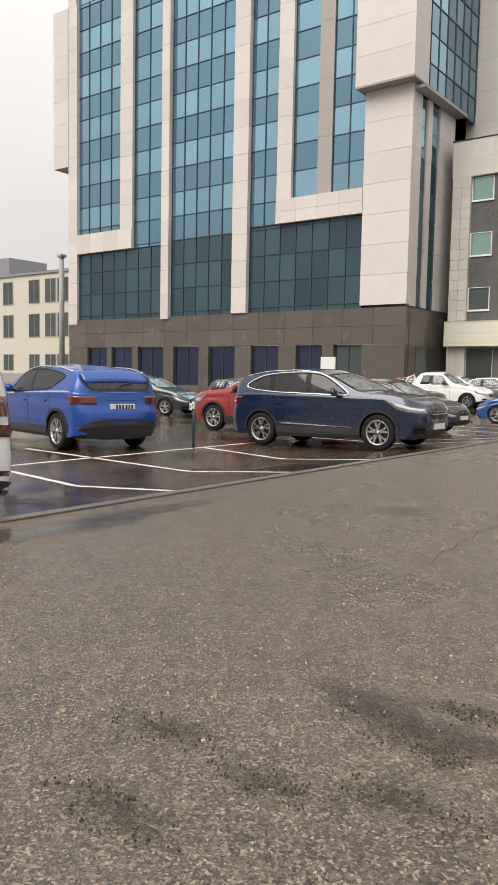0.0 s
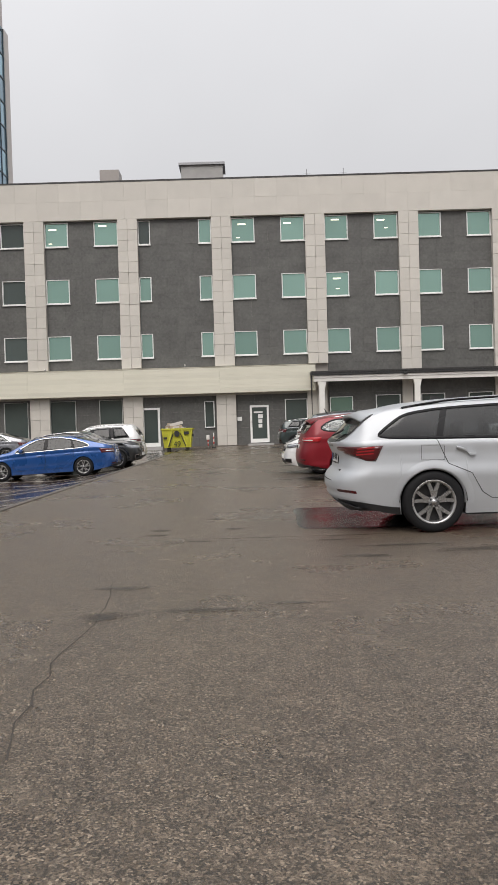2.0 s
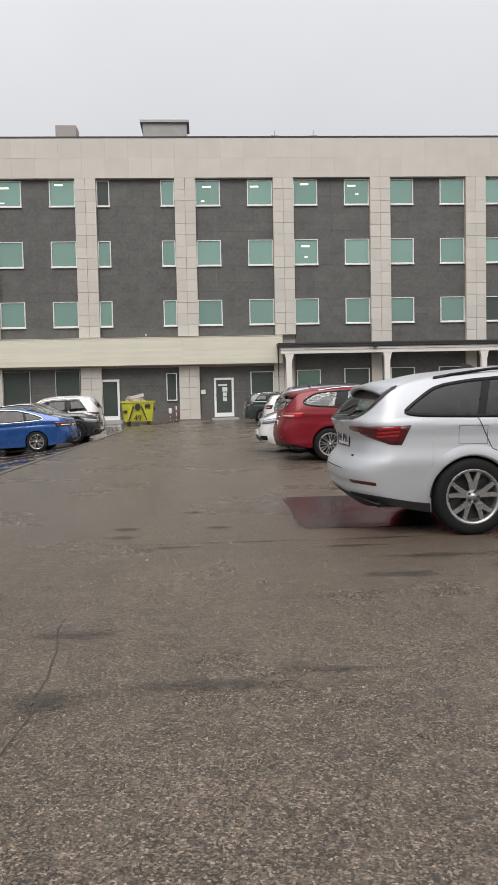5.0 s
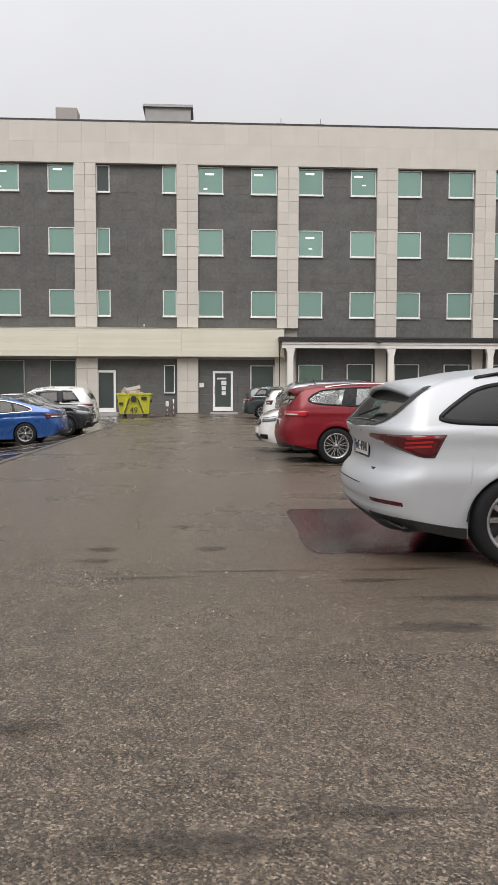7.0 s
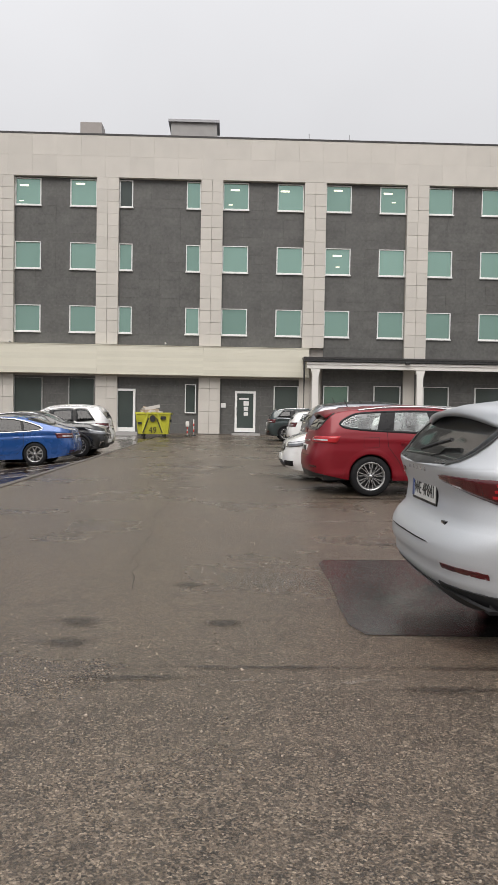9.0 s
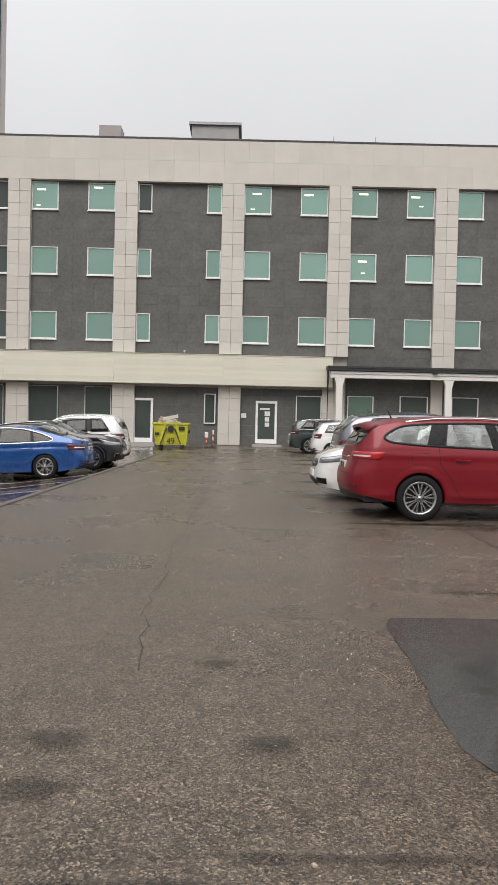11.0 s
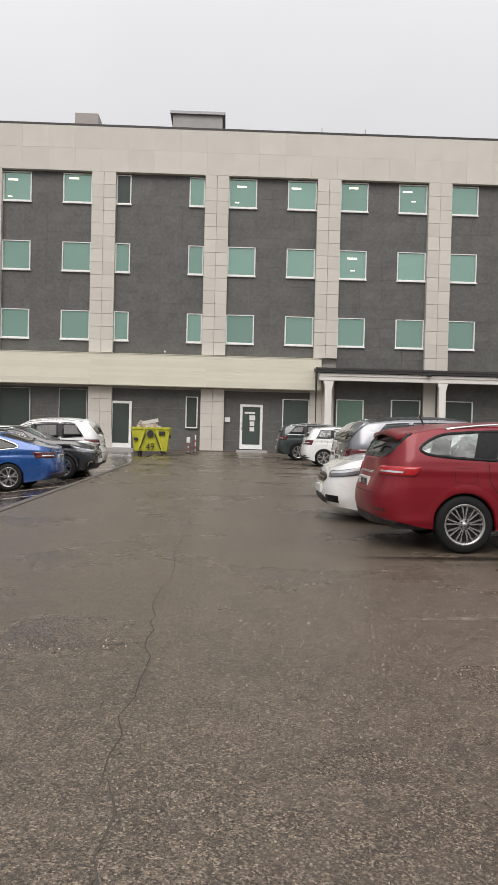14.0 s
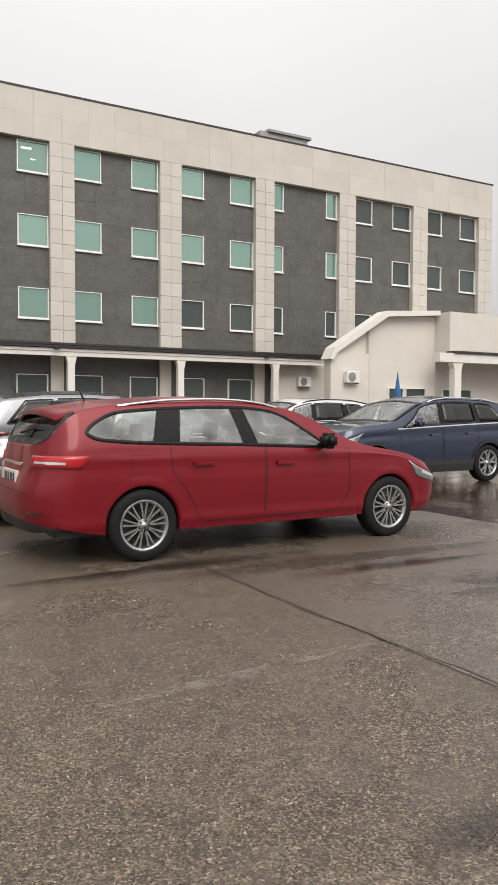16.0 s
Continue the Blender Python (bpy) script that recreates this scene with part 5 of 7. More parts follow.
def wheel(parent, x, y, r, side, style, rim_r, dark=False):
    """Tyre with rim, spokes and hub; side is +1 on the left."""
    w = 0.105
    bm = bmesh.new()
    prof = [(rim_r - 0.012, -w * 0.9), (rim_r + 0.012, -w), (r - 0.035, -w), (r - 0.010, -w * 0.86), (r, -w * 0.6), (r, w * 0.6), (r - 0.010, w * 0.86), (r - 0.035, w), (rim_r + 0.012, w), (rim_r - 0.012, w * 0.9)]
    lathe(bm, prof, 40, y, x, r)
    ty = part("wheel", bm, M_TYRE, parent, "black road tyre on an alloy rim", smooth=True)
    o = side
    bm = bmesh.new()
    lathe(bm, [(rim_r, -w * 0.9), (rim_r - 0.004, 0), (rim_r - 0.004, w * 0.72), (rim_r + 0.008, w * 0.93), (rim_r - 0.004, w * 0.97), (rim_r - 0.022, w * 0.90), (rim_r - 0.030, w * 0.3), (rim_r - 0.030, -w * 0.9)] if o > 0 else
          [(rim_r, w * 0.9), (rim_r - 0.004, 0), (rim_r - 0.004, -w * 0.72), (rim_r + 0.008, -w * 0.93), (rim_r - 0.004, -w * 0.97), (rim_r - 0.022, -w * 0.90), (rim_r - 0.030, -w * 0.3), (rim_r - 0.030, w * 0.9)], 40, y, x, r)
    bmesh.ops.recalc_face_normals(bm, faces=bm.faces)
    part("rim", bm, M_RIM, ty, smooth=True)
    bm = bmesh.new()
    lathe(bm, [(0.001, o * w * 0.1), (rim_r - 0.01, o * w * 0.1)], 32, y, x, r)
    part("brake_disc", bm, M_RIMD, ty)
    n, split = style
    bm = bmesh.new()
    for k in range(n):
        a = 2 * math.pi * (k + 0.25) / n
        for q in ((-1, 1) if split else (0,)):
            a0, a1 = a + q * 0.10, a + q * (math.pi / n) * 0.42
            wd0, wd1 = ((0.020, 0.016) if n < 6 else (0.0075, 0.0085)) if split else (0.030, 0.026)
            pts = []
            for rr, aa, ww, yy in ((0.045, a0, wd0, 0.80), (rim_r * 0.55, (a0 + a1) / 2, wd0, 0.84), (rim_r - 0.008, a1, wd1, 0.86)):
                c, s2 = math.cos(aa), math.sin(aa)
                for t in (-1, 1):
                    pts.append([bm.verts.new((x + rr * c - t * ww * s2, y + o * w * (yy - dp), r + rr * s2 + t * ww * c)) for dp in (0, 0.30)])
            for i in (0, 2):
                A, B, C, D = pts[i], pts[i + 1], pts[i + 3], pts[i + 2]
                bm.faces.new((A[0], B[0], C[0], D[0]))
                bm.faces.new((A[0], D[0], D[1], A[1]))
                bm.faces.new((B[0], B[1], C[1], C[0]))
    bmesh.ops.recalc_face_normals(bm, faces=bm.faces)
    part("spokes", bm, M_RIM, ty, "bright alloy spokes")
    bm = bmesh.new()
    lathe(bm, [(0.062, o * w * 0.6), (0.058, o * w * 0.82), (0.032, o * w * 0.90), (0.032, o * w * 0.93), (0.001, o * w * 0.94)], 20, y, x, r)
    bmesh.ops.recalc_face_normals(bm, faces=bm.faces)
    part("hub", bm, M_RIM, ty, smooth=True)
    bm = bmesh.new()
    for k in range(5):
        a = 2 * math.pi * k / 5
        lathe(bm, [(0.010, o * w * 0.86), (0.010, o * w * 0.90), (0.001, o * w * 0.90)], 8, y, x + 0.045 * math.cos(a), r + 0.045 * math.sin(a))
    part("wheel_bolts", bm, M_RIMD, ty)


def seat(parent, x, y, h):
    bm = boxes((x - 0.25, x + 0.27, y - 0.25, y + 0.25, 0.30, h - 0.55), bevel=0.06)
    part("seat", bm, M_SEAT, parent, smooth=True)
    bm = prism([(x - 0.42, h + 0.02), (x - 0.30, h + 0.03), (x - 0.10, h - 0.55), (x - 0.26, h - 0.56)], y - 0.23, y + 0.23)
    bmesh.ops.bevel(bm, geom=bm.edges[:], offset=0.035, segments=2, affect="EDGES")
    part("backrest", bm, M_SEAT, parent, smooth=True)
    bm = boxes((x - 0.45, x - 0.35, y - 0.13, y + 0.13, h + 0.06, h + 0.24), bevel=0.04)
    part("headrest", bm, M_SEAT, parent, smooth=True)
    bm = bmesh.new()
    for k in (-0.06, 0.06):
        tube(bm, [(x - 0.37, y + k, h - 0.02), (x - 0.40, y + k, h + 0.1)], 0.007, 6)
    part("headrest_bars", bm, M_CHROME, parent)


def car(name, s, paint_mat, x, y, heading, label, category="car", group="parked cars", tilt=True, detail=True):
    """One parked car: painted skin with open windows, glass, lamps, wheels and cabin."""
    sh = Shape(s)
    a = radians(heading)
    hx, hy = math.cos(a), math.sin(a)
    fx, fy = x + hx * s["base"], y + hy * s["base"]
    z0, z1 = ground_z(x, y), ground_z(fx, fy)
    m = pose(x, y, z0, 0, 0, heading) @ pose(0, 0, 0, 0, -math.degrees(math.atan2(z1 - z0, s["base"])), 0)
    c = thing(name, m, label, category, group)
    wins = s["windows"]
    ws, rw = s["screen"], s["rear_glass"]
    dlo = s.get("dlo")
    outline = [sh.spot(x_, z_) for x_, z_ in rounded(dlo["outline"])] if dlo else None
    rv = s.get("rear_side", 2.10)
    holes = ([] if dlo else [tuple(w) for w in wins]) + [(ws[0], ws[1], ws[0], ws[1], 2.06, 3.0), (rw[0], rw[1], rw[0], rw[1], rv, 3.0)]
    part("body", skin(sh, holes, outline=outline), paint_mat, c, smooth=True)
    part("cabin_lining", skin(sh, holes, 0.035, 0.72, outline), M_INNER, c, "dark cabin lining", smooth=True)
    part("floor_pan", boxes((sh.xr + 0.25, -s["arch"] - 0.03, -s["width"] * 0.42, s["width"] * 0.42, 0.24, 0.42), (s["arch"] + 0.03, s["base"] - s["arch"] - 0.03, -s["width"] * 0.42, s["width"] * 0.42, s["sill"] - 0.02, s["sill"] + 0.15),
                            (s["base"] + s["arch"] + 0.03, sh.xf - 0.25, -s["width"] * 0.40, s["width"] * 0.40, 0.22, 0.42),
                            (-s["arch"] - 0.03, s["arch"] + 0.03, -s["width"] * 0.30, s["width"] * 0.30, 0.25, 0.8), (s["base"] - s["arch"] - 0.03, s["base"] + s["arch"] + 0.03, -s["width"] * 0.30, s["width"] * 0.30, 0.22, 0.8)), M_CLAD, c, "black underbody")
    # wheel housings
    for ax in (0, s["base"]):
        for side in (1, -1):
            bm = bmesh.new()
            seg = 16
            y0, y1 = side * s["width"] * 0.30, side * (s["width"] / 2 - 0.035)
            pr = [[bm.verts.new((ax + (s["arch"] + 0.004) * math.cos(math.pi * i / seg), yy, s["wheel"] + (s["arch"] + 0.004) * math.sin(math.pi * i / seg))) for i in range(seg + 1)] for yy in (y0, y1)]
            for i in range(seg):
                bm.faces.new((pr[0][i], pr[0][i + 1], pr[1][i + 1], pr[1][i]))
            part("wheel_housing", bm, M_CLAD, c)
    tr = s["width"] / 2 - 0.125
    for ax in (0, s["base"]):
        for side in (1, -1):
            wheel(c, ax, side * tr, s["wheel"], side, s["rim"], s["rim_r"])
    # side glass with black surrounds
    for side in (1, -1):
        if dlo:
            zs = [q[1] for q in dlo["outline"]]
            zlo, zhi = min(zs), max(zs)
            lines = [[sh.spot(xb_, zlo + 0.02) + sh.spot(xt_, zhi - 0.02) for xb_, xt_ in ((pb[0], pt[0]), (pb[1], pt[1]))] for pb, pt in dlo["pillars"]]

            def slant(q):
                return lambda v: q[0] + (q[2] - q[0]) * (v - q[1]) / (q[3] - q[1])
            mids = [tuple((m0 + m1) / 2 for m0, m1 in zip(*pair)) for pair in lines]
            limits = [lambda v: -9] + [slant(q) for q in mids] + [lambda v: 9]
            for k in range(len(limits) - 1):
                dark = s["privacy"] and (k < len(limits) - 2 or dlo.get("dark"))
                g = part("side_window", dlo_pane(sh, outline, limits[k], limits[k + 1], side), M_PRIV if dark else M_WINDOW, c, "tinted side window" if dark else "clear side window", smooth=True)
                g.visible_shadow = False
            for la, lb in lines:
                fa, fb = slant(la), slant(lb)
                vm0, vm1 = [min(v for x_, v in outline if abs(x_ - la[0]) < 0.35), max(v for x_, v in outline if abs(x_ - lb[2]) < 0.35)]
                part("pillar", patch(sh, lambda p, t, fa=fa, fb=fb, a_=vm0, b_=vm1: fa(a_ + (b_ - a_) * t) * (1 - p) + fb(a_ + (b_ - a_) * t) * p, vm0, vm1, 3, 8, 0.004, side, 0.005), M_TRIM, c, "gloss black window pillar")
            part("window_frame", outline_band(sh, outline, side, dlo.get("band", 0.032), 0.0055), M_TRIM, c, smooth=True)
            if s["chrome"] > 1:
                part("arch_trim", outline_band(sh, outline, side, 0.026, 0.010, 0.020), M_CHROME, c, "bright trim right round the side windows", smooth=True)
        if s.get("flare"):
            for ax in (0, s["base"]):
                part("arch_lip", arch_flare(sh, ax, side), paint_mat, c, smooth=True)
        if s.get("valance"):
            part("valance", patch(sh, lambda p, t: sh.xr + 0.03 + p * (-s["arch"] - 0.01 - sh.xr - 0.03), 0.0, s["valance"], 14, 2, 0.006, side, 0.012), M_CLAD, c, "black plastic lower edge of the bumper")
        for i, w in enumerate([] if dlo else wins):
            x0b, x1b, x0t, x1t, v0, v1 = w

            def fx_pane(p, t, q=w):
                return q[0] + (q[2] - q[0]) * t + p * ((q[1] - q[0]) + ((q[3] - q[1]) - (q[2] - q[0])) * t)
            g = part("side_window", patch(sh, fx_pane, v0, v1, 8, 5, 0.002, side, 0.004), M_PRIV if (s["privacy"] and x1b < s["base"] * 0.52) else M_WINDOW, c, "tinted side window" if s["privacy"] and x1b < s["base"] * 0.52 else "clear side window", smooth=True)
            g.visible_shadow = False
            e = 0.045
            ring = [(x0b - e * 0.6, v0 - 0.05), (x1b + e * 0.6, v0 - 0.05), (x1t + e * 0.4, v1 + 0.035), (x0t - e * 0.4, v1 + 0.035), (x0b - e * 0.6, v0 - 0.05)]
            part("window_frame", seam(sh, ring, side, 0.024, 0.0045), M_TRIM, c)
        for wa, wb in ([] if dlo else zip(wins, wins[1:])):
            part("pillar", patch(sh, lambda p, t, a=wa, b=wb: (a[1] + (a[3] - a[1]) * t) * (1 - p) + (b[0] + (b[2] - b[0]) * t) * p, max(wa[4], wb[4]), min(wa[5], wb[5]), 3, 6, 0.0035, side, 0.005), M_TRIM, c, "gloss black window pillar")
        if s["chrome"] and not (dlo and s["chrome"] > 1):
            f0, f1 = wins[0], wins[-1]
            part("belt_trim", seam(sh, [(f0[0] - 0.1, f0[4] - 0.09), (f1[1] + 0.12, f1[4] - 0.09)], side, 0.022, 0.008), M_CHROME, c, "bright trim strip under the windows")
        if s["chrome"] > 1 and not dlo:
            part("arch_trim", seam(sh, [(wins[0][0] - 0.12, 1.03), (wins[0][2] - 0.08, 1.80), (wins[0][2] + 0.1, 1.95), (wins[-1][3], 1.97), (wins[-1][1] + 0.16, 1.1)], side, 0.02, 0.009), M_CHROME, c, "bright trim arch over the windows")
        # doors and handles
        for k, (dx0, dx1) in enumerate(s["doors"]):
            gap = [sh.spot(x_, z_) for x_, z_ in s["door_line"][k]] if s.get("door_line") else [(dx0, 0.98), (dx0 - 0.0, 0.45), (dx0 + s["door_cut"][k], 0.12), (dx1, 0.10), (dx1, 0.98)]
            part("door_gap", seam(sh, gap, side), M_SEAM, c, "dark gap around the door")
            hx0 = dx0 + 0.10
            part("door_handle", patch(sh, lambda p, t, q=hx0: q + p * 0.2, 0.80, 0.835, 6, 2, 0.035, side, 0.034), paint_mat, c, "body-coloured door handle")
        part("fuel_flap" if side < 0 else "flank_line", seam(sh, [(-0.12, 0.72), (0.12, 0.72), (0.12, 0.93), (-0.12, 0.93), (-0.12, 0.72)] if side < 0 else [(s["arch"] + 0.1, 0.16), (s["base"] - s["arch"] - 0.1, 0.16)], side, 0.0035), M_SEAM, c)
        if s["clad"]:
            part("sill_cladding", patch(sh, lambda p, t: s["arch"] + 0.02 + p * (s["base"] - 2 * s["arch"] - 0.04), 0.0, 0.24, 10, 3, 0.012, side, 0.02), M_CLAD, c, "black plastic sill cladding")
            if s.get("sill_strip"):
                part("sill_strip", patch(sh, lambda p, t: s["arch"] + 0.14 + p * (s["base"] - 2 * s["arch"] - 0.30), 0.27, 0.31, 10, 1, 0.016, side, 0.012, lambda p, t: 0.30 - 0.05 * p + (0.045 - 0.03 * p) * t), M_CHROME, c, "bright strip along the sill")
            for ax in (0, s["base"]):
                bm = bmesh.new()
                seg = 20
                rows = []
                for i in range(seg + 1):
                    th = math.pi * (0.0 + i / seg)
                    for_r = []
                    for rr in (s["arch"] + 0.002, s["arch"] + 0.055):
                        xx, zz = ax + rr * math.cos(th), s["wheel"] + rr * math.sin(th)
                        zlo, zhi = 0.24, sh.belt(xx)
                        p = sh.at(xx, min(max((zz - zlo) / (zhi - zlo), 0), 1), side, sill=zlo)
                        for_r.append(bm.verts.new((p.x, p.y + side * 0.012, zz)))
                    rows.append(for_r)
                for A, B in zip(rows, rows[1:]):
                    bm.faces.new((A[0], A[1], B[1], B[0]))
                bmesh.ops.recalc_face_normals(bm, faces=bm.faces)
                part("arch_cladding", bm, M_CLAD, c, "black plastic arch moulding")
        # mirrors
        mx = s["screen"][1] - 0.42
        mp = sh.at(mx, 1.12, side)
        bm = boxes((mp.x - 0.07, mp.x + 0.07, mp.y + side * 0.05 - 0.0, mp.y + side * 0.22, mp.z - 0.02, mp.z + 0.13)) if side > 0 else boxes((mp.x - 0.07, mp.x + 0.07, mp.y - 0.22, mp.y - 0.05, mp.z - 0.02, mp.z + 0.13))
        bmesh.ops.bevel(bm, geom=bm.edges[:], offset=0.035, segments=3, affect="EDGES")
        mir = part("mirror", bm, s.get("mirror_mat") or (paint_mat if s["chrome"] else M_CLAD), c, "door mirror", smooth=True)
        part("mirror_foot", boxes((mp.x - 0.03, mp.x + 0.03, min(mp.y - side * 0.02, mp.y + side * 0.07), max(mp.y - side * 0.02, mp.y + side * 0.07), mp.z - 0.01, mp.z + 0.03)), M_TRIM, mir)
        # lamps
        xr, xf = sh.xr, sh.xf
        va, vb, dl = s["tail"]
        if s.get("wedge"):
            lamp = part("tail_lamp", patch(sh, lambda p, t: xr + 0.012 + 0.37 * p ** 2.4 + 0.11 * t * p ** 3, va, vb, 20, 4, 0.003, side, 0.014, lambda p, t: vb - (1 - t) * (0.025 + (vb - va) * min(p * 1.15, 1) ** 1.2)), M_TAIL, c, "dark red wedge-shaped tail lamp", smooth=True)
            for q in (0.25, 0.48, 0.71):
                part("lamp_element", patch(sh, lambda p, t, q=q: xr + 0.15 + 0.20 * p + 0.06 * q, va, vb, 6, 1, 0.006, side, 0.006, lambda p, t, q=q: va + (vb - va) * (q + 0.10 * t + 0.10 * p) + 0.01), M_TAILB, lamp, "brighter red light bar")
            part("reversing_light", patch(sh, lambda p, t: xr + 0.034 + 0.022 * p, va, vb, 6, 1, 0.006, side, 0.006, lambda p, t: vb - (vb - va) * (0.40 + 0.06 * p - 0.05 * t)), M_CLEARL, lamp, "small pale reversing light")
        else:
            part("tail_lamp", patch(sh, lambda p, t: xr + 0.030 + (dl + 0.06 * t) * p ** 2.2, va, vb, 14, 4, 0.010, side, 0.014), s.get("tail_mat") or M_TAIL, c, "red tail lamp", smooth=True)
        if not s.get("wedge"):
            part("tail_lamp_strip", patch(sh, lambda p, t: xr + 0.045 + dl * 0.55 * p ** 2.0, va + (vb - va) * 0.30, va + (vb - va) * 0.50, 10, 2, 0.014, side, 0.008), s.get("strip_mat") or M_CLEARL, c, "pale reversing light strip")
        va, vb, dl = s["head"]
        part("headlamp", patch(sh, lambda p, t: xf - 0.030 - (dl + 0.12 * t) * p ** 1.8, va, vb, 14, 4, 0.008, side, 0.012), M_HEADG, c, "clear headlamp", smooth=True)
        part("headlamp_strip", patch(sh, lambda p, t: xf - 0.045 - dl * 0.8 * p ** 1.6, va + (vb - va) * 0.55, va + (vb - va) * 0.85, 10, 2, 0.012, side, 0.006), M_CLEARL, c, "bright lamp reflector")
        part("rear_reflector", patch(sh, lambda p, t: xr + 0.045 + s.get("refl_len", 0.09) * p ** 2.0, *(s.get("refl") or (0.14, 0.19)), 8, 2, 0.002, side, 0.01), M_TAIL, c, "narrow red reflector")
        part("fog_lamp", patch(sh, lambda p, t: xf - 0.035 - 0.14 * p ** 2.0, 0.12, 0.30, 8, 3, 0.006, side, 0.012), M_TRIM, c, "black intake around the fog lamp")
        if s.get("fog_trim"):
            part("bumper_trim", seam(sh, [(xf - 0.06, 0.10), (xf - 0.17, 0.12), (xf - 0.17, 0.34), (xf - 0.08, 0.36)], side, 0.022, 0.010), M_CHROME, c, "bright trim around the bumper intake")
        if s["rails"]:
            bm = bmesh.new()
            r0, r1 = s["rails"]
            pts = [sh.at(r0, 1.97, side)] + [sh.at(r0 + (r1 - r0) * k / 12, 1.97, side) + Vector((0, 0, 0.034 * min(1, 3 * min(k, 12 - k) / 12 + 0.15))) for k in range(13)] + [sh.at(r1, 1.97, side)]
            tube(bm, pts, 0.012, 8)
            part("roof_rail", bm, s.get("rail_mat") or M_CHROME, c, "roof rail", smooth=True)
    # screens
    g = part("windscreen", across(sh, ws[0], ws[1], 2.06, 10, 8, 0.002, 0.004), M_WINDOW, c, "clear raked windscreen", smooth=True)
    g.visible_shadow = False
    g = part("rear_window", across(sh, rw[0], rw[1], rv, 8, 8, 0.002, 0.004), M_PRIV, c, "dark rear window", smooth=True)
    g.visible_shadow = False
    for q0, q1 in ((ws[0] - 0.03, ws[0] + 0.02), (ws[1] - 0.02, ws[1] + 0.05), (rw[0] - 0.03, rw[0] + 0.02), (rw[1] - 0.02, rw[1] + 0.03)):
        part("screen_edge", across(sh, q0, q1, 2.06, 2, 8, 0.004, 0.006), M_TRIM, c)
    for side in (1, -1):
        for q, v_, w_ in ((ws, 2.09, 0.07), (rw, rv - 0.01, 0.07 if rv > 2.05 else 0.03)):
            part("screen_edge", seam(sh, [(q[0], v_), (q[1], v_)], side, w_, 0.004), M_TRIM, c)
    # rear spoiler, wiper, plates, bumper insets
    rx = rw[1]
    if s.get("spoil"):
        part("spoiler", tail_wing(sh, rw[1], s["spoil"]), paint_mat, c, "spoiler overhanging the rear window", smooth=True)
    else:
        part("spoiler", across(sh, rw[1] - 0.12, rw[1] + 0.16, 2.12, 4, 8, 0.018, 0.022), paint_mat, c, "spoiler over the rear window", smooth=True)
    bm = bmesh.new()
    wp = sh.at(rw[0] + 0.04, 2.95, 1)
    tube(bm, [wp + Vector((-0.05, 0.0, 0.02)), wp + Vector((0.02, -0.14, 0.06)), sh.at(rw[0] + 0.10, 2.55, -1) + Vector((-0.03, 0, 0.03))], 0.011, 6)
    part("rear_wiper", bm, M_CLAD, c)

    def rear_x(z):
        return sh.xr + sh.rend(z)

    def front_x(z):
        return sh.xf - sh.fend(z)
    pz = s["plate"]
    plate = part("number_plate", boxes((rear_x(pz) - 0.012, rear_x(pz) + 0.02, -0.26, 0.26, pz - 0.056, pz + 0.056)), M_PLATE, c, "white number plate")
    if s.get("plate_text"):
        writing("plate_text", s["plate_text"], 0.105, M_BLACKP, plate, pose(rear_x(pz) - 0.013, -0.02, pz, 0, 0, -90), "black registration characters")
        part("plate_band", boxes((rear_x(pz) - 0.015, rear_x(pz) - 0.0115, 0.218, 0.258, pz - 0.054, pz + 0.054)), P_RBLUE, plate)
        part("plate_holder", boxes((rear_x(pz) - 0.009, rear_x(pz) + 0.02, -0.275, 0.275, pz - 0.072, pz + 0.068)), M_TRIM, plate, "black plate holder")
        zc = pz - 0.135
        chip = part("model_badge", boxes((rear_x(zc) + 0.010, rear_x(zc) + 0.03, -0.495, -0.425, zc - 0.009, zc + 0.009), bevel=0.002), M_TRIM, c, "small black badge")
        part("badge_bar", boxes((rear_x(zc) + 0.0085, rear_x(zc) + 0.011, -0.465, -0.43, zc - 0.004, zc + 0.004)), M_CHROME, chip)
    else:
        part("plate_text", boxes(*[(rear_x(pz) - 0.014, rear_x(pz) - 0.0115, q - 0.02, q + 0.02, pz - 0.035, pz + 0.035) for q in (-0.2, -0.14, -0.08, 0.0, 0.06, 0.12)]), M_BLACKP, plate, "unreadable dark characters")
    zt = s["plate"] + 0.12
    if not s.get("badge"):
        part("tailgate_trim", boxes((rear_x(zt) - 0.006, rear_x(zt) + 0.02, -0.32, 0.32, zt - 0.012, zt + 0.012), bevel=0.004), s.get("trim_mat") or M_CHROME, c)
    if s.get("badge"):
        zz = s["plate"] + 0.135
        for q in (-0.18, -0.09, 0.0, 0.09, 0.18):
            part("badge_letter", boxes((rear_x(zz) - 0.004, rear_x(zz) + 0.02, q - 0.006, q + 0.006, zz - 0.012, zz + 0.012)), M_CHROME, c, "small chrome badge block")
    part("bumper_gap", across_end(sh, -1, s["gap"][0], s["gap"][0] + 0.007, s["gap"][1], 0.002) if s.get("gap") else across_end(sh, -1, 0.615, 0.621, 0.60, 0.002), M_SEAM, c)
    part("rear_bumper_inset", across_end(sh, -1, *(s.get("lip") or (0.27, 0.37)), 0.84, 0.006), M_CLAD, c, "black lower rear bumper")
    part("grille", across_end(sh, 1, s["grille"][0], s["grille"][1], 0.42), M_TRIM, c, "black front grille")
    part("front_intake", across_end(sh, 1, 0.24, 0.38, 0.55), M_CLAD, c, "black lower air intake")
    zg = (s["grille"][0] + s["grille"][1]) / 2
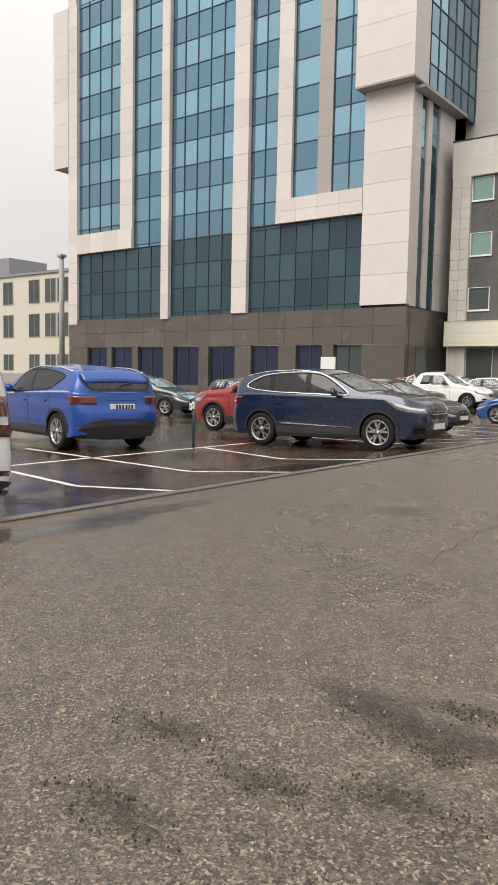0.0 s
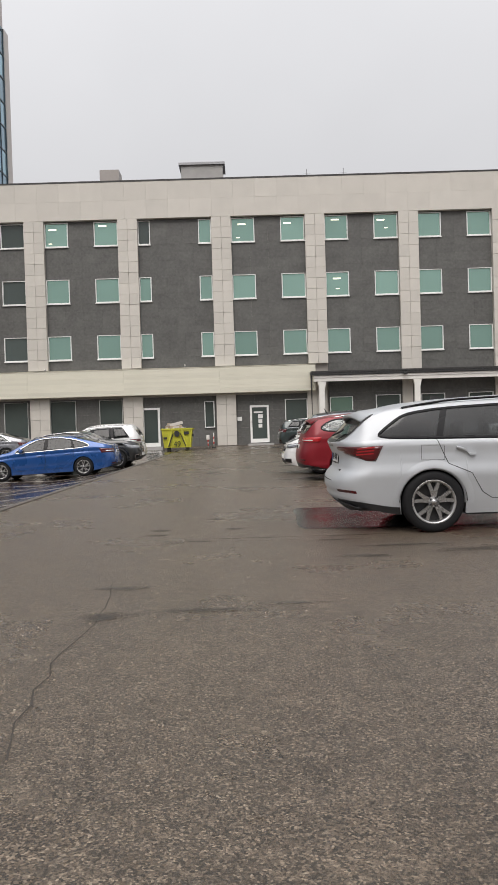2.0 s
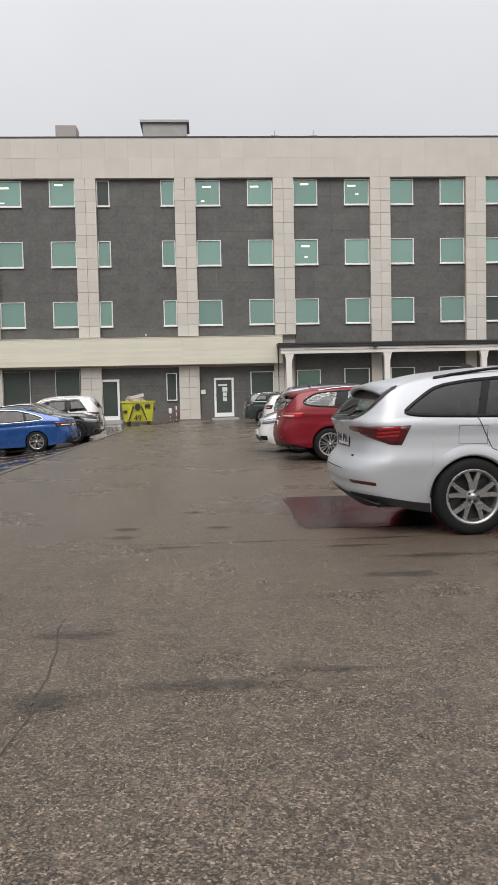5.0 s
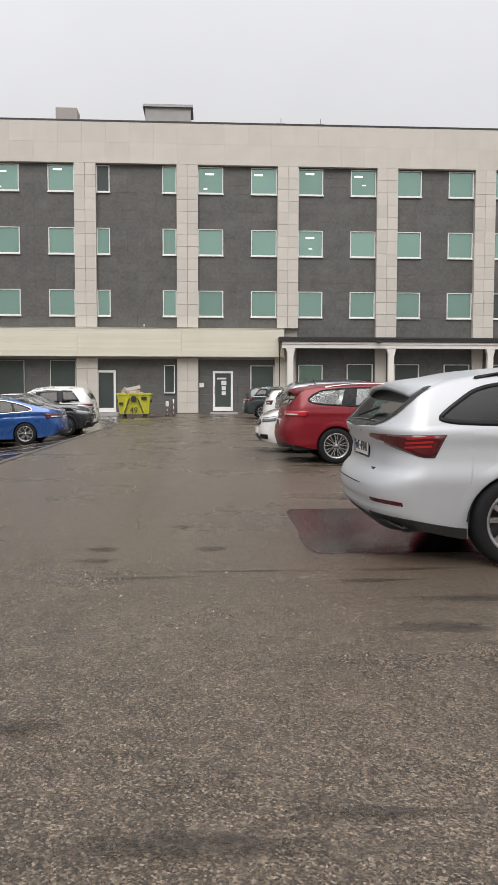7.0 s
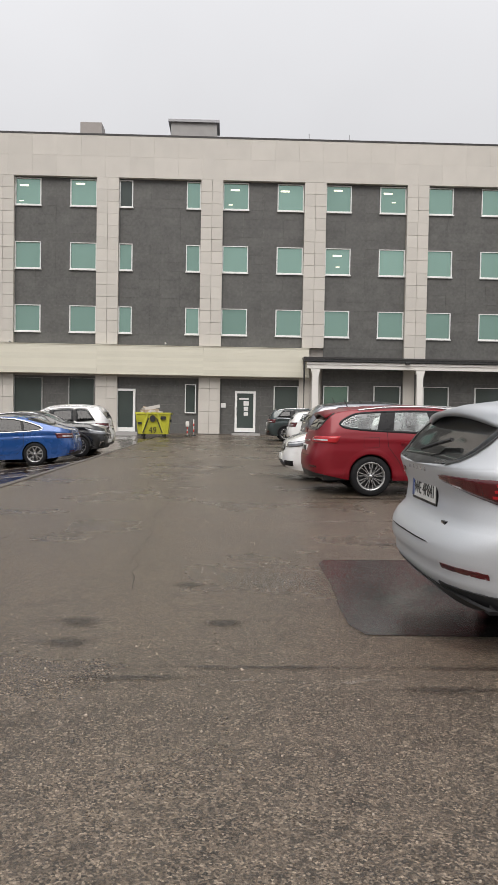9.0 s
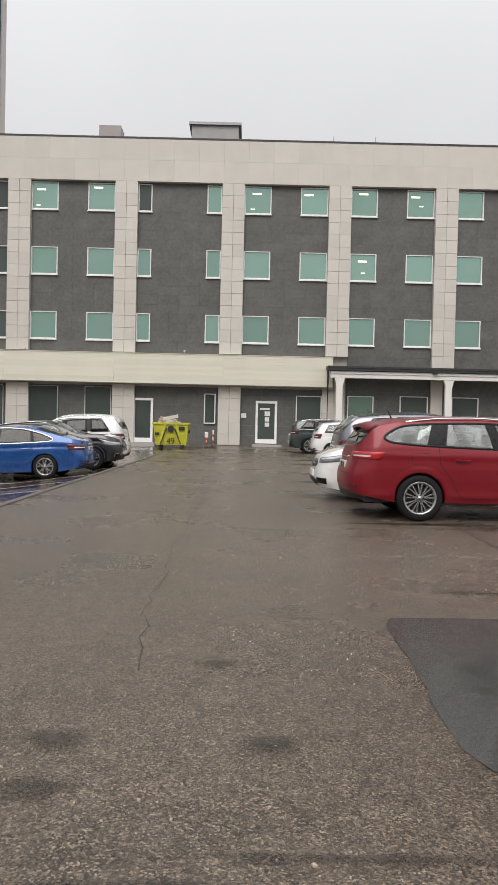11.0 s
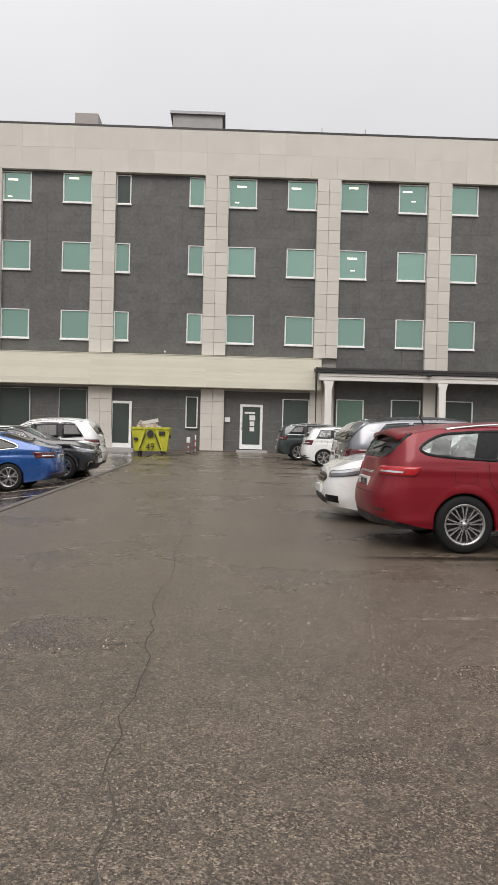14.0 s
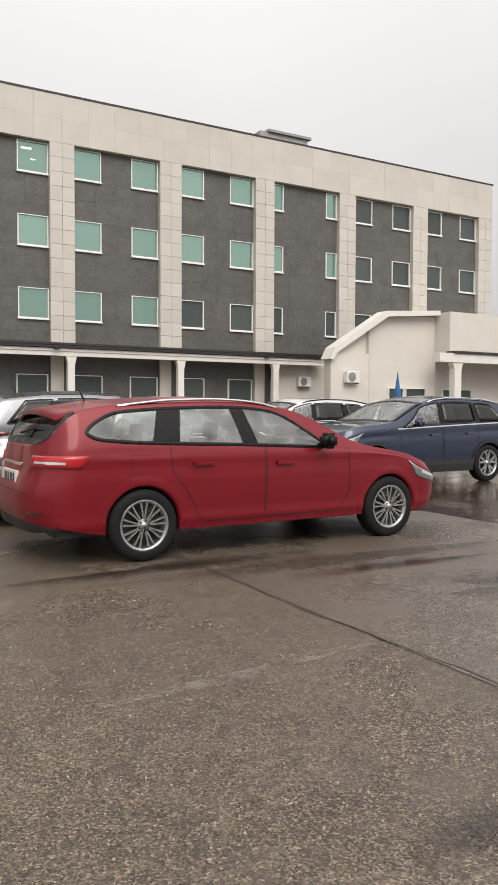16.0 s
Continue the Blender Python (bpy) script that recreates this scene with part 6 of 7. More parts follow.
    part("grille_bar", boxes((front_x(zg) - 0.02, front_x(zg) + 0.016, -0.36, 0.36, zg - 0.012, zg + 0.012), (front_x(zg + 0.05) - 0.02, front_x(zg + 0.05) + 0.014, -0.34, 0.34, zg + 0.04, zg + 0.055)), M_CHROME, c, "chrome grille bar")
    part("number_plate", boxes((front_x(0.45) - 0.012, front_x(0.45) + 0.022, -0.26, 0.26, 0.40, 0.51)), M_PLATE, c, "white number plate")
    if s.get("roof_mat"):
        part("roof_panel", across(sh, rw[1] + 0.02, ws[0] - 0.02, 2.02, 12, 8, 0.004, 0.006), s["roof_mat"], c, "contrasting dark roof", smooth=True)
    # cabin
    hb = sh.belt(s["base"] * 0.5)
    fr = s["base"] - 1.05
    for sx, hh in ((fr, hb), (fr - 0.85, hb - 0.02)):
        for sy in (-0.36, 0.36):
            seat(c, sx, sy, hh)
    part("dashboard", boxes((s["screen"][1] - 0.75, s["screen"][1] - 0.2, -s["width"] * 0.40, s["width"] * 0.40, hb - 0.28, hb - 0.04), bevel=0.05), M_SEAT, c, smooth=True)
    bm = bmesh.new()
    ring = [(s["screen"][1] - 0.95 + 0.05 * math.sin(2 * math.pi * k / 20), 0.37 + 0.18 * math.cos(2 * math.pi * k / 20), hb - 0.06 + 0.17 * math.sin(2 * math.pi * k / 20)) for k in range(21)]
    tube(bm, ring, 0.016, 6)
    part("steering_wheel", bm, M_SEAT, c)
    if s.get("fin"):
        bm = prism([(0, 0), (0.17, 0), (0.06, 0.045), (0.01, 0.05)], -0.016, 0.018)
        p = sh.at(s["fin"], 3.0, 1)
        bmesh.ops.translate(bm, verts=bm.verts, vec=(p.x, 0, p.z - 0.004))
        part("antenna", bm, s.get("fin_mat") or paint_mat, c)
    if s.get("mast"):
        bm = bmesh.new()
        p = sh.at(s["mast"], 2.98, 1)
        tube(bm, [(p.x, 0, p.z), (p.x - 0.06, 0, p.z + 0.12)], [0.012, 0.006], 6)
        part("antenna", bm, M_CLAD, c)
    return c


def tail_wing(sh, x, length):
    """A wedge that carries the roof on past the top of the rear window."""
    bm = bmesh.new()
    rows = []
    for k in range(-10, 11):
        side = 1 if k >= 0 else -1
        v = 3 - 0.86 * abs(k) / 10
        f = (abs(k) / 10) ** 3
        a, b = sh.at(x + 0.16, v, side), sh.at(x + 0.02, v, side)
        tip = Vector((x - length * (1 - 0.45 * f), a.y * 0.97, a.z - 0.062 - 0.03 * f))
        rows.append([bm.verts.new(q) for q in (a + Vector((0, 0, 0.004)), tip.lerp(a, 0.5) + Vector((0, 0, 0.014)), tip, tip + Vector((0.02, 0, -0.032)), b)])
    for A, B in zip(rows, rows[1:]):
        for i in range(4):
            bm.faces.new((A[i], A[i + 1], B[i + 1], B[i]))
    for R in (rows[0], rows[-1]):
        bm.faces.new(R)
    bmesh.ops.recalc_face_normals(bm, faces=bm.faces)
    return bm


def across_end(sh, end, z0, z1, half, off=0.010):
    """A plate that follows the nose or the tail between two heights."""
    bm = bmesh.new()
    xe = sh.xr if end < 0 else sh.xf
    rows = []
    zc = (z0 + z1) / 2
    for z in np.linspace(z0, z1, 4):
        row = []
        for k in range(-10, 11):
            yy = half * k / 10
            w = sh.s["width"] / 2 * 0.965
            n = 3.0
            f = min(abs(yy) / w, 0.985)
            d = sh.c * (1 - (1 - f ** n) ** (1 / n))
            sft = sh.rend(z) if end < 0 else sh.fend(z)
            x = (xe + d + sft * max(1 - d / 0.9, 0) ** 1.5) if end < 0 else (xe - d - sft * max(1 - d / 0.9, 0) ** 1.5)
            zz = zc + (z - zc) * max(1 - (abs(k) / 10) ** 5, 0.02)
            row.append((bm.verts.new((x + end * off, yy, zz)), bm.verts.new((x - end * 0.03, yy, zz))))
        rows.append(row)
    for A, B in zip(rows, rows[1:]):
        for i in range(20):
            bm.faces.new((A[i][0], A[i + 1][0], B[i + 1][0], B[i][0]))
    for i in range(20):
        for R in (rows[0], rows[-1]):
            bm.faces.new((R[i][0], R[i + 1][0], R[i + 1][1], R[i][1]))
    bmesh.ops.recalc_face_normals(bm, faces=bm.faces)
    return bm


def estate(**kw):
    s = dict(base=2.70, rear=1.02, front=0.93, width=1.82, wheel=0.325, arch=0.352, sill=0.19, rim=(5, True), rim_r=0.232,
             top=[(-1.02, 0.98), (-0.98, 1.02), (-0.62, 1.32), (-0.45, 1.41), (0.2, 1.455), (1.0, 1.47), (1.5, 1.44), (1.75, 1.36), (2.35, 1.02), (2.55, 0.97), (3.1, 0.88), (3.45, 0.76), (3.63, 0.62)],
             belt=[(-1.02, 0.96), (-0.3, 0.98), (1.2, 0.95), (2.3, 0.91), (3.0, 0.82), (3.63, 0.55)],
             rear_end=[(0.2, 0.10), (0.45, 0.0), (0.62, 0.01), (0.75, 0.06), (0.95, 0.11), (1.05, 0.13), (1.5, 0.10)],
             front_end=[(0.2, 0.10), (0.40, 0.0), (0.60, 0.02), (0.75, 0.10), (1.0, 0.2), (1.5, 0.2)],
             windows=[(-0.52, 0.32, -0.10, 0.34, 1.12, 1.84), (0.44, 1.22, 0.46, 1.20, 1.10, 1.86), (1.34, 2.22, 1.32, 1.72, 1.08, 1.86)],
             screen=(1.66, 2.36), rear_glass=(-0.92, -0.60), doors=[(0.38, 1.26), (1.28, 2.28)], door_cut=[0.22, 0.05], privacy=False, chrome=0, clad=False, rails=(-0.35, 1.55),
             tail=(0.76, 0.97, 0.36), head=(0.70, 0.92, 0.42), plate=0.80, grille=(0.52, 0.66), fin=0.0)
    s.update(kw)
    return s


def suv(**kw):
    s = dict(base=2.65, rear=0.92, front=0.88, width=1.84, wheel=0.345, arch=0.378, sill=0.23, rim=(5, True), rim_r=0.238,
             top=[(-0.92, 1.05), (-0.88, 1.10), (-0.66, 1.36), (-0.5, 1.50), (0.1, 1.575), (0.8, 1.60), (1.3, 1.57), (1.6, 1.47), (2.2, 1.14), (2.4, 1.10), (3.0, 1.05), (3.35, 0.98), (3.48, 0.91), (3.53, 0.85)],
             belt=[(-0.92, 1.05), (-0.3, 1.07), (1.2, 1.03), (2.2, 1.0), (2.9, 0.96), (3.53, 0.80)],
             rear_end=[(0.2, 0.12), (0.5, 0.0), (0.72, 0.02), (0.85, 0.07), (1.05, 0.10), (1.6, 0.08)],
             front_end=[(0.2, 0.14), (0.48, 0.0), (0.70, 0.01), (0.85, 0.08), (1.1, 0.2), (1.6, 0.2)],
             windows=[(-0.42, 0.22, -0.12, 0.24, 1.14, 1.82), (0.34, 1.10, 0.36, 1.08, 1.10, 1.84), (1.20, 2.06, 1.18, 1.60, 1.08, 1.84)],
             screen=(1.54, 2.22), rear_glass=(-0.86, -0.62), doors=[(0.28, 1.13), (1.15, 2.12)], door_cut=[0.24, 0.05], privacy=True, chrome=1, clad=True, rails=(-0.4, 1.4),
             tail=(0.74, 0.95, 0.34), head=(0.76, 0.95, 0.45), plate=0.82, grille=(0.60, 0.78), fin=0.0)
    s.update(kw)
    return s


def hatch(**kw):
    s = estate(base=2.62, rear=0.78, front=0.90, width=1.77, wheel=0.315, arch=0.342,
               top=[(-0.78, 1.0), (-0.74, 1.04), (-0.50, 1.30), (-0.30, 1.42), (0.3, 1.48), (0.9, 1.495), (1.4, 1.46), (1.65, 1.38), (2.25, 1.03), (2.45, 0.98), (3.0, 0.88), (3.35, 0.76), (3.52, 0.60)],
               belt=[(-0.78, 0.98), (-0.2, 1.0), (1.1, 0.96), (2.2, 0.92), (2.9, 0.83), (3.52, 0.55)],
               windows=[(-0.30, 0.24, -0.12, 0.26, 1.14, 1.80), (0.36, 1.12, 0.38, 1.10, 1.10, 1.84), (1.22, 2.10, 1.20, 1.62, 1.08, 1.84)],
               screen=(1.56, 2.26), rear_glass=(-0.70, -0.48), doors=[(0.30, 1.15), (1.17, 2.16)], rails=None, tail=(0.74, 0.98, 0.26), plate=0.72, fin=None)
    s.update(kw)
    return s


def saloon(**kw):
    s = estate(base=2.84, rear=1.12, front=0.92, width=1.86, wheel=0.33, arch=0.357,
               top=[(-1.12, 0.96), (-1.05, 1.02), (-0.72, 1.09), (-0.45, 1.16), (0.25, 1.38), (0.6, 1.45), (1.1, 1.468), (1.55, 1.44), (1.85, 1.36), (2.5, 1.01), (2.7, 0.96), (3.25, 0.86), (3.6, 0.74), (3.76, 0.60)],
               belt=[(-1.12, 0.93), (-0.4, 0.97), (1.2, 0.94), (2.4, 0.90), (3.1, 0.81), (3.76, 0.55)],
               windows=[(-0.15, 0.36, 0.22, 0.38, 1.14, 1.72), (0.44, 1.24, 0.48, 1.22, 1.10, 1.84), (1.36, 2.34, 1.34, 1.82, 1.08, 1.84)],
               screen=(1.76, 2.50), rear_glass=(-0.42, 0.34), doors=[(0.30, 1.28), (1.30, 2.40)], chrome=2, rails=None, tail=(0.74, 0.95, 0.42), plate=0.78)
    s.update(kw)
    return s


# right-hand row
SILVER_TOP = [(-1.05, 0.93), (-1.01, 0.975), (-0.78, 1.205), (-0.69, 1.275), (-0.52, 1.335), (-0.25, 1.385), (0.2, 1.425), (0.8, 1.455), (1.2, 1.46), (1.5, 1.44), (1.75, 1.36), (2.35, 1.02), (2.55, 0.97), (3.1, 0.88), (3.45, 0.76), (3.63, 0.62)]
SILVER_DLO = dict(outline=[(-0.56, 1.055), (-0.46, 1.135), (-0.28, 1.258), (0.10, 1.312), (0.9, 1.345), (1.35, 1.335), (1.62, 1.27), (2.20, 0.965), (1.2, 0.985), (0.0, 1.0), (-0.42, 1.012), (-0.55, 1.03)],
                  pillars=[((0.03, 0.10), (0.12, 0.19)), ((1.02, 1.16), (1.00, 1.12))])
SILVER_FLANK = [(0.15, 0.13), (0.28, 0.085), (0.36, 0.062), (0.50, 0.028), (0.61, 0.0), (0.65, 0.001), (0.74, 0.015), (0.84, 0.016), (0.925, 0.0), (0.955, 0.006), (1.0, 0.016), (1.3, 0.016)]
car("estate_car", estate(plate_text="WE 4P841", badge=True, rail_mat=M_TRIM, wedge=True, spoil=0.13, gap=(0.55, 0.42), lip=(0.22, 0.33), refl=(0.225, 0.268), refl_len=0.17, fin_mat=M_CLAD, rear=1.03, width=1.84, fin=0.2, tail=(0.75, 0.945, 0.34), plate=0.80, top=SILVER_TOP, rear_glass=(-1.0, -0.66), rear_side=2.02,
                         dlo=SILVER_DLO, flank=SILVER_FLANK, flare=True, sharp=0.014, valance=0.10, privacy=True, rails=(-0.30, 1.55), corner=0.40,
                         door_line=[[(0.04, 0.985), (0.16, 0.86), (0.40, 0.60), (0.52, 0.38), (0.62, 0.31), (1.24, 0.30), (1.24, 0.97)], [(1.27, 0.97), (1.27, 0.30), (2.15, 0.31), (2.26, 0.55), (2.26, 0.93)]],
                         doors=[(0.14, 1.24), (1.28, 2.28)],
                         rear_end=[(0.2, 0.22), (0.30, 0.09), (0.38, 0.02), (0.44, 0.025), (0.46, 0.0), (0.56, 0.0), (0.63, 0.04), (0.68, 0.10), (0.80, 0.115), (0.89, 0.08), (0.975, 0.045), (1.0, 0.07), (1.05, 0.09), (1.5, 0.10)]), P_SILVER, 0.826, 11.17, 0, "silver estate car with black roof rails parked tail out")
RED_TOP = [(-0.98, 0.97), (-0.94, 1.01), (-0.73, 1.25), (-0.62, 1.33), (-0.3, 1.392), (0.2, 1.425), (0.7, 1.445), (1.2, 1.432), (1.5, 1.38), (1.75, 1.29), (2.25, 1.02), (2.45, 0.96), (3.0, 0.87), (3.38, 0.75), (3.57, 0.60)]
RED_DLO = dict(outline=[(-0.51, 1.115), (-0.44, 1.19), (-0.25, 1.29), (0.14, 1.322), (0.62, 1.342), (1.05, 1.34), (1.42, 1.29), (1.93, 0.965), (1.85, 0.955), (1.1, 0.99), (0.3, 1.015), (-0.1, 1.03), (-0.42, 1.06)],
               pillars=[((0.07, 0.33), (0.16, 0.38)), ((0.98, 1.14), (0.88, 1.02))])
RED_FLANK = [(0.15, 0.06), (0.30, 0.04), (0.325, 0.022), (0.42, 0.024), (0.56, 0.008), (0.70, 0.0), (0.83, 0.006), (0.88, 0.0), (0.97, 0.016), (1.3, 0.016)]
car("estate_car", estate(base=2.73, rear=0.98, front=0.84, sill=0.255, tail_mat=M_TAILB, wheel=0.315, arch=0.345, rim=(9, True), rim_r=0.222, tail=(0.78, 0.935, 0.37), fin=None, mast=-0.25, plate=0.72, top=RED_TOP, dlo=RED_DLO, flank=RED_FLANK, flare=True, rail_mat=M_CHROME, mirror_mat=M_TRIM, rails=(-0.2, 1.4), rear_glass=(-0.92, -0.64), rear_side=2.04, spoil=0.12, screen=(1.56, 2.26),
                         door_line=[[(0.24, 1.0), (0.26, 0.86), (0.44, 0.55), (0.52, 0.38), (0.60, 0.33), (1.20, 0.33), (1.20, 0.97)], [(1.22, 0.97), (1.22, 0.33), (2.10, 0.34), (2.20, 0.55), (2.18, 0.93)]],
                         doors=[(0.36, 1.20), (1.22, 2.20)]), P_RED, 0.93, 19.22, 0.5, "wine red estate car with silver roof rails parked tail out")
car("hatchback", hatch(base=2.70, head=(0.80, 0.985, 0.46), grille=(0.56, 0.69), top=[(-0.78, 1.0), (-0.74, 1.04), (-0.50, 1.30), (-0.30, 1.42), (0.3, 1.48), (0.9, 1.495), (1.4, 1.46), (1.65, 1.38), (2.25, 1.06), (2.45, 1.01), (3.0, 0.94), (3.35, 0.87), (3.52, 0.80), (3.6, 0.76)], belt=[(-0.78, 0.98), (-0.2, 1.0), (1.1, 0.96), (2.2, 0.93), (2.9, 0.87), (3.6, 0.73)], flank=RED_FLANK, flare=True, front_end=[(0.2, 0.12), (0.30, 0.0), (0.48, 0.0), (0.58, 0.03), (0.72, 0.07), (0.80, 0.13), (1.0, 0.22), (1.5, 0.3)]), P_WHITE, 3.36, 21.6, 180, "white hatchback parked nose out beside the red car")
car("crossover", suv(chrome=0, rails=None, mast=-0.1, strip_mat=M_TAIL, tail=(0.70, 0.92, 0.42), roof_mat=M_TRIM), P_GREY, 1.25, 24.1, 0, "grey crossover with a black roof parked tail out")
car("crossover", suv(chrome=0, fin=-0.2), P_WHITE, 1.55, 26.75, 0, "white crossover with a fin aerial parked tail out")
car("hatchback", hatch(), P_WHITE, 1.93, 38.7, 0, "small white hatchback parked tail out")
car("crossover", suv(fin=-0.2), P_GREEN, 1.4, 43.0, 0, "dark crossover with roof rails parked tail out")
car("hatchback", hatch(), P_BLACK, 3.225, 3.84, 180, "black hatchback parked nose out at the aisle")
# facing row behind it
car("crossover", suv(chrome=1), P_NAVY, 9.35, 23.2, 180, "navy blue crossover with silver roof rails parked nose to nose")
car("crossover", suv(chrome=1, rail_mat=M_TRIM), P_WHITE, 8.95, 26.6, 180, "white crossover with black roof rails parked nose in")
# left-hand lot
NAVY_DLO = dict(outline=[(-0.36, 1.25), (-0.24, 1.34), (0.05, 1.45), (0.5, 1.492), (1.1, 1.50), (1.48, 1.44), (2.02, 1.085), (1.96, 1.06), (1.1, 1.10), (0.4, 1.125), (-0.1, 1.175), (-0.3, 1.215)],
                pillars=[((0.20, 0.32), (0.22, 0.30)), ((1.06, 1.20), (1.04, 1.15))], dark=True)
NAVY_FLANK = [(0.15, 0.08), (0.30, 0.02), (0.45, 0.025), (0.52, 0.012), (0.80, 0.0), (0.95, 0.008), (1.06, 0.0), (1.12, 0.016), (1.5, 0.016)]
car("crossover", suv(chrome=2, clad=True, head=(0.78, 0.97, 0.6), dlo=NAVY_DLO, flank=NAVY_FLANK, mirror_mat=P_NAVY, sill_strip=True), P_NAVY, -9.5, 14.45, 2, "navy blue crossover with chrome window trim parked nose out")
BLUE_DLO = dict(outline=[(-0.22, 1.36), (0.0, 1.43), (0.5, 1.495), (1.1, 1.505), (1.48, 1.44), (2.02, 1.07), (1.96, 1.045), (1.1, 1.08), (0.5, 1.105), (0.25, 1.14), (-0.02, 1.27)],
                pillars=[((0.98, 1.10), (0.96, 1.06))], dark=True)
car("crossover", suv(chrome=1, dlo=BLUE_DLO, flank=NAVY_FLANK, lip=(0.22, 0.60), trim_mat=P_RBLUE, strip_mat=M_TAIL, mirror_mat=P_RBLUE), P_RBLUE, -11.3, 10.75, 168, "royal blue crossover with silver rails parked tail out")
SALOON_DLO = dict(outline=[(-0.24, 1.06), (0.1, 1.21), (0.6, 1.345), (1.15, 1.375), (1.6, 1.325), (2.32, 0.965), (2.25, 0.945), (1.2, 0.975), (0.3, 0.995), (-0.15, 1.025)],
                  pillars=[((0.26, 0.34), (0.34, 0.42)), ((1.20, 1.34), (1.16, 1.28))], dark=True)
car("saloon_car", saloon(dlo=SALOON_DLO, privacy=True), P_BLUE, -6.77, 29.3, 180, "bright blue saloon car with chrome window trim parked tail out")
car("crossover", suv(head=(0.74, 0.95, 0.5), fog_trim=True), P_BLACK, -8.68, 31.9, 0, "black crossover parked nose out beside the blue saloon")
TALL = [(-0.95, 1.12), (-0.90, 1.17), (-0.68, 1.52), (-0.5, 1.67), (0.1, 1.74), (0.8, 1.76), (1.3, 1.72), (1.6, 1.57), (2.2, 1.18), (2.4, 1.10), (3.0, 1.0), (3.35, 0.9), (3.53, 0.70)]
car("crossover", suv(chrome=0, tail=(0.70, 0.98, 0.40), top=TALL, rear=0.95, base=2.67), P_WHITE, -6.35, 34.4, 180, "tall white crossover with roof rails parked tail out")
car("hatchback", hatch(), P_BLACK, -11.5, 21.0, 0, "black hatchback parked nose out")
car("crossover", suv(chrome=0), P_ORANGE, -10.35, 17.15, 180, "red orange crossover parked nose in behind the navy car")
car("hatchback", hatch(), P_GREEN, -22.5, 22.0, 10, "dark green-grey hatchback in the far row")
car("hatchback", hatch(), P_BLACK, -21.0, 27.0, 8, "black hatchback in the far row")
car("crossover", suv(chrome=0), P_BLACK, -16.5, 31.5, 0, "black crossover in the far row")
car("hatchback", hatch(), P_WHITE, -17.5, 41.5, 0, "white hatchback by the office wall")
car("hatchback", hatch(), P_ORANGE, -18.5, 39.6, 0, "red hatchback by the office wall")
car("saloon_car", saloon(), P_GREY, -13.0, 40.5, 180, "grey saloon car behind the white crossover")


def pickup():
    s = suv(base=3.22, rear=1.2, front=0.9, width=1.86, wheel=0.38, arch=0.43, sill=0.38,
            top=[(-1.2, 1.10), (-0.5, 1.12), (0.35, 1.14), (0.52, 1.35), (0.72, 1.72), (1.0, 1.80), (1.7, 1.80), (2.0, 1.70), (2.5, 1.26), (2.7, 1.18), (3.5, 1.10), (3.9, 1.0), (4.12, 0.8)],
            belt=[(-1.2, 1.08), (1.2, 1.12), (2.4, 1.12), (3.4, 1.0), (4.12, 0.75)],
            windows=[(0.85, 1.30, 0.95, 1.28, 1.14, 1.80), (1.45, 2.30, 1.43, 1.95, 1.10, 1.82)],
            screen=(1.95, 2.52), rear_glass=(0.45, 0.68), doors=[(0.75, 1.36), (1.38, 2.36)], rails=None, chrome=0, clad=False, privacy=True)
    c = car("pickup_truck", s, P_WHITE, -17.0, 37.0, 2, "white double-cab pickup truck parked nose out", "pickup")
    bm = bmesh.new()
    for sd in (-1, 1):
        tube(bm, [(-0.1, sd * 0.72, 1.1), (0.1, sd * 0.70, 1.5), (0.42, sd * 0.66, 1.62), (0.5, sd * 0.62, 1.2)], 0.035)
    part("sports_bar", bm, M_WHITE, c, "white bar behind the cab")


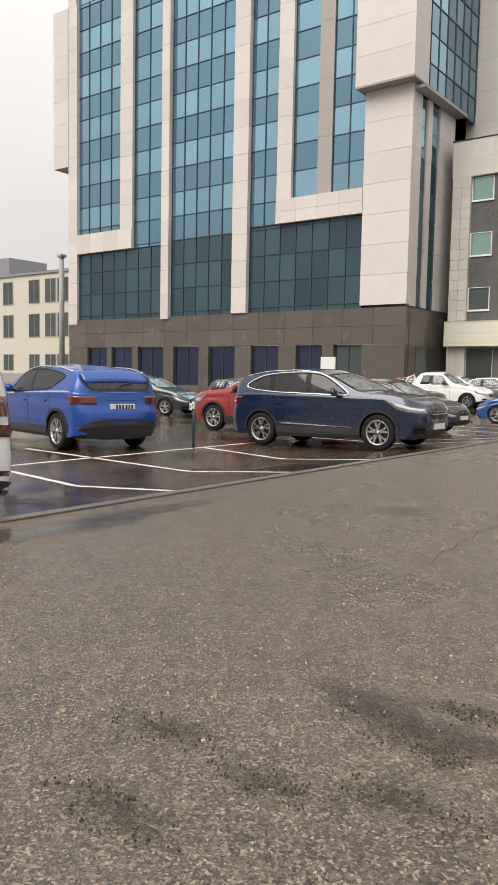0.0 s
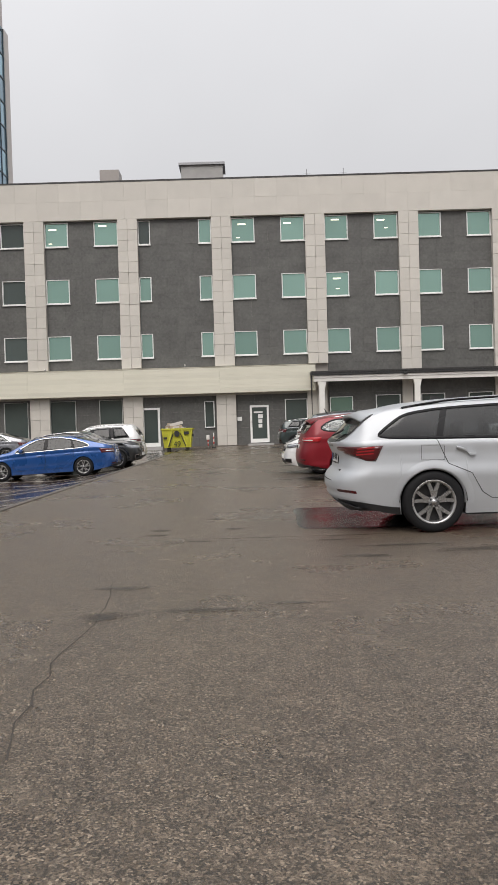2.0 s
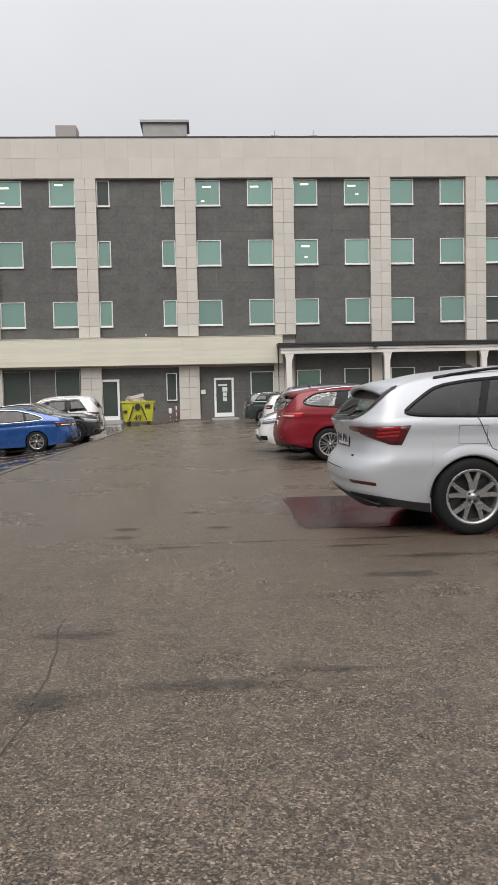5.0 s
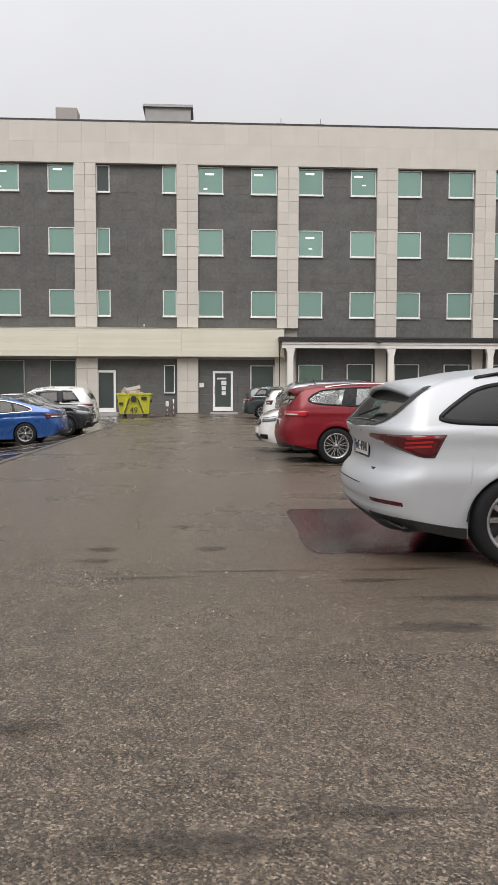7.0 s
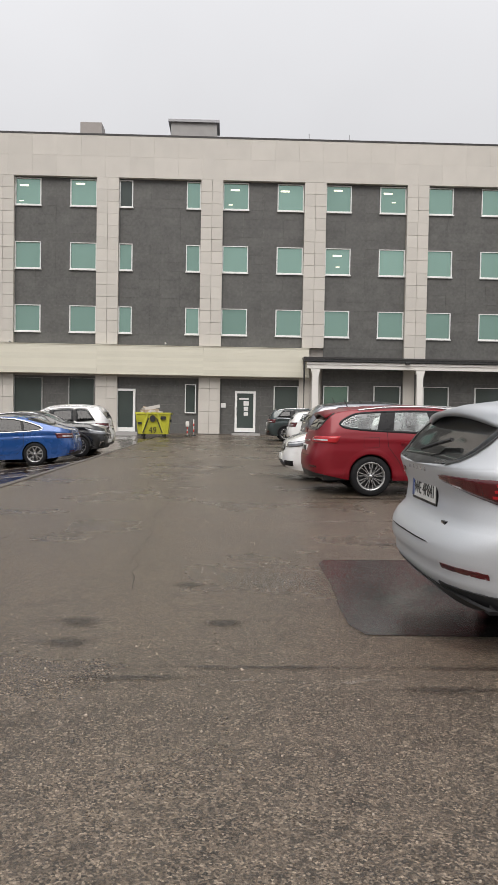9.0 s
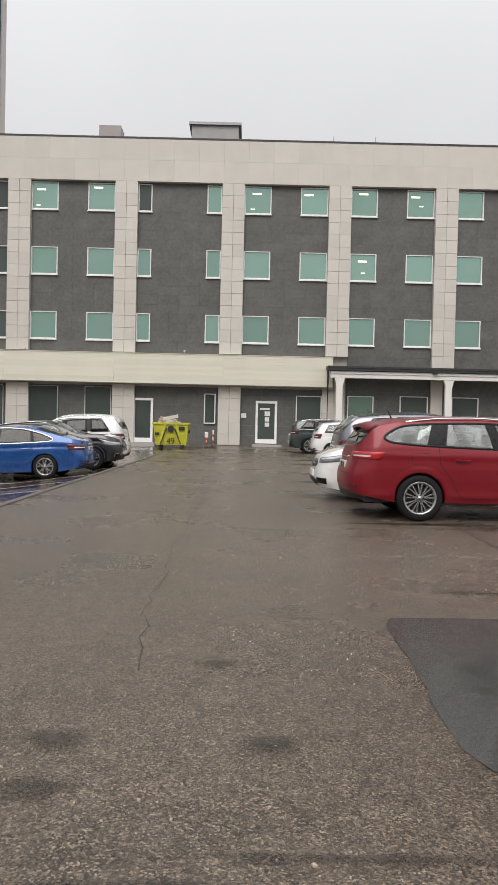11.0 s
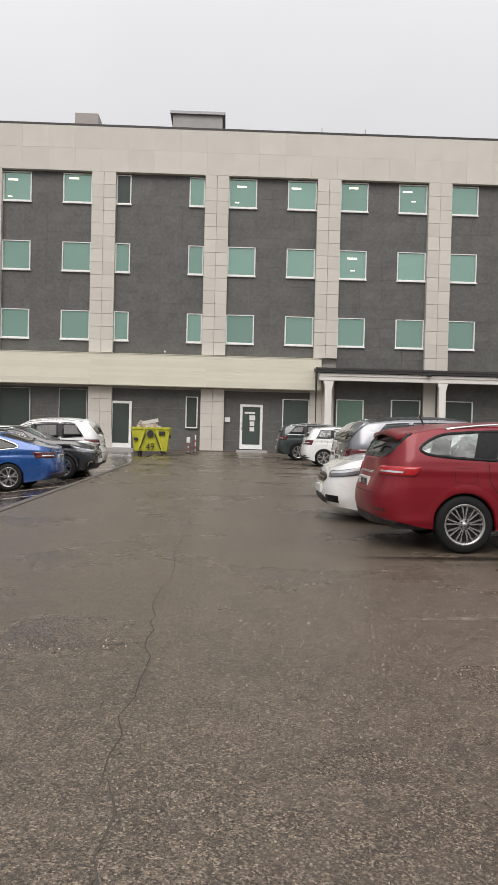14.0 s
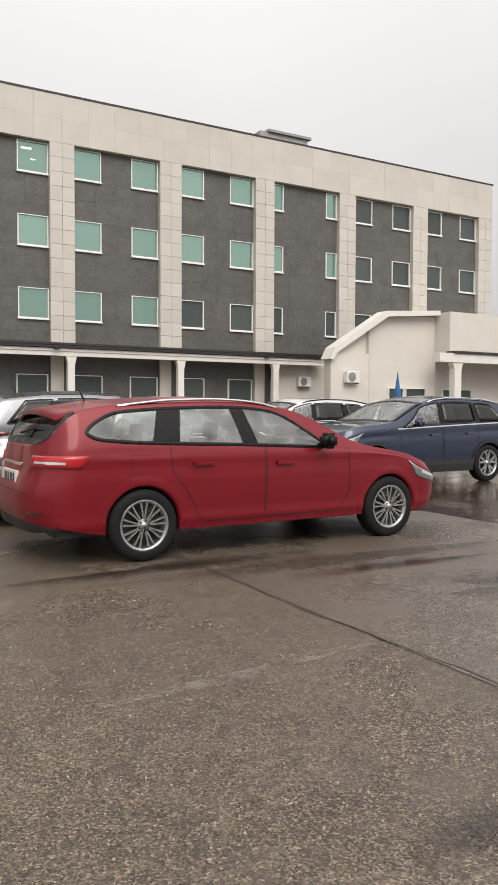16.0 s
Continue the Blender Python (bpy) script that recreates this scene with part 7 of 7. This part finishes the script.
pickup()
van = estate(base=2.7, rear=0.72, front=0.9, width=1.84, wheel=0.32, arch=0.36,
             top=[(-0.72, 1.72), (-0.60, 1.80), (0.2, 1.83), (1.4, 1.82), (1.7, 1.70), (2.35, 1.18), (2.6, 1.10), (3.2, 1.0), (3.6, 0.7)],
             belt=[(-0.72, 1.10), (1.2, 1.10), (2.3, 1.06), (3.0, 0.95), (3.6, 0.62)],
             rear_end=[(0.2, 0.05), (0.5, 0.0), (0.7, 0.03), (1.1, 0.05), (1.85, 0.16)],
             windows=[(0.44, 1.22, 0.46, 1.20, 1.10, 1.60), (1.34, 2.22, 1.32, 1.85, 1.08, 1.70)], screen=(1.68, 2.36), rear_glass=(-0.715, -0.65), rails=None, fin=None, tail=(0.52, 0.92, 0.14))
car("van", van, P_WHITE, -6.02, 3.78, 180, "white van parked tail out at the kerb", "van")


# ---- stone pillars of the office block, panel by panel ----
pm = boxes((0, PW / 2 - 0.014, 0, 0.36, 0, 0.636))
pillar_mesh = bpy.data.meshes.new("stone_panel")
pm.to_mesh(pillar_mesh)
pm.free()
pillar_mesh.materials.append(M_STONE)
for k in range(10):
    z0 = 5.13 if k < 5 else 4.56
    n = 14
    zh = (SLATE_TOP - z0) / n
    for i in range(n):
        for j in range(2):
            ob = new("stone_panel", pillar_mesh)
            ob.parent = building
            ob.location = (EDGE[k] - PW + 0.007 + j * PW / 2, F - 0.10, z0 + i * zh + 0.007)
            ob.scale = (1, 1, (zh - 0.014) / 0.636)
bm = bmesh.new()
for k in range(4):
    tiles(EDGE[k] - PW, EDGE[k], 0.1, 3.38, 2, 5, F + 0.02, 0.25, 0.014, 500 + k, bm)
tiles(2.7, 3.95, 0.1, 3.9, 2, 6, F + 0.02, 0.25, 0.014, 510, bm)
tiles(EDGE[9] + BAY - PW, EDGE[9] + BAY, 4.5, SLATE_TOP, 2, 14, F - 0.1, 0.36, 0.014, 520, bm)
part("lower_pillar", bm, M_STONEJ, building, "pale stone pillars of the ground floor", kind="stuff")
